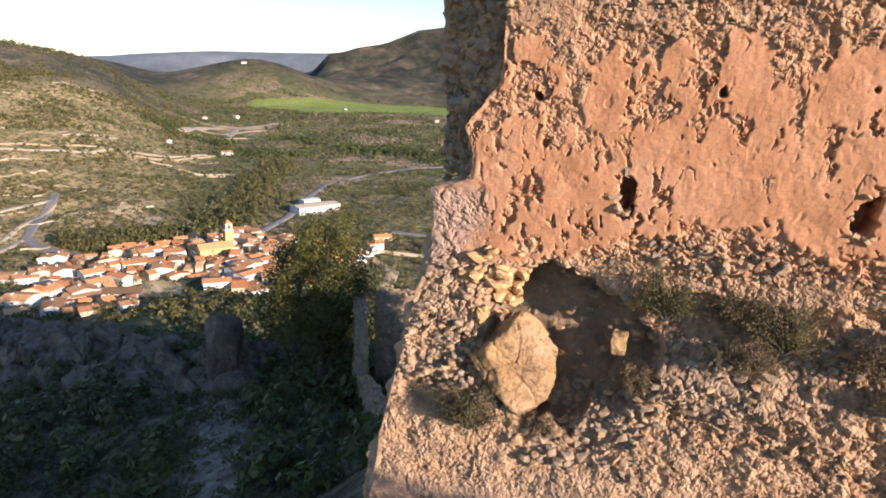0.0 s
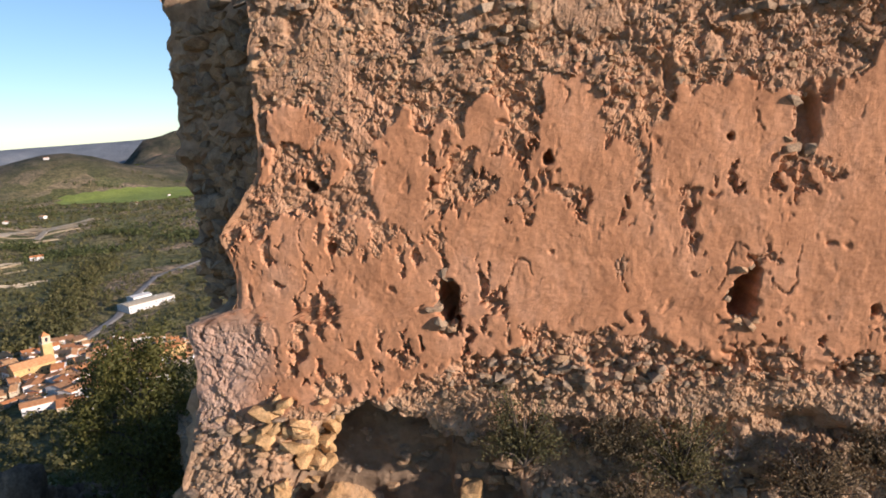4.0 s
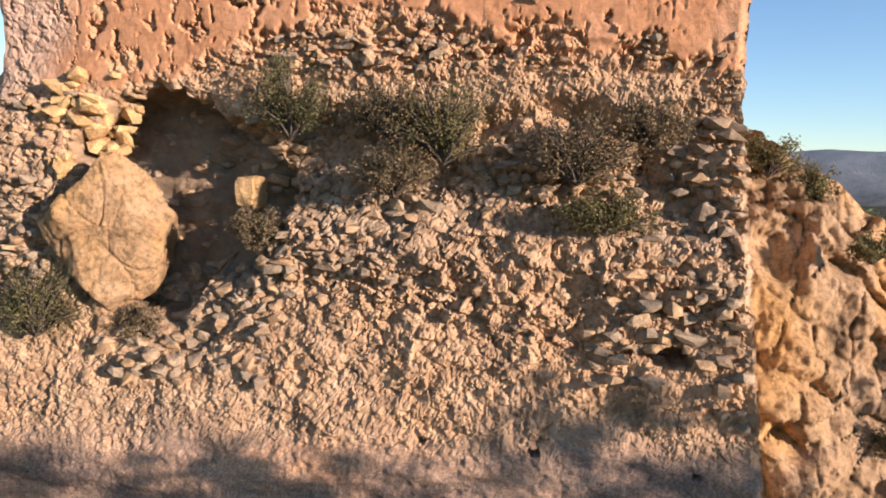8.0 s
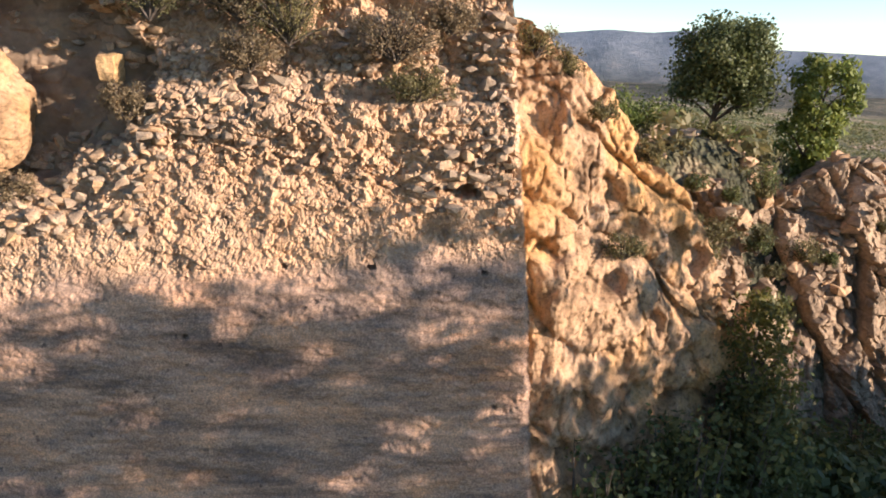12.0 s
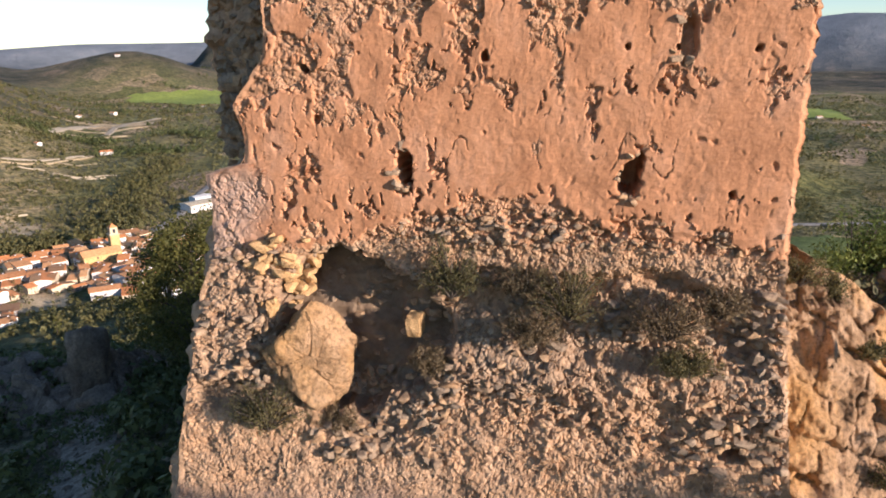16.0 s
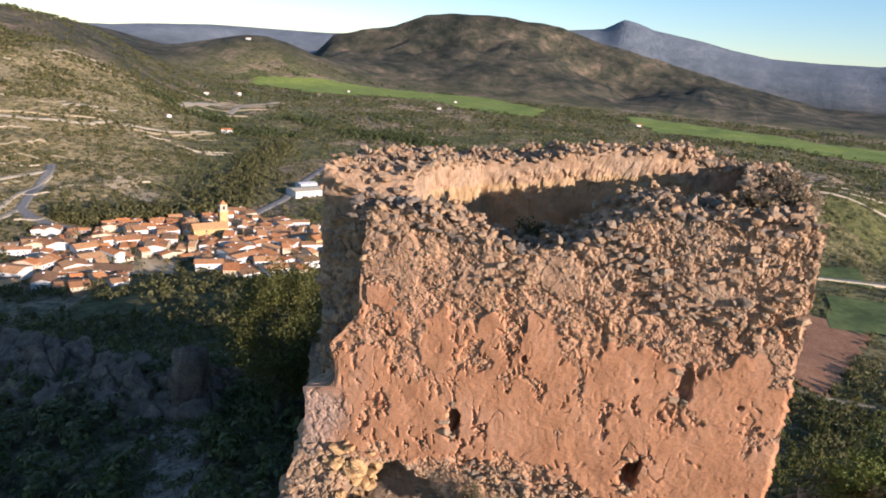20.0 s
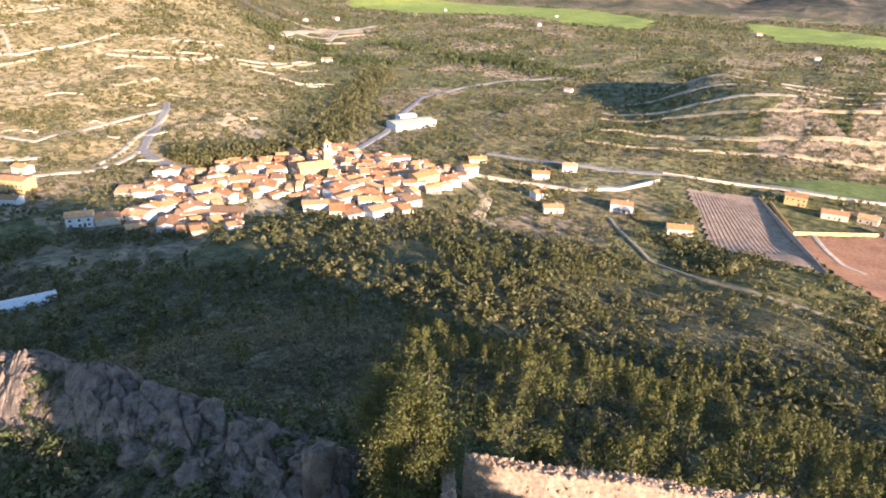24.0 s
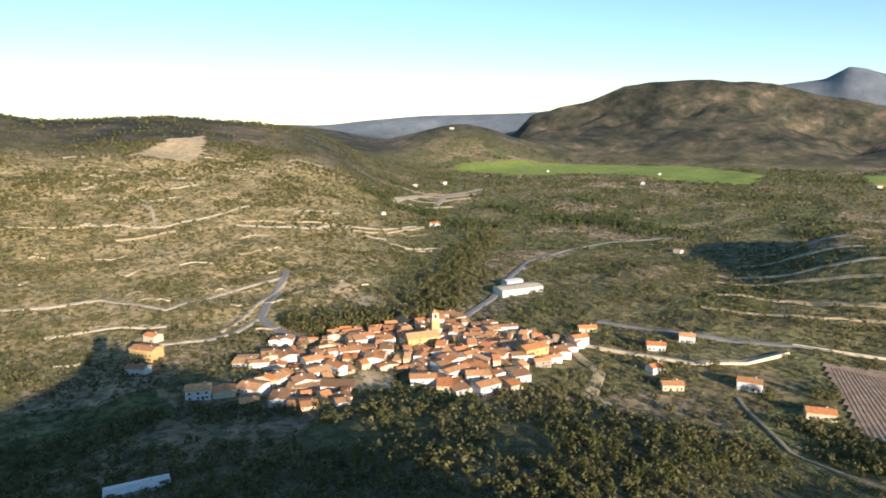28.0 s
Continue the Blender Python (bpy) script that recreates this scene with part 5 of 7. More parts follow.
for k, (x, y, z, w, h, mt, lab) in enumerate((
        (4.50, -0.32, 8.30, 1.0, 0.95, MAT_SCRUB, "dusty grey-green shrub rooted in the wall's ledge"), (5.55, -0.30, 8.35, 0.9, 0.55, MAT_DRY, "half-dry shrub on the wall's ledge"),
        (6.15, -0.35, 8.10, 1.2, 0.95, MAT_SCRUB, "spreading olive-green shrub on the wall's ledge"), (7.45, -0.40, 7.95, 1.2, 0.75, MAT_DRY, "dry brownish shrub on the wall's ledge"),
        (5.7, -0.52, 7.75, 0.9, 0.6, MAT_DRY, "withered shrub hanging over the rubble"), (7.75, -0.5, 7.5, 0.9, 0.4, MAT_SCRUB, "small shrub low on the ledge"),
        (1.65, -0.74, 6.02, 1.35, 0.85, MAT_SCRUB, "green shrub at the foot of the boulder"), (2.75, -0.45, 5.95, 0.7, 0.5, MAT_DRY, "dry shrub beside the broken hollow"),
        (4.2, -0.45, 7.1, 0.7, 0.5, MAT_DRY, "thin dry grass tuft in the hollow"), (8.1, -0.35, 8.3, 0.7, 0.5, MAT_DRY, "dead twiggy shrub near the wall's corner"))):
    shrub("shrub", (x, y, z), w, h, mt, lab, 100 + k, leaves=4200, leaf=0.013, stems=60, depth=w * 0.5, group="shrubs on the tower wall")
for k, (x, y, z, w, h, lab) in enumerate(((8.5, 1.6, 14.4, 0.8, 0.45, "dry grass on the tower's rim"), (8.4, 3.0, 14.4, 0.9, 0.5, "dry shrub on the tower's rim"), (7.9, 0.6, 14.5, 0.7, 0.4, "dry grass tuft on the front rim"), (8.5, 4.8, 14.4, 0.8, 0.4, "yellowed grass on the side rim"), (4.5, 0.95, 13.35, 0.6, 0.5, "sunlit yellow-green plant inside the rim"), (2.4, 0.6, 13.4, 0.4, 0.25, "small grass tuft on the rim"))):
    shrub("rim_plant", (x, y, z), w, h, MAT_DRY if k != 4 else MAT_SCRUB, lab, 130 + k, leaves=420, leaf=0.03, stems=24, category="plant", group="plants on the tower rim")

# trees and scrub on the shoulder beside the tower
tree("holm_oak", (16.9, 11.8, on_ground(16.9, 11.8)), max(3.0, 9.3 - float(on_ground(16.9, 11.8))), 1.75, MAT_OAK, "dark green holm oak with a rounded crown", 201, clumps=70, leaves=260, leaf=0.06, crown_from=0.48)
tree("light_tree", (19.5, 11.0, on_ground(19.5, 11.0)), max(2.6, 8.5 - float(on_ground(19.5, 11.0))), 1.15, MAT_FRESH, "light green leafy tree on the shoulder", 202, clumps=44, leaves=190, leaf=0.075, crown_from=0.15)
tree("young_pine", (14.35, 2.3, on_ground(14.35, 2.3) - 0.2), 4.4 - float(on_ground(14.35, 2.3)), 1.25, MAT_PINE, "slender feathery pine before the outcrop", 203, "pine", 60, 90, 0.05, crown_from=0.05)
tree("pine", (-16.3, 22.6, on_ground(-16.3, 22.6)), 2.9 - float(on_ground(-16.3, 22.6)), 3.2, MAT_PINE, "tall yellow-green pine beside the ruined wall", 204, clumps=60, leaves=320, leaf=0.085, crown_from=0.3)
tree("pine", (-21.5, 27.5, on_ground(-21.5, 27.5)), 9.0, 3.0, MAT_PINE, "bushy pine on the slope under the castle", 205, clumps=48, leaves=300, leaf=0.085, crown_from=0.25)
tree("pine", (-10.5, 28.8, on_ground(-10.5, 28.8)), 7.5, 2.6, MAT_PINE, "bushy pine on the slope under the castle", 206, clumps=44, leaves=300, leaf=0.085, crown_from=0.25)
# pines out of view: some dapple the wall, others are added to shade the outcrop
for k, (x, y, h, w) in enumerate(((16.3, -6.6, 8.0, 2.4), (20.0, -6.9, 9.3, 2.4), (17.6, -9.2, 7.9, 2.4), (22.6, -9.0, 10.3, 2.8), (27.0, -7.0, 7.6, 2.6), (25.0, -11.5, 9.7, 2.8), (30.0, -4.5, 6.6, 3.0), (33.0, -7.5, 7.6, 3.2), (29.0, -1.5, 5.2, 2.6), (24.0, -5.0, 6.0, 2.6), (21.5, -3.6, 4.6, 2.2), (24.7, -8.0, 9.5, 2.4), (25.3, -5.5, 6.6, 2.6))):
    x, h = x - 0.515 * y, h - 0.137 * y
    tree("shade_pine", (x, y, on_ground(x, y)), h - float(on_ground(x, y)), w, MAT_PINE, "tall unseen pine whose shade falls on the wall and outcrop", 220 + k, clumps=(36, 36, 36, 26, 64, 20, 64, 64, 64, 64, 64, 34, 64)[k], leaves=66, leaf=0.16, crown_from=0.3)
# unseen pines added towards the sun to darken the thicket under the cliff
for k, (x, y, top) in enumerate(((30.0, 0.3, 3.6), (32.5, -0.6, 4.4), (35.5, 1.2, 4.6), (33.6, 2.6, 3.8), (38.0, 3.0, 5.0), (29.4, 2.4, 2.8), (36.0, 4.6, 4.0))):
    tree("shade_pine", (x, y, on_ground(x, y)), max(3.0, top - float(on_ground(x, y))), 2.4, MAT_PINE, "dense unseen pine added to shade the thicket below the cliff", 240 + k, clumps=64, leaves=60, leaf=0.16, crown_from=0.2)
rng_s = np.random.default_rng(77)
for k in range(30):
    x, y = rng_s.uniform(10.2, 19), rng_s.uniform(-1.2, 2.6)
    if 13.6 < x < 15 and y > 1:
        continue
    w = rng_s.uniform(0.9, 1.7)
    shrub("bush", (x, y, float(on_ground(x, y)) - 0.1), w, w * rng_s.uniform(0.7, 1.1), MAT_OAK if k % 3 else MAT_SCRUB, "dark evergreen bush in the shade below the outcrop", 300 + k, leaves=900, leaf=0.045, stems=22, depth=w, group="bushes below the outcrop")
for k in range(26):
    x, y = 10.0 + 0.19 * k + rng_s.uniform(-0.3, 0.3), rng_s.uniform(-1.0, 0.3) + 0.12 * max(0, k - 8)
    g = float(on_ground(x, y))
    shrub("thicket_bush", (x, y, g - 0.1), rng_s.uniform(1.3, 2.0), max(1.2, rng_s.uniform(2.6, 3.5) - g), MAT_OAK, "tall dark thicket bush at the foot of the outcrop", 400 + k, leaves=2600, leaf=0.06, stems=40, depth=1.5, group="thicket below the outcrop")
for k in range(22):
    x, z = rng_s.uniform(14.4, 23), rng_s.uniform(2.0, 5.6)
    w = rng_s.uniform(0.5, 1.1)
    shrub("cliff_shrub", (x, 6.0 + 0.35 * (x - 14) + 0.25 * (z - 3) - 0.15, z), w, w * 0.8, MAT_SCRUB if k % 2 else MAT_OAK, "small shrub rooted in the cliff's cracks", 480 + k, leaves=700, leaf=0.03, stems=20, depth=w, group="shrubs on the cliff")
for k in range(30):
    x = 14.6 + 0.36 * k + rng_s.uniform(-0.3, 0.3)
    y = 3.7 + 0.30 * (x - 15) + rng_s.uniform(-0.9, 0.6)
    g = float(on_ground(x, y))
    shrub("thicket_bush", (x, y, g - 0.1), rng_s.uniform(1.4, 2.1), max(1.2, rng_s.uniform(0.2, 1.3) - g), MAT_OAK, "tall dark thicket bush at the foot of the cliff", 440 + k, leaves=1000, leaf=0.06, stems=24, depth=1.5, group="thicket below the cliff")
for k, (x, y, z, w) in enumerate(((10.6, 1.3, 7.2, 0.5), (11.2, 1.35, 5.0, 0.75), (9.6, 1.9, 8.1, 0.8), (10.2, 2.2, 7.8, 0.7), (11.9, 2.6, 6.4, 0.6), (12.6, 3.0, 5.5, 0.5), (13.2, 3.6, 5.0, 0.6))):
    shrub("rock_shrub", (x, y, z), w, w * 0.7, MAT_SCRUB, "small green shrub growing on the limestone", 340 + k, leaves=1300, leaf=0.018, group="shrubs on the outcrop")
for k, (x, y, w, hh) in enumerate(((13.3, 10.8, 2.2, 2.4), (14.4, 11.4, 2.1, 2.6), (15.3, 11.2, 2.0, 1.8), (12.4, 9.6, 1.9, 1.9), (18.0, 11.4, 1.8, 1.6), (17.0, 10.4, 1.6, 1.2), (21.6, 11.8, 1.5, 1.2))):
    shrub("juniper", (x, y, float(on_ground(x, y)) - 0.05), w, hh, MAT_FRESH, "bright green juniper bush along the shoulder's crest", 350 + k, leaves=2600, leaf=0.045, depth=w, stems=30, group="junipers on the crest")
for k in range(26):
    x = rng_s.uniform(12.2, 24)
    y = 8.6 + 0.25 * max(0.0, x - 14) + rng_s.uniform(0, 3.6)
    w = rng_s.uniform(0.8, 1.5)
    shrub("scrub_bush", (x, y, float(on_ground(x, y)) - 0.05), w, w * rng_s.uniform(0.5, 0.9), (MAT_SCRUB, MAT_PINE, MAT_DRY)[k % 3], "low Mediterranean scrub on the rocky shoulder", 360 + k, leaves=500, leaf=0.045, depth=w, group="scrub on the shoulder")

# ---- scattered trees of the slopes and the valley ----
def scatter(name, x, y, size, tall, n, leaf, mat, label, seed):
    rng = np.random.default_rng(seed)
    z = on_ground(x, y)
    c = np.stack([x, y, z + size * tall * 0.85], 1)
    v, f = leaf_cloud(c, np.stack([size, size, size * tall], 1), n, size * leaf, rng, 0.45, 0.6, 0.32)
    return tagged(raw(name, v, f, mat, smooth=False), label, "trees", kind="stuff")


def pines(x, y, height, seed):
    """Many pines in one mesh: stacked, thinning whorls of needles round a thin trunk."""
    rng = np.random.default_rng(seed)
    z = on_ground(x, y)
    chunks = []
    near = np.hypot(x, y) < 170
    for q, wide, tall in ((0.26, 0.20, 0.15), (0.42, 0.225, 0.16), (0.60, 0.18, 0.16), (0.76, 0.125, 0.14), (0.90, 0.07, 0.11)):
        for grp, n, leaf in ((near, 84, 0.023), (~near, 16, 0.058)):
            k = grp.sum()
            w = height[grp] * wide * rng.uniform(0.8, 1.25, k)
            c = np.stack([x[grp] + rng.normal(0, 0.22, k) * w, y[grp] + rng.normal(0, 0.22, k) * w, z[grp] + height[grp] * q], 1)
            chunks.append(leaf_cloud(c, np.stack([w, w, height[grp] * tall], 1), n, height[grp] * leaf, rng, 0.4, 0.55, 0.28))
    v, f = merged(chunks)
    tagged(raw("slope_pines", v, f, MAT_PINE, smooth=False), "sunlit pines standing above the scrub of the slope", "trees", kind="stuff")
    v, f = merged([tube([(a, b, c - 0.3), (a, b, c + h * 0.8)], [0.022 * h, 0.008 * h], 5) for a, b, c, h in zip(x, y, z, height)])
    tagged(raw("slope_trunks", v, f, MAT_BARK), "thin dark trunks of the slope pines", "trees", kind="stuff")


def keep_clear(x, y):
    """False on roads, fields and in the village."""
    ok = np.ones(len(x), bool)
    for line, half in CLEAR_LINES:
        line = np.array(line, float)
        for a, b in zip(line[:-1, :2], line[1:, :2]):
            ab = b - a
            t = np.clip(((x - a[0]) * ab[0] + (y - a[1]) * ab[1]) / (ab @ ab), 0, 1)
            ok &= np.hypot(x - a[0] - t * ab[0], y - a[1] - t * ab[1]) > half
    for poly in CLEAR_AREAS:
        ok &= ~inside_poly(x, y, poly)
    return ok


def inside_poly(x, y, poly):
    res = np.zeros(len(x), bool)
    n = len(poly)
    for i in range(n):
        (x0, y0), (x1, y1) = poly[i], poly[(i + 1) % n]
        res ^= ((y0 > y) != (y1 > y)) & (x < (x1 - x0) * (y - y0) / (y1 - y0 + 1e-9) + x0)
    return res


VILLAGE = [(-351, 186), (-370, 199), (-414, 287), (-400, 349), (-380, 393), (-362, 436), (-296, 438), (-235, 446), (-206, 392), (-226, 321), (-248, 295), (-282, 304), (-311, 307), (-306, 276), (-268, 236), (-298, 227), (-329, 211)]
GREEN = [(-1400, 1790), (-1300, 1980), (-1120, 2120), (-790, 2260), (-496, 2007), (-468, 1734), (-546, 1666), (-803, 1835), (-992, 1777), (-1110, 1657), (-1344, 1694)]
GREEN_FAR = [(-294, 2100), (34, 1986), (500, 1750), (480, 1500), (33, 1631), (-139, 1638), (-244, 1908)]
GREEN_NEAR = [(-40, 545), (-8, 570), (33, 592), (120, 604), (128, 556), (33, 548), (-8, 538)]
GREEN_SIDE = [(85, 441), (90, 512), (170, 536), (230, 500), (165, 452)]
PLOUGHED = [(-84, 497), (-37, 507), (14, 375), (-46, 388)]
RED = [(-9, 436), (40, 470), (110, 450), (70, 320), (20, 374)]
YARD = [(-30, 496), (-2, 520), (48, 508), (45, 474), (-8, 442)]
ROAD_MAIN = [(-250, 498, 3.5), (-193, 502, 3.5), (-145, 511, 3.5), (-52, 535, 3.5), (33, 545, 3.5), (200, 590, 3.5), (420, 640, 3.5)]
ROAD_LOW = [(-229, 437, 3), (-182, 443, 3), (-152, 449, 3), (-128, 470, 3), (-110, 503, 3)]
ROAD_BRIDGE = [(-346, 437, 4), (-362, 505, 4), (-399, 594, 3.6), (-428, 675, 3.2), (-422, 767, 3), (-402, 845, 2.8), (-330, 930, 2.6)]
ROAD_WEST = [(-401, 326, 4.2), (-430, 322, 4.2), (-460, 327, 4.2), (-485, 336, 4.2), (-501, 353, 4.2), (-547, 400, 4.2), (-571, 428, 4.2), (-593, 447, 4.2)]
TRACK_WEST = [(-483, 331, 3.0), (-469, 301, 3.0), (-468, 275, 3.0), (-477, 252, 3.0), (-493, 230, 3.0)]
TRACK_FAR = [(-572, 427, 2.6), (-573, 385, 2.6), (-575, 349, 2.6), (-555, 289, 2.6), (-633, 269, 2.6), (-647, 226, 2.6), (-671, 198, 2.6)]
TRACK_HILL = [(-113, 405, 1.3), (-92, 372, 1.3), (-71, 345, 1.4), (-43, 329, 1.6), (-12, 319, 1.8), (30, 315, 1.8), (90, 322, 1.8)]
BARE = [[(-887, 912), (-980, 1119), (-936, 1304), (-809, 1018), (-816, 945), (-840, 899)], [(-1186, 581), (-1246, 669), (-1270, 777), (-1202, 744), (-1089, 640), (-1137, 606)]]
CLEAR_LINES = [(r, r[0][2] + 3.5) for r in (ROAD_MAIN, ROAD_LOW, ROAD_BRIDGE, ROAD_WEST, TRACK_WEST, TRACK_FAR, TRACK_HILL)]
CLEAR_AREAS = [VILLAGE, GREEN, GREEN_FAR, GREEN_NEAR, GREEN_SIDE, PLOUGHED, RED, YARD] + BARE


PATH_LINE = ((-11.5, 6), (-14.5, 10.5), (-18, 15.5), (-22, 19.5), (-25.5, 22.8))


def plant_all():
    rng = np.random.default_rng(3)
    # hillside under the castle
    n = 15000
    r, az = np.sqrt(rng.uniform(38 ** 2, 400 ** 2, n)), np.radians(rng.uniform(-84, 44, n))
    x, y = r * np.sin(az), r * np.cos(az)
    dens = fbm(x / 40, y / 40, 3, 71)
    ok = keep_clear(x, y) & (dens > -0.25 + 0.3 * rng.random(n)) & ((r > 48) | (az > -0.9))
    ok &= ~((x > -18) & (y < 36) & (x < 8))
    x, y, r = x[ok], y[ok], r[ok]
    size = rng.uniform(0.7, 2.3, len(x)) * (0.8 + 0.5 * rng.random(len(x)))
    near = r < 150
    scatter("slope_scrub", x[near], y[near], size[near] * 0.62, 0.9, 36, 0.26, MAT_OAK, "dark scrub and small trees on the castle slope", 31)
    scatter("slope_trees", x[~near], y[~near], size[~near] * 1.0, 0.95, 15, 0.40, MAT_OLIVE, "olive-green trees covering the lower slope", 32)
    n = 6500
    r, az = rng.uniform(34, 175, n), np.radians(rng.uniform(-78, 36, n))
    x, y = r * np.sin(az), r * np.cos(az)
    ok = ~((x > -18) & (y < 38) & (x < 10)) & (fbm(x / 9, y / 9, 3, 73) > -0.42) & (np.abs(y - 25) + np.clip(x + 22, 0, 9) > 3)
    x, y = x[ok], y[ok]
    scatter("slope_undergrowth", x, y, rng.uniform(0.5, 1.25, len(x)) * np.clip(0.7 + r[ok] / 170, 0.8, 1.6), 0.75, 24, 0.26, MAT_HEATH, "dense dark undergrowth covering the castle slope", 46)
    n = 2400
    x, y = rng.uniform(-130, 120, n), rng.uniform(175, 400, n)
    ok = keep_clear(x, y) & (rng.random(n) < 0.75)
    scatter("plot_trees", x[ok], y[ok], rng.uniform(0.8, 2.0, ok.sum()), 0.95, 18, 0.36, MAT_OLIVE, "loose olive-green scrub trees at the slope's foot", 47)
    n = 2600
    x, y = rng.uniform(-62, -4, n), rng.uniform(-12, 46, n)
    ok = (np.hypot(x, y) < 70) & ~((x > -13) & (y < 9)) & (fbm(x / 6, y / 6, 3, 72) > -0.35)
    for (ax0, ay0), (bx0, by0) in zip(PATH_LINE, PATH_LINE[1:]):
        t = np.clip(((x - ax0) * (bx0 - ax0) + (y - ay0) * (by0 - ay0)) / ((bx0 - ax0) ** 2 + (by0 - ay0) ** 2), 0, 1)
        ok &= np.hypot(x - ax0 - t * (bx0 - ax0), y - ay0 - t * (by0 - ay0)) > 2.1
    x, y = x[ok], y[ok]
    scatter("shaded_scrub", x, y, rng.uniform(0.35, 1.15, len(x)), 0.8, 46, 0.22, MAT_OAK, "dense dark scrub on the shaded slope", 41)
    n = 900
    x, y = rng.uniform(10.6, 27, n), rng.uniform(-3.0, 5.4, n)
    ok = ~((x < 15.2) & (y > 0.9)) & (rng.random(n) < 0.8) & (y < 2.6 + 0.3 * (x - 14))
    scatter("shaded_bushes", x[ok], y[ok], rng.uniform(0.5, 1.25, ok.sum()), 1.0, 90, 0.11, MAT_OAK, "dark evergreen undergrowth below the outcrop", 42)
    n = 700
    x, y = rng.uniform(11.5, 34, n), rng.uniform(7.5, 24, n)
    y = y + 0.25 * np.clip(x - 14, 0, 12)
    scatter("shoulder_scrub", x, y, rng.uniform(0.2, 0.7, n), 0.75, 40, 0.2, MAT_SCRUB, "low dusty scrub on the rocky shoulder", 43)
    n = 420
    x, y = rng.uniform(11.5, 26, n), rng.uniform(6.5, 13, n)
    c = np.stack([x, y, on_ground(x, y) + 0.05], 1)
    tagged(stones_joined("scree", c, rng.uniform(0.08, 0.4, n), MAT_STONE, None, rng, 0.4), "pale broken stones scattered on the shoulder", "stones", kind="stuff")
    n = 1500
    r, az = np.sqrt(rng.uniform(50 ** 2, 320 ** 2, n)), np.radians(rng.uniform(-66, 42, n))
    x, y = r * np.sin(az), r * np.cos(az)
    ok = keep_clear(x, y) & ((az > -0.55) | (rng.random(n) < 0.12)) & (fbm(x / 55, y / 55, 2, 75) > -0.25)
    ok &= ~((x > -20) & (y < 42) & (x < 10))
    x, y = x[ok], y[ok]
    n = 420
    r, az = np.sqrt(rng.uniform(46 ** 2, 170 ** 2, n)), np.radians(rng.uniform(-34, 42, n))
    ax, ay = r * np.sin(az), r * np.cos(az)
    ok = keep_clear(ax, ay) & ~((ax > -20) & (ay < 44) & (ax < 10))
    x, y = np.concatenate([x, ax[ok]]), np.concatenate([y, ay[ok]])
    pines(x, y, rng.uniform(5.0, 9.5, len(x)), 44)
    x, y = np.array([-74.5, -71.9, -96.0, 0.0, -45.8, -25.3]), np.array([36.0, 58.0, 155.7, 58.8, 65.7, 71.1])
    scatter("slope_oaks", x, y, np.full(6, 2.4), 1.5, 240, 0.13, MAT_PINE, "scattered sunlit pines standing above the scrub", 33)
    n = 420
    k = rng.uniform(0, 4, n)
    px, py = np.array(PATH_LINE).T
    x, y = np.interp(k, range(5), px) + rng.normal(0, 1.5, n), np.interp(k, range(5), py) + rng.normal(0, 1.0, n)
    tagged(stones_joined("path_stones", np.stack([x, y, on_ground(x, y) + 0.08], 1), rng.uniform(0.05, 0.3, n) ** 1.3, MAT_GREY_ROCK, None, rng, 0.4), "loose grey stones along the shaded path", "stones", kind="stuff")
    n = 70
    k = rng.uniform(0, 4, n)
    x, y = np.interp(k, range(5), px) + rng.choice((-1, 1), n) * rng.uniform(0.9, 2.0, n), np.interp(k, range(5), py) + rng.normal(0, 0.6, n)
    scatter("path_scrub", x, y, rng.uniform(0.25, 0.6, n), 0.8, 60, 0.2, MAT_OAK, "low dark scrub encroaching on the path", 48)
    x, y = np.array([-36, -30, -40, -75, -67, -65, -97, -27, -161, -138], float), np.array([347, 347, 352, 430, 436, 376, 414, 358, 415, 442], float)
    scatter("garden_trees", x, y, np.full(len(x), 4.2), 1.0, 220, 0.17, MAT_OLIVE, "broad dark garden trees by the field houses", 51)
    # valley floor and terraces
    n = 60000
    r, az = np.sqrt(rng.uniform(380 ** 2, 2300 ** 2, n)), np.radians(rng.uniform(-84, 42, n))
    x, y = r * np.sin(az), r * np.cos(az)
    plot = hash2(np.floor(x / 55 + 0.6 * fbm(x / 90, y / 90, 2, 4)), np.floor(y / 40 + 0.6 * fbm(x / 90, y / 90, 2, 6)), 9)
    thin = np.clip(1.25 - r / 2600, 0.3, 1) * np.where(np.degrees(az) < -48, 0.7, 1.0)
    ok = keep_clear(x, y) & (rng.random(n) < thin * np.where(plot > 0.25, 0.9, 0.25))
    x, y, r = x[ok], y[ok], r[ok]
    size = rng.uniform(1.1, 2.4, len(x)) * np.clip(0.8 + r / 2500, 0.8, 1.5)
    near = r < 850
    scatter("valley_trees", x[near], y[near], size[near], 0.85, 16, 0.40, MAT_OLIVE, "olive and almond trees in the valley plots", 34)
    scatter("far_trees", x[~near], y[~near], size[~near], 0.85, 5, 0.75, MAT_OLIVE, "far valley trees, small and grey-green", 35)
    n = 15000
    r, az = np.sqrt(rng.uniform(330 ** 2, 820 ** 2, n)), np.radians(rng.uniform(-84, 42, n))
    x, y = r * np.sin(az), r * np.cos(az)
    ok = keep_clear(x, y) & (fbm(x / 45, y / 45, 3, 74) > -0.18 + 0.25 * rng.random(n))
    x, y = x[ok], y[ok]
    scatter("grove_trees", x, y, rng.uniform(0.9, 2.3, len(x)), 0.95, 11, 0.45, MAT_OLIVE, "olive groves and scrub trees round the village", 39)
    # low dark scrub dotting the dry terraces
    n = 16000
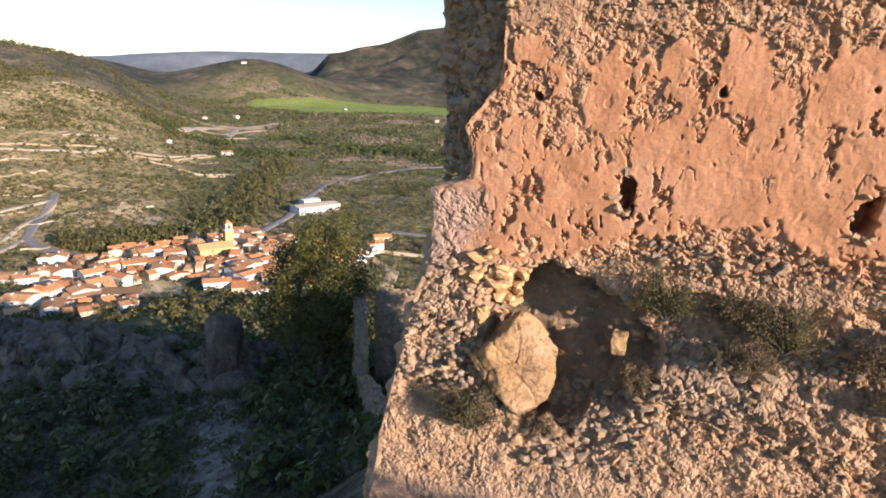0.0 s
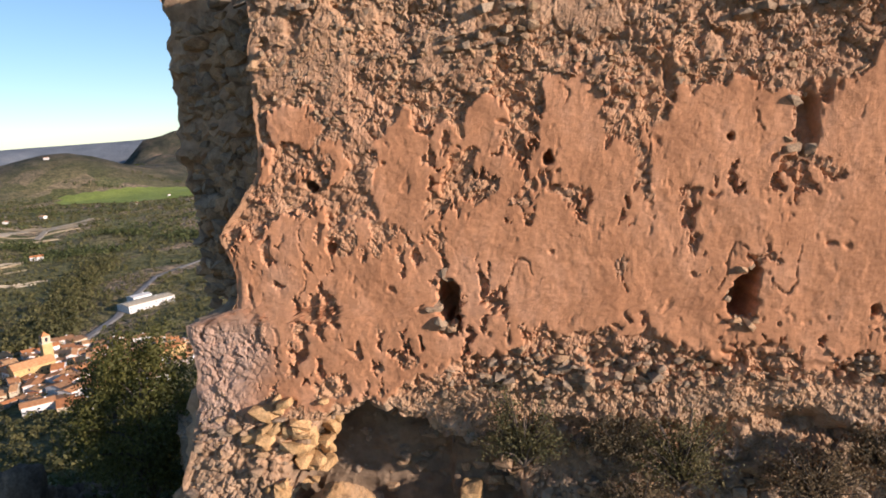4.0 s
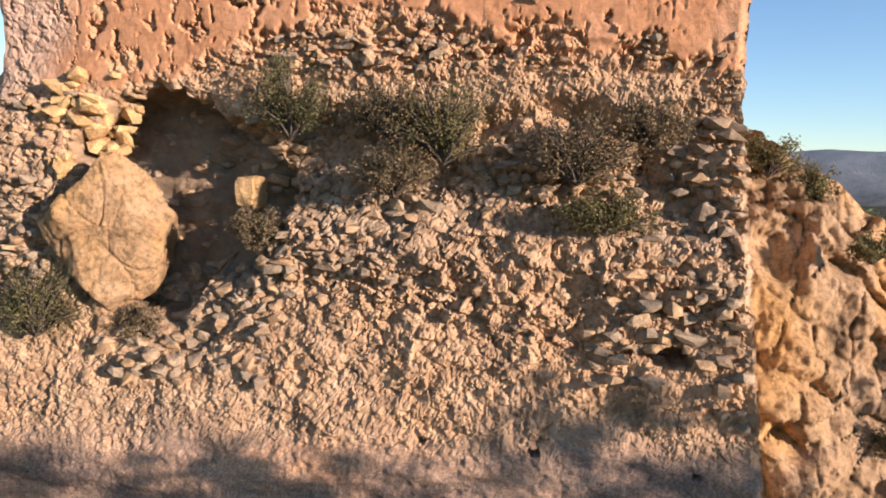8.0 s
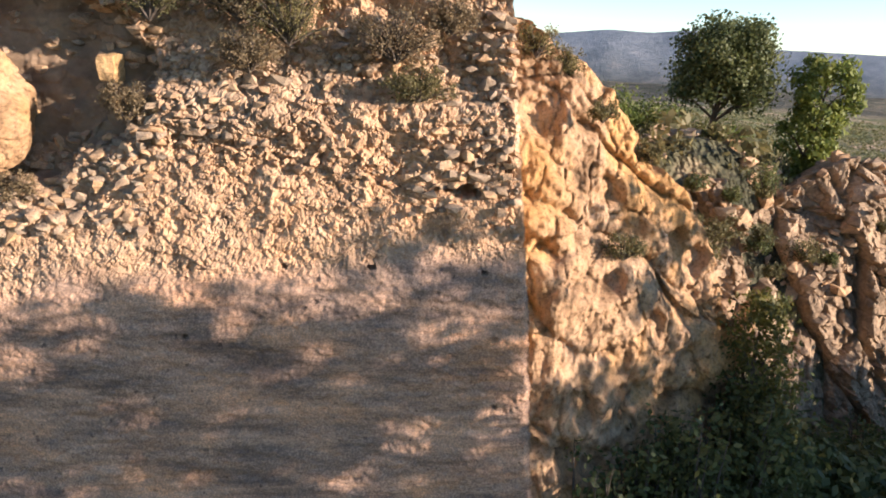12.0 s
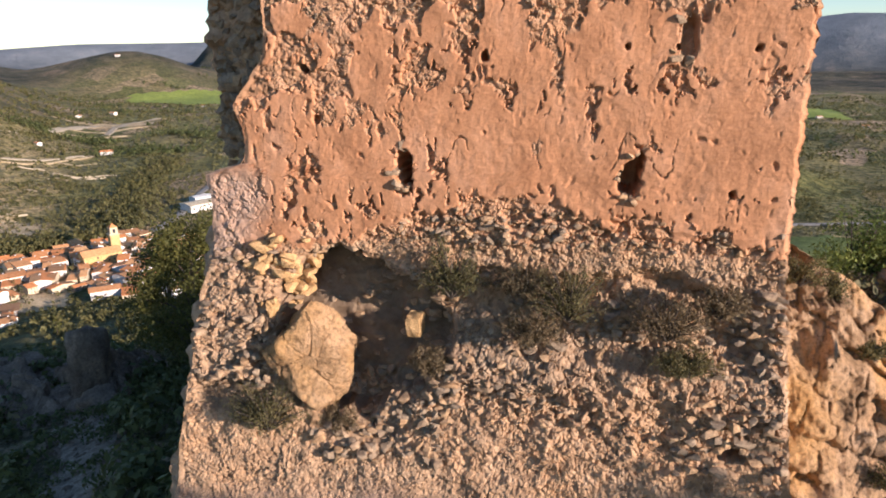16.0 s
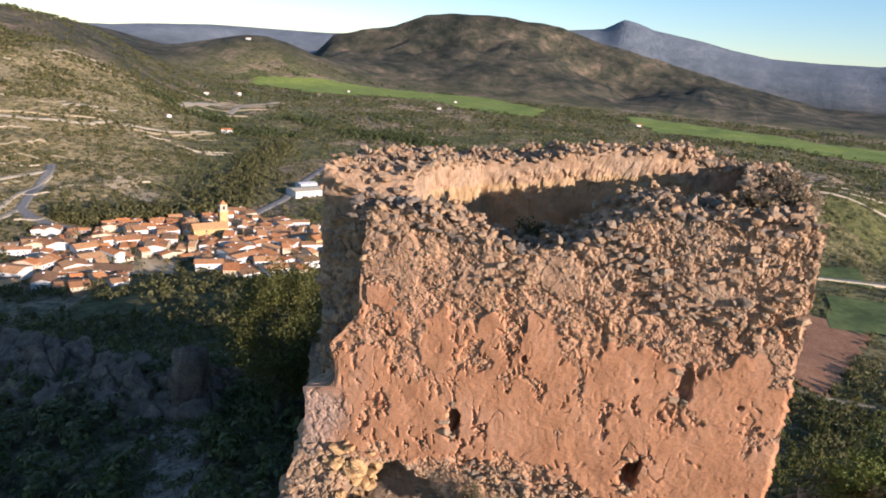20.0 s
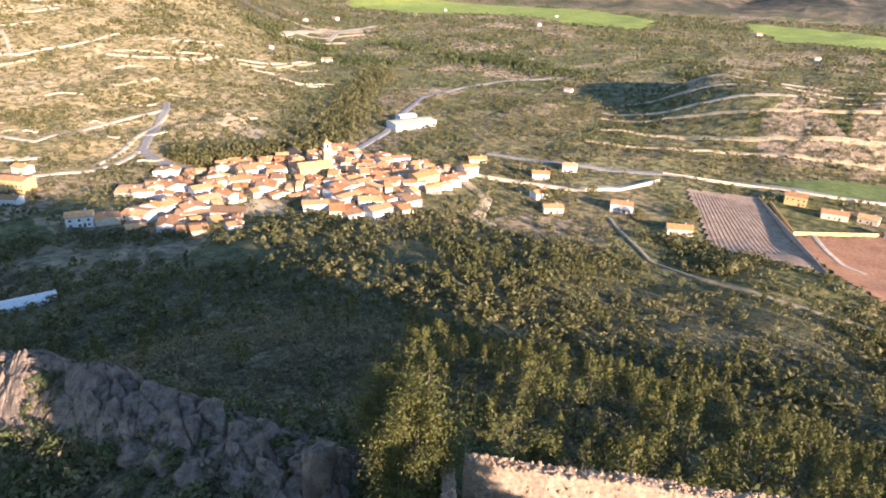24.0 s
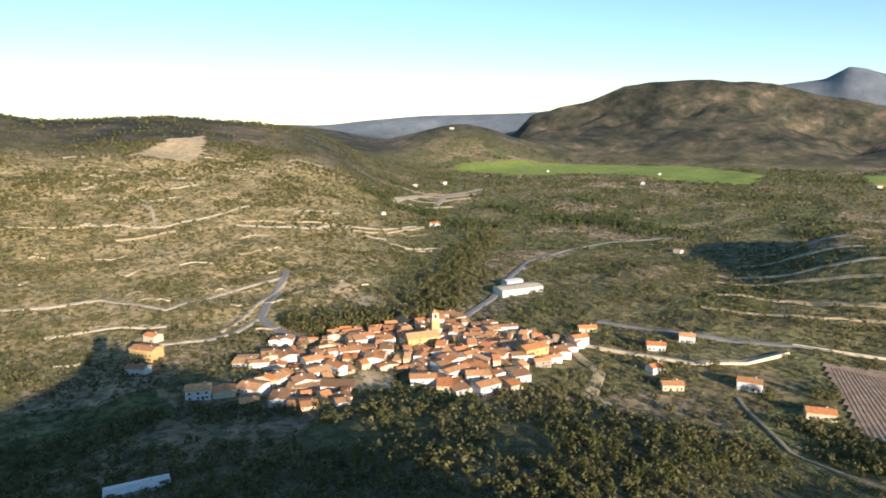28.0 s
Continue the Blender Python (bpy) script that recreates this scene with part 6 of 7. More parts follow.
    r, az = np.sqrt(rng.uniform(430 ** 2, 1450 ** 2, n)), np.radians(rng.uniform(-84, -43, n))
    x, y = r * np.sin(az), r * np.cos(az)
    ok = keep_clear(x, y) & (fbm(x / 70, y / 70, 4, 76) > -0.15 + 0.3 * rng.random(n))
    x, y, r = x[ok], y[ok], r[ok]
    scatter("terrace_scrub", x, y, rng.uniform(0.8, 2.4, len(x)) * np.clip(r / 800, 0.8, 1.5), 0.75, 6, 0.7, MAT_OLIVE, "dark scrub dotting the dry terraces", 49)
    # pine woods in the middle of the valley and on the near slope
    n = 2600
    u, band = rng.random(n), rng.integers(0, 3, n)
    x = np.array([-760, -560, -330])[band] + (u - 0.5) * np.array([330, 420, 420])[band] + rng.normal(0, 10, n)
    y = np.array([880, 1010, 980])[band] + 40 * np.sin(u * 6 + band) + rng.normal(0, 26, n)
    ok = keep_clear(x, y) & (fbm(x / 60, y / 60, 3, 77) > -0.15)
    scatter("valley_pines", x[ok], y[ok], rng.uniform(2.2, 3.6, ok.sum()), 1.7, 8, 0.55, MAT_OAK, "dark pine woods in the middle of the valley", 50)
    # tree belts: the stream bed, lines beyond the village, the mountain woods
    n = 1150
    y = 325 + 475 * rng.random(n) ** 1.7
    x = np.interp(y, [330, 385, 440, 525, 610, 707, 800], [-425, -400, -368, -424, -476, -522, -560]) + rng.normal(0, 14, n) - 6
    ok = keep_clear(x, y)
    scatter("stream_trees", x[ok], y[ok], rng.uniform(2.0, 4.0, ok.sum()), 1.4, 24, 0.32, MAT_OLIVE, "dense dark trees along the stream bed", 36)
    n = 260
    x, y = rng.uniform(-400, -235, n), rng.uniform(215, 430, n)
    ok = inside_poly(x, y, VILLAGE)
    scatter("village_trees", x[ok], y[ok], rng.uniform(1.2, 2.6, ok.sum()), 1.2, 26, 0.3, MAT_OLIVE, "small garden trees between the village houses", 37)
    n = 3200
    band = rng.integers(0, 9, n)
    u = rng.uniform(0, 1, n)
    x = -1500 + u * 2000 + rng.normal(0, 8, n)
    y = 1050 + band * 150 + 90 * np.sin(u * 5 + band) + rng.normal(0, 12, n)
    ok = keep_clear(x, y) & (fbm(u * 9, band * 3.7, 3, 8) > -0.05)
    scatter("hedge_trees", x[ok], y[ok], rng.uniform(2.5, 5, ok.sum()), 1.1, 10, 0.5, MAT_OAK, "dark rows of trees between the far fields", 38)


plant_all()

# ---- roads and fields ----
MAT_ASPHALT = simple("asphalt", (0.19, 0.175, 0.155), (0.33, 0.30, 0.26), 0.5, 0.9, ((8, 0.01),))
MAT_TRACK = simple("dirt_track", (0.36, 0.29, 0.19), (0.55, 0.46, 0.33), 0.2, 0.95, ((3, 0.05),))
MAT_LANE = simple("stony_lane", (0.20, 0.165, 0.10), (0.38, 0.31, 0.20), 0.2, 0.95, ((3, 0.05),))
MAT_MEADOW = simple("green_meadow", (0.09, 0.12, 0.03), (0.17, 0.20, 0.06), 0.02, 0.9, ((1.5, 0.2),))
MAT_CROP = simple("green_crop", (0.20, 0.25, 0.035), (0.33, 0.37, 0.075), 0.015, 0.8, ((1.5, 0.2),))
MAT_PLOUGH = simple("ploughed_earth", (0.29, 0.19, 0.12), (0.50, 0.35, 0.23), 0.12, 0.95, ((1.0, 0.3),))
MAT_RED = simple("red_earth", (0.30, 0.14, 0.07), (0.44, 0.23, 0.12), 0.08, 0.95, ((1.0, 0.2),))
MAT_PALE = simple("pale_earth", (0.36, 0.26, 0.13), (0.62, 0.48, 0.29), 0.09, 0.95, ((1.0, 0.2),))
for nm, pts, mt, lab in (("road", ROAD_MAIN, MAT_ASPHALT, "grey asphalt valley road"), ("road", ROAD_BRIDGE, MAT_ASPHALT, "road leaving the village past the white hall"), ("road", ROAD_WEST, MAT_ASPHALT, "winding grey road west of the village"),
                         ("track", ROAD_LOW, MAT_TRACK, "pale walled lane to the scattered houses"), ("track", TRACK_WEST, MAT_TRACK, "pale dirt track beside the road"), ("track", TRACK_FAR, MAT_TRACK, "pale dirt track on the terraces"), ("track", TRACK_HILL, MAT_LANE, "dirt track at the foot of the slope")):
    ground_patch(nm, 0, 0, pts, mt, 0.9, lab, nm, 14)


def field(name, poly, mat, lift, label, cell=14.0):
    p = np.array(poly, float)
    x0, y0 = p.min(0)
    x1, y1 = p.max(0)
    nx, ny = max(4, int((x1 - x0) / cell)), max(4, int((y1 - y0) / cell))
    x, y = np.meshgrid(np.linspace(x0, x1, nx), np.linspace(y0, y1, ny))
    f = grid_faces(ny, nx)
    cx, cy = x.ravel()[f].mean(1), y.ravel()[f].mean(1)
    f = f[inside_poly(cx, cy, poly)]
    z = on_ground(x, y) + lift
    return tagged(raw(name, np.stack([x, y, z], -1).reshape(-1, 3), f, mat), label, "field", kind="structure")


field("field", GREEN, MAT_CROP, 1.2, "large bright green crop field in the valley", 22)
field("field", GREEN_FAR, MAT_CROP, 1.2, "long green crop field beyond the groves", 20)
field("field", GREEN_NEAR, MAT_MEADOW, 0.7, "green meadow beside the valley road", 5)
field("field", GREEN_SIDE, MAT_MEADOW, 0.7, "dark green meadow below the road", 5)
field("field", PLOUGHED, MAT_PLOUGH, 0.6, "brown ploughed orchard field with rows of stubs", 3)
for pts in ([(-880, 915, 3), (-845, 960, 10), (-812, 1015, 4)], [(-905, 985, 3), (-870, 1050, 7), (-840, 1110, 3)], [(-935, 1070, 4), (-910, 1150, 8), (-890, 1215, 3)], [(-960, 1150, 3), (-935, 1250, 9), (-915, 1300, 4)]):
    ground_patch("bare_terrace", 0, 0, pts, MAT_PALE, 1.1, "pale bare terrace among the far groves", "field", 14)
field("field", BARE[1], MAT_PALE, 1.5, "reddish bare slope on the left hill", 12)
field("field", [(-324, 300), (-303, 311), (-283, 285), (-311, 268)], MAT_PALE, 0.5, "bare trodden earth below the village houses", 3)
ground_patch("track", 0, 0, [(-225, 414, 4), (-196, 393, 4), (-184, 356, 5), (-167, 345, 4), (-146, 322, 2)], MAT_PALE, 0.6, "bare eroded earth track down from the village", "track", 14)
field("field", RED, MAT_RED, 0.6, "reddish bare earth field by the farm", 4)
ground_patch("track", 0, 0, [(3, 447, 2.2), (11, 422, 2.2), (20, 404, 2.2), (32, 397, 2.2)], MAT_TRACK, 0.9, "pale curved path across the riding ground", "track", 14)
field("field", [(-535, 430), (-505, 458), (-470, 452), (-428, 432), (-440, 415), (-480, 425)], MAT_PALE, 0.8, "bare sandy clearing above the stream", 4)
field("field", [(-1040, 1090), (-960, 1190), (-880, 1250), (-850, 1220), (-950, 1120)], MAT_PALE, 0.9, "pale bare terraces in the valley", 12)
for pts in ([(-194, 582, 2.6), (-126, 599, 2.8), (-63, 618, 2.8), (40, 625, 2.6)], [(-205, 640, 2.4), (-139, 650, 2.8), (-66, 642, 2.8), (40, 648, 2.6)], [(-216, 690, 1.6), (-150, 690, 1.8), (-72, 676, 1.8), (30, 680, 1.8)], [(-776, 522, 2.6), (-720, 570, 2.6), (-680, 640, 2.6), (-687, 785, 2.6)], [(-816, 368, 2.4), (-805, 400, 2.4), (-795, 436, 2.4)], [(-930, 290, 2.4), (-900, 330, 2.4), (-875, 362, 2.4)], [(-839, 438, 1.8), (-943, 479, 1.8), (-1014, 486, 1.8)]):
    ground_patch("terrace_wall", 0, 0, pts, MAT_PALE, 1.2, "broad pale terrace bank", "wall", 16)
for pts in ([(-559, 420, 2.2), (-527, 372, 2.2), (-494, 324, 2.2), (-478, 291, 2.2)],
            [(-885, 360, 2.6), (-872, 396, 2.6), (-824, 437, 2.6), (-821, 500, 2.6), (-824, 566, 2.6)],
            [(-996, 481, 2.0), (-886, 456, 2.0), (-833, 431, 2.0)],
            [(-772, 510, 3.0), (-727, 530, 3.0), (-690, 574, 3.0), (-696, 661, 3.0), (-696, 795, 3.0)],
            [(-762, 595, 3.5), (-752, 671, 3.5)],
            [(-875, 907, 9.0), (-931, 1033, 9.0), (-960, 1121, 9.0)],
            [(-843, 1000, 7.0), (-949, 1186, 7.0), (-952, 1298, 7.0)],
            [(-573, 197, 2.2), (-564, 223, 2.2), (-543, 250, 2.2), (-520, 272, 2.2)]):
    ground_patch("terrace_wall", 0, 0, pts, MAT_TRACK, 1.2, "long pale terrace edge in the valley", "wall", 12)
for k in range(3):
    y = 740 + k * 32
    ground_patch("terrace_wall", 0, 0, [(-225 + k * 14, y - 18, 1.6), (-150 + k * 10, y - 36 + k, 1.8), (-60, y - 40 + k, 1.9), (60, y - 30, 1.8), (170, y - 8, 1.6)], MAT_TRACK, 1.0, "pale stone terrace edge on the knoll", "wall", 16)
rng_t = np.random.default_rng(91)
for k in range(84):
    az0, r0 = rng_t.uniform(-78, -42), rng_t.uniform(520, 1350)
    da = rng_t.uniform(0.6, 2.6)
    pts = []
    for q in np.linspace(0, 1, 5):
        a = math.radians(az0 + da * q)
        rr = r0 * (1 + 0.006 * math.sin(q * 5 + k))
        pts.append((rr * math.sin(a), rr * math.cos(a), (0.5 + r0 / 1500) * (0.5 + 0.5 * math.sin(q * 9 + k * 2) ** 2)))
    ground_patch("terrace_bank", 0, 0, pts, MAT_TRACK if k % 3 else MAT_LANE, 1.3, "pale dry terrace bank on the hillside", "wall", 6)

# ---- houses ----
def tiles_material(name, dark, light):
    m, nt, b = material(name, 0.85)
    col = ramp(nt, noise_node(nt, 0.6, 6, 0.7), [(0.3, dark), (0.7, light)])
    o = nt.nodes.new("ShaderNodeObjectInfo").outputs["Random"]
    col = mix(nt, col, ramp(nt, o, [(0.0, (0.55, 0.6, 0.66)), (0.25, (0.8, 0.8, 0.8)), (0.5, (1.05, 0.8, 0.62)), (0.75, (1.05, 1.0, 0.95)), (1.0, (1.2, 1.3, 1.3))]), 1.0, "MULTIPLY")
    nt.links.new(col, b.inputs["Base Color"])
    return m


MAT_TILE = tiles_material("roof_tiles", (0.44, 0.195, 0.08), (0.72, 0.385, 0.17))
MAT_WHITE = simple("white_wall", (0.62, 0.58, 0.52), (0.84, 0.80, 0.74), 0.5, 0.85, ((4, 0.01),))
MAT_CREAM = simple("cream_wall", (0.52, 0.42, 0.27), (0.72, 0.60, 0.42), 0.5, 0.85, ((4, 0.01),))
MAT_OCHRE = simple("ochre_wall", (0.48, 0.31, 0.12), (0.66, 0.46, 0.20), 0.5, 0.85, ((4, 0.01),))
MAT_STONEH = simple("stone_house_wall", (0.26, 0.2, 0.15), (0.46, 0.37, 0.28), 0.9, 0.9, ((6, 0.03),))
MAT_PANE = simple("dark_pane", (0.03, 0.03, 0.035), (0.07, 0.07, 0.08), 1.0, 0.25, ())
MAT_DOOR = simple("wooden_door", (0.10, 0.06, 0.035), (0.2, 0.12, 0.07), 2.0, 0.7, ())


def house(name, w, d, h, rise, wall, roof, label, category="house", group="", seed=0, sill=True):
    """A gabled house round its own base point, ridge along x."""
    rng = random.Random(seed)
    ob = thing(name, label, category, group)
    bm = bmesh.new()
    x, y = w / 2, d / 2
    lo = -3.0
    pts = [(-x, -y, lo), (x, -y, lo), (x, y, lo), (-x, y, lo), (-x, -y, h), (x, -y, h), (x, y, h), (-x, y, h), (-x, 0, h + rise), (x, 0, h + rise)]
    v = [bm.verts.new(p) for p in pts]
    for f in ((0, 1, 5, 4), (2, 3, 7, 6), (1, 2, 6, 9, 5), (3, 0, 4, 8, 7), (4, 5, 9, 8), (6, 7, 8, 9), (3, 2, 1, 0)):
        bm.faces.new([v[i] for i in f])
    part("wall_shell", bm, wall, ob)
    for sgn in (-1, 1):
        bm = bmesh.new()
        e, t = 0.45, 0.22
        yy, zz = sgn * (y + e), h - rise * e / y
        a = [(-x - e, yy, zz + 0.04), (x + e, yy, zz + 0.04), (x + e, 0, h + rise + 0.04), (-x - e, 0, h + rise + 0.04)]
        lowv = [bm.verts.new(p) for p in a]
        upv = [bm.verts.new((p[0], p[1], p[2] + t)) for p in a]
        bm.faces.new(lowv), bm.faces.new(upv[::-1])
        for i in range(4):
            bm.faces.new((lowv[i], upv[i], upv[(i + 1) % 4], lowv[(i + 1) % 4]))
        bmesh.ops.recalc_face_normals(bm, faces=bm.faces)
        part("roof", bm, roof, ob)
    if h > 3:
        n = max(2, int(w / 3.2))
        for fl in range(int(h // 2.8)):
            for i in range(n):
                for sgn in (-1, 1):
                    if rng.random() < 0.35:
                        continue
                    cx, cz = -x + (i + 0.5) * w / n, 1.4 + fl * 2.9
                    bm = bmesh.new()
                    yo = sgn * (y + 0.03)
                    block(bm, cx - 0.5, min(yo, yo - sgn * 0.2), cz - 0.7, cx + 0.5, max(yo, yo - sgn * 0.2), cz + 0.6)
                    part("window", bm, MAT_PANE, ob)
        bm = bmesh.new()
        block(bm, -0.6 + w * 0.18, -y - 0.05, 0, 0.6 + w * 0.18, -y + 0.2, 2.2)
        part("door", bm, MAT_DOOR, ob)
        bm = bmesh.new()
        block(bm, x * 0.4, 0.2, h, x * 0.4 + 0.8, 1.0, h + rise + 0.9)
        part("chimney", bm, wall, ob)
    return ob


SIZES = ((11, 8.5), (13, 9), (9.5, 8), (12, 8), (15, 9), (10, 9), (10.5, 8.5))
# rows of joined houses: both ends, how many, how deep
STREETS = ((-358, 194, -340, 218, 2, 11), (-340, 222, -347, 266, 4, 11), (-337, 254, -325, 293, 3, 13), (-317, 246, -302, 261, 1, 9), (-394, 272, -378, 299, 3, 10),
           (-419, 297, -381, 332, 5, 9), (-364, 293, -347, 322, 3, 10), (-369, 324, -341, 364, 5, 10), (-381, 333, -358, 364, 4, 9), (-340, 320, -318, 342, 3, 10), (-328, 310, -301, 330, 3, 12))
STREETS += ((-357, 364, -330, 394, 4, 11), (-304, 333, -280, 345, 2, 15), (-271, 292, -250, 308, 2, 15), (-262, 312, -253, 362, 3, 15), (-319, 391, -280, 412, 4, 11),
            (-287, 369, -259, 390, 3, 12), (-284, 417, -241, 430, 5, 10), (-301, 352, -272, 368, 3, 11), (-277, 318, -268, 352, 3, 11), (-300, 398, -262, 412, 4, 9), (-258, 396, -238, 404, 2, 10))


def village():
    rng = random.Random(12)
    kinds = []
    for k, (w, d, h, r, wl, lab) in enumerate(((11, 8.5, 6.2, 1.7, MAT_WHITE, "white village house with an orange tiled gable roof"), (13, 9, 5.6, 1.8, MAT_CREAM, "cream village house with a weathered tiled roof"),
                                               (9.5, 8, 7.0, 1.5, MAT_WHITE, "narrow white village house under orange roof tiles"), (12, 8, 4.6, 1.6, MAT_WHITE, "low white house with a brown tiled roof"),
                                               (15, 9, 6.0, 1.9, MAT_CREAM, "long cream house with a broad tiled roof"), (10, 9, 6.6, 1.7, MAT_STONEH, "stone village house with faded roof tiles"), (10.5, 8.5, 7.6, 1.6, MAT_WHITE, "tall whitewashed house with a tiled roof"))):
        ob = house("house", w, d, h, r, wl, MAT_TILE, lab, group="houses of the village", seed=k)
        kinds.append(ob)
    used, spots = [False] * len(kinds), []
    for x0, y0, x1, y1, n, deep in STREETS:
        ln, a = math.hypot(x1 - x0, y1 - y0), math.atan2(y1 - y0, x1 - x0)
        u = 0.0
        cuts = [rng.uniform(0.7, 1.4) for _ in range(n + (n > 2))]
        for c in cuts:
            wide = ln * c / sum(cuts)
            q = (u + wide / 2) / ln
            u += wide
            x, y = x0 + (x1 - x0) * q, y0 + (y1 - y0) * q
            far = math.hypot(x, y)
            x, y = x * (1 + deep / 2 / far) + rng.uniform(-2.2, 2.2), y * (1 + deep / 2 / far) + rng.uniform(-2.2, 2.2)
            spots.append((x, y))
            k = rng.randrange(len(kinds))
            w0, d0 = SIZES[k]
            wide, dep = wide * rng.uniform(0.8, 1.0), deep * rng.uniform(0.8, 1.2)
            cross = rng.random() < 0.3
            m = Matrix.Translation((x, y, float(on_ground(x, y)))) @ Matrix.Rotation(a + rng.uniform(-0.16, 0.16) + (math.pi / 2 if cross else 0), 4, "Z")
            if cross:
                wide, dep = dep, wide
            m = m @ Matrix.Diagonal((wide / w0, dep / d0, rng.uniform(0.62, 1.05), 1))
            if used[k]:
                copy_thing(kinds[k], m)
            else:
                kinds[k].matrix_basis = m
                used[k] = True
    for _ in range(900):
        x, y = rng.uniform(-400, -225), rng.uniform(215, 440)
        clear = min(math.hypot(x - p, y - q) for p, q in spots)
        if clear < 9.5 or not inside_poly(np.array([x]), np.array([y]), VILLAGE)[0] or math.hypot(x + 318, y - 364) < 15 or (-327 < x < -280 and 262 < y < 312) or (x < -330 and y < 260):
            continue
        spots.append((x, y))
        k = rng.randrange(len(kinds))
        m = Matrix.Translation((x, y, float(on_ground(x, y)))) @ Matrix.Rotation(0.95 + rng.uniform(-0.3, 0.3) + rng.choice((0, 0, math.pi / 2)), 4, "Z")
        copy_thing(kinds[k], m @ Matrix.Diagonal((rng.uniform(0.7, 1.1), rng.uniform(0.85, 1.3), rng.uniform(0.6, 1.0), 1)))
    for k, ob in enumerate(kinds):
        if not used[k]:
            ob.matrix_basis = Matrix.Translation((-310 + 9 * k, 350, float(on_ground(-310 + 9 * k, 350))))


def placed(ob, x, y, turn=0.0, lift=0.0):
    ob.matrix_basis = Matrix.Translation((x, y, float(on_ground(x, y)) + lift)) @ Matrix.Rotation(radians(turn), 4, "Z")
    return ob


def church():
    ob = house("church", 24, 12, 8.5, 3.0, MAT_OCHRE, MAT_TILE, "ochre village church with a square bell tower", "church", seed=33)
    bm = bmesh.new()
    block(bm, 9, 4, -3, 15, 10, 18)
    part("bell_tower", bm, MAT_OCHRE, ob, "tall square ochre tower")
    bm = bmesh.new()
    block(bm, 8.6, 3.6, 18, 15.4, 10.4, 18.6)
    block(bm, 9.5, 4.5, 18.6, 14.5, 9.5, 23)
    part("belfry", bm, MAT_CREAM, ob)
    bm = bmesh.new()
    bmesh.ops.create_cone(bm, cap_ends=True, segments=4, radius1=3.7, radius2=0.1, depth=2.8, matrix=Matrix.Translation((12, 7, 24.4)) @ Matrix.Rotation(radians(45), 4, "Z"))
    part("spire", bm, MAT_TILE, ob)
    for sx, sy in ((12, 4.45), (12, 9.55), (9.45, 7), (14.55, 7)):
        bm = bmesh.new()
        w = 0.8
        block(bm, sx - (w if sy != 7 else 0.08), sy - (0.08 if sy != 7 else w), 19.4, sx + (w if sy != 7 else 0.08), sy + (0.08 if sy != 7 else w), 22)
        part("belfry_opening", bm, MAT_PANE, ob)
    return ob


village()
placed(church(), -322, 360, 57)
placed(house("town_house", 19, 12, 9.5, 2.0, MAT_OCHRE, MAT_TILE, "tall ochre town house at the end of the village", "house", seed=46), -240, 380, 70)
placed(house("hall", 44, 20, 6, 1.2, MAT_WHITE, MAT_CREAM, "long white hall beside the road", "building", seed=41), -355, 540, 62)
placed(house("annex", 18, 12, 7, 1.0, MAT_WHITE, MAT_WHITE, "white annex beside the long hall", "building", seed=42), -372, 556, 62)
placed(house("yellow_house", 20, 12, 8, 1.4, MAT_OCHRE, MAT_TILE, "large yellow house at the village edge", "house", seed=43), -465, 224, 20)
placed(house("shed", 24, 8, 3.6, 0.8, MAT_WHITE, MAT_WHITE, "long white farm shed on the dark slope", "shed", seed=44), -262, 116, 65)
for k, (x, y, w, d, h, a, wl, lab) in enumerate(((-111, 424, 14, 9, 5.5, 10, MAT_WHITE, "white country house with a brown roof"), (-185, 460, 13, 9, 4, 25, MAT_WHITE, "low white house among trees"), (-173, 490, 11, 9, 5, 15, MAT_WHITE, "white house above the lane"),
                                                  (-168, 417, 10, 8, 4.5, 60, MAT_WHITE, "small white house with a red roof"), (-149, 396, 13, 8, 3.6, 35, MAT_CREAM, "low cream house with a pale roof"), (-69, 405, 15, 10, 4, 20, MAT_CREAM, "cream farmhouse beside the ploughed field"),
                                                  (-13, 510, 14, 11, 6.5, 0, MAT_OCHRE, "yellow farmhouse with a hipped roof"), (12, 492, 16, 9, 4, 5, MAT_CREAM, "low farm building in the yard"), (32, 496, 12, 9, 3.6, -10, MAT_CREAM, "small cream farm outbuilding in the yard"), (52, 468, 22, 8, 3.8, -20, MAT_WHITE, "white stable beside the riding ground"),
                                                  (-440, 205, 14, 9, 5, 30, MAT_WHITE, "white house below the yellow one"), (-495, 245, 12, 9, 5, 10, MAT_CREAM, "cream house at the village edge"), (-232, 432, 12, 8, 7, 60, MAT_WHITE, "white end house of the village"), (-245, 470, 14, 7, 3.5, 40, MAT_CREAM, "low cream store by the road"))):
    placed(house("country_house", w, d, h, 1.6, wl, MAT_TILE, lab, group="scattered country houses", seed=60 + k), x, y, a)
rng_h = random.Random(8)
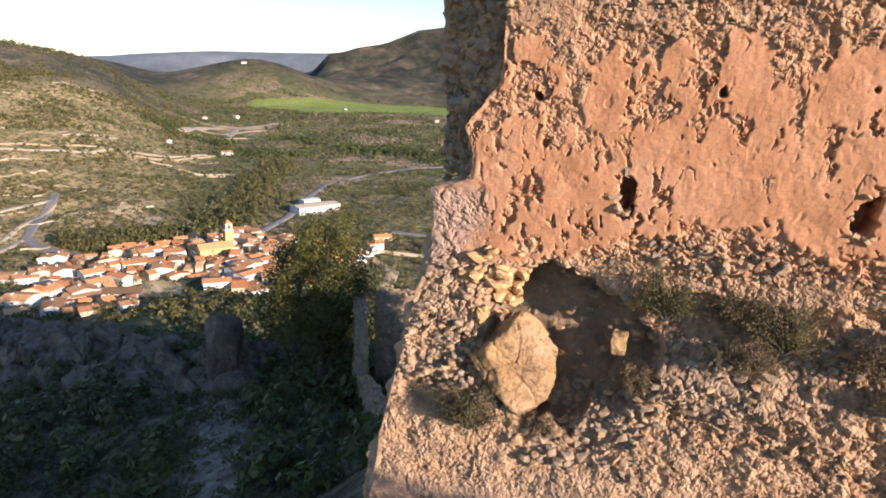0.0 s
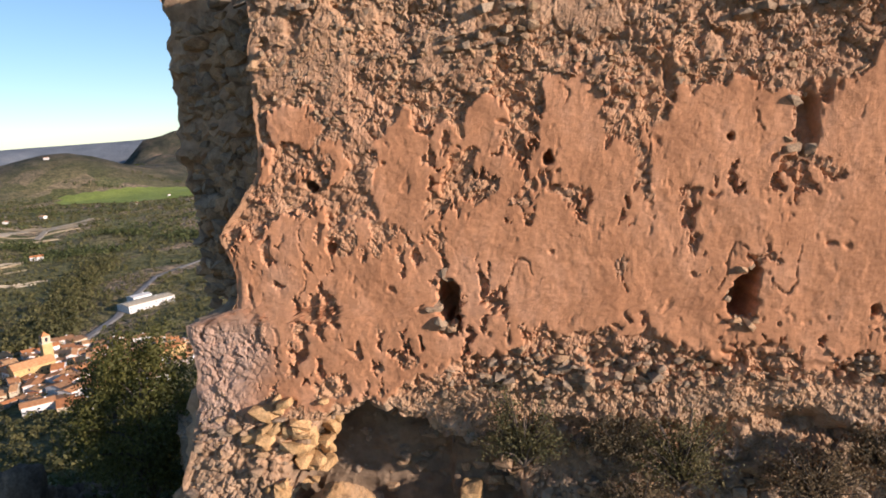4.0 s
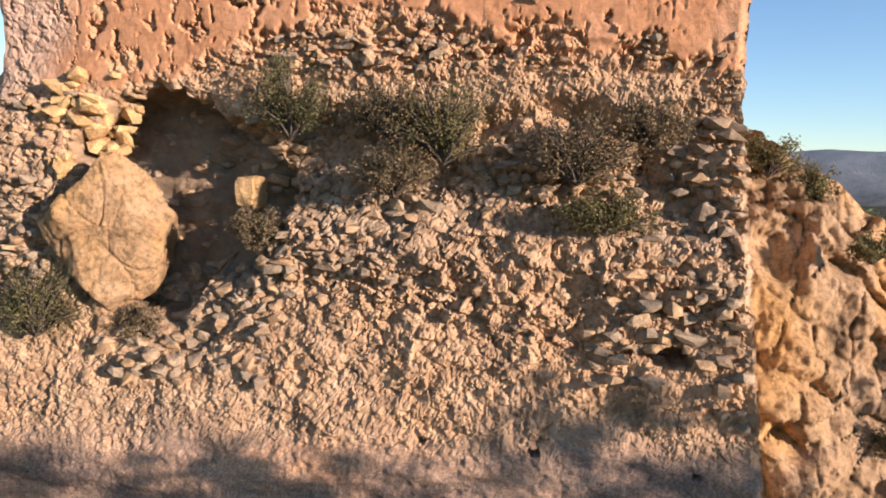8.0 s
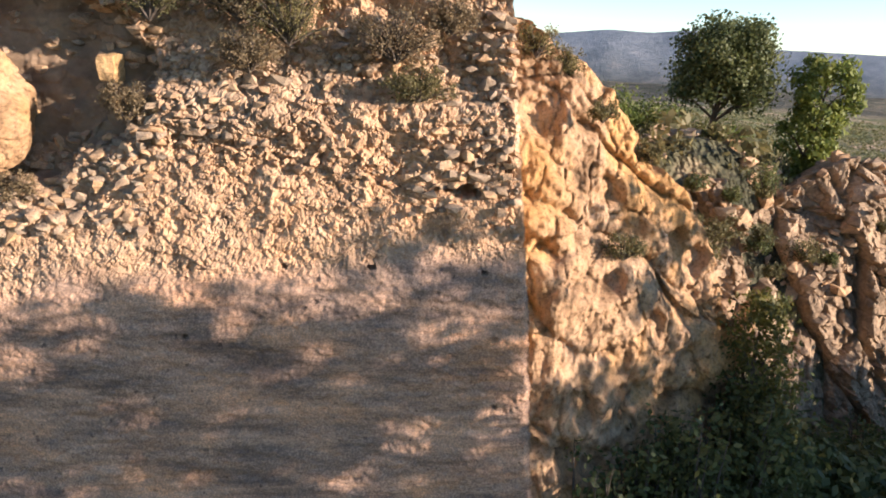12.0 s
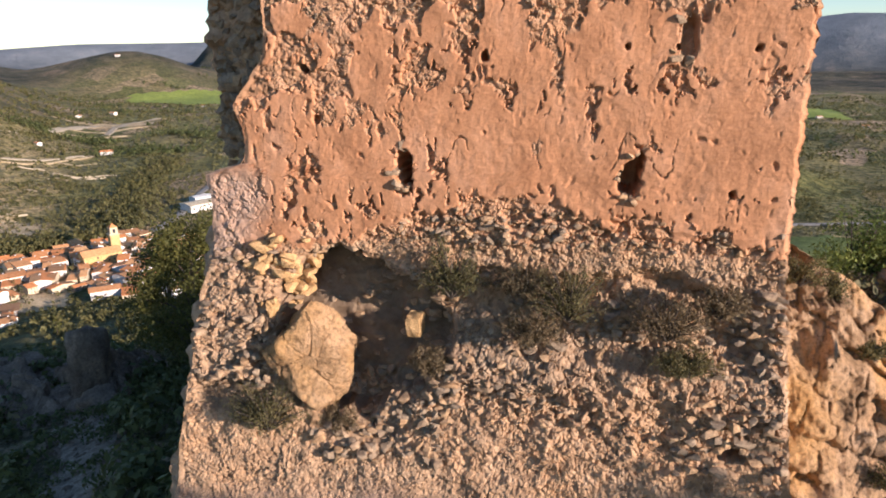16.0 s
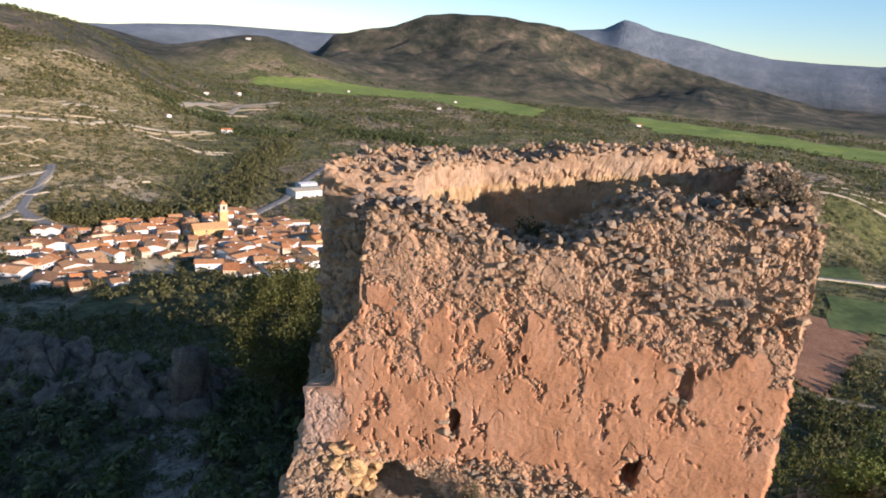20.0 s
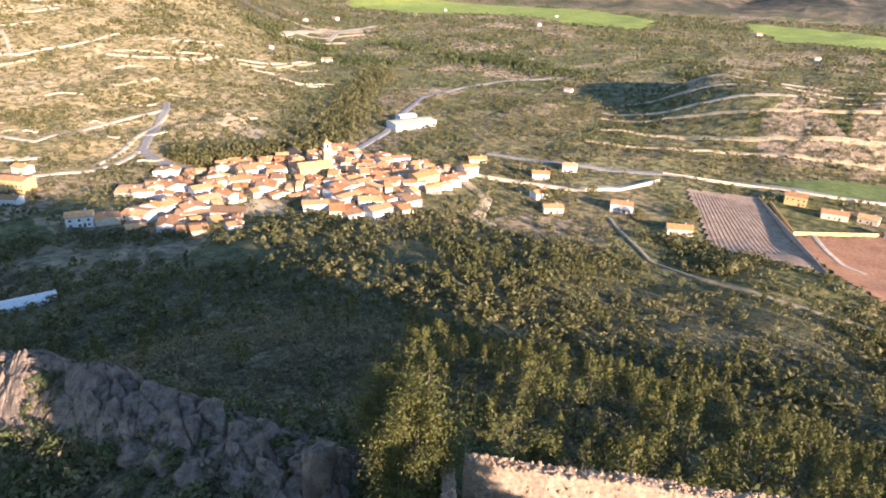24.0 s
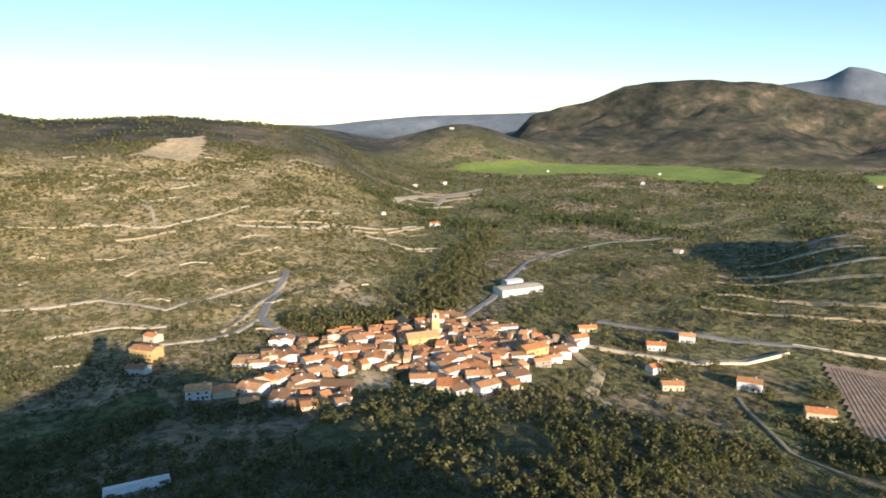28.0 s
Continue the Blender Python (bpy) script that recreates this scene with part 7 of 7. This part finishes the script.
farm = house("farmstead", 16, 10, 5, 1.7, MAT_WHITE, MAT_TILE, "far white farmstead among the valley groves", group="far farmsteads", seed=80)
placed(farm, -1640, 2060, 20)
for k in range(14):
    a, r = math.radians(rng_h.uniform(-46, 22)), rng_h.uniform(700, 2200)
    x, y = r * math.sin(a), r * math.cos(a)
    s = rng_h.uniform(0.45, 0.85) * (0.8 + r / 2600)
    copy_thing(farm, Matrix.Translation((x, y, float(on_ground(x, y)))) @ Matrix.Rotation(rng_h.uniform(0, 3), 4, "Z") @ Matrix.Diagonal((s, s, s, 1)))


def yard_wall(name, pts, h, t, mat, label):
    ob = thing(name, label, "wall")
    for (x0, y0), (x1, y1) in zip(pts, pts[1:]):
        ln, a = math.hypot(x1 - x0, y1 - y0), math.atan2(y1 - y0, x1 - x0)
        bm = bmesh.new()
        block(bm, 0, -t / 2, -2, ln, t / 2, h)
        w = part("wall_length", bm, mat, ob)
        z0, z1 = float(on_ground(x0, y0)), float(on_ground(x1, y1))
        w.matrix_basis = Matrix.Translation((x0, y0, z0)) @ Matrix.Rotation(a, 4, "Z") @ Matrix.Rotation(-math.atan2(z1 - z0, ln), 4, "Y")
    return ob


yard_wall("yard_wall", [(-28, 498), (-8, 442), (46, 474)], 2.6, 0.5, MAT_OCHRE, "yellow wall round the farmyard")
yard_wall("lane_wall", [(-229, 433), (-182, 439), (-152, 444), (-124, 466), (-106, 502)], 2.0, 0.5, MAT_CREAM, "pale wall along the lane")
yard_wall("road_wall", [(-108, 520), (-52, 531), (33, 541), (150, 570)], 1.8, 0.5, MAT_CREAM, "pale wall along the valley road")
yard_wall("field_wall", [(-37, 507), (14, 374)], 1.6, 0.6, MAT_STONEH, "dark boundary wall beside the ploughed field")
for k in range(18):
    x0, y0 = -78 + k * 2.4, 492 - k * 0.3
    pts = [(x0 + q * (36 + k * 0.3), y0 - q * (106 - k * 1.2), 0.55) for q in (0, 0.5, 1)]
    ground_patch("furrow", 0, 0, pts, MAT_PLOUGH, 0.8, "raised furrow row of the ploughed field", "furrow", 12, kind="")
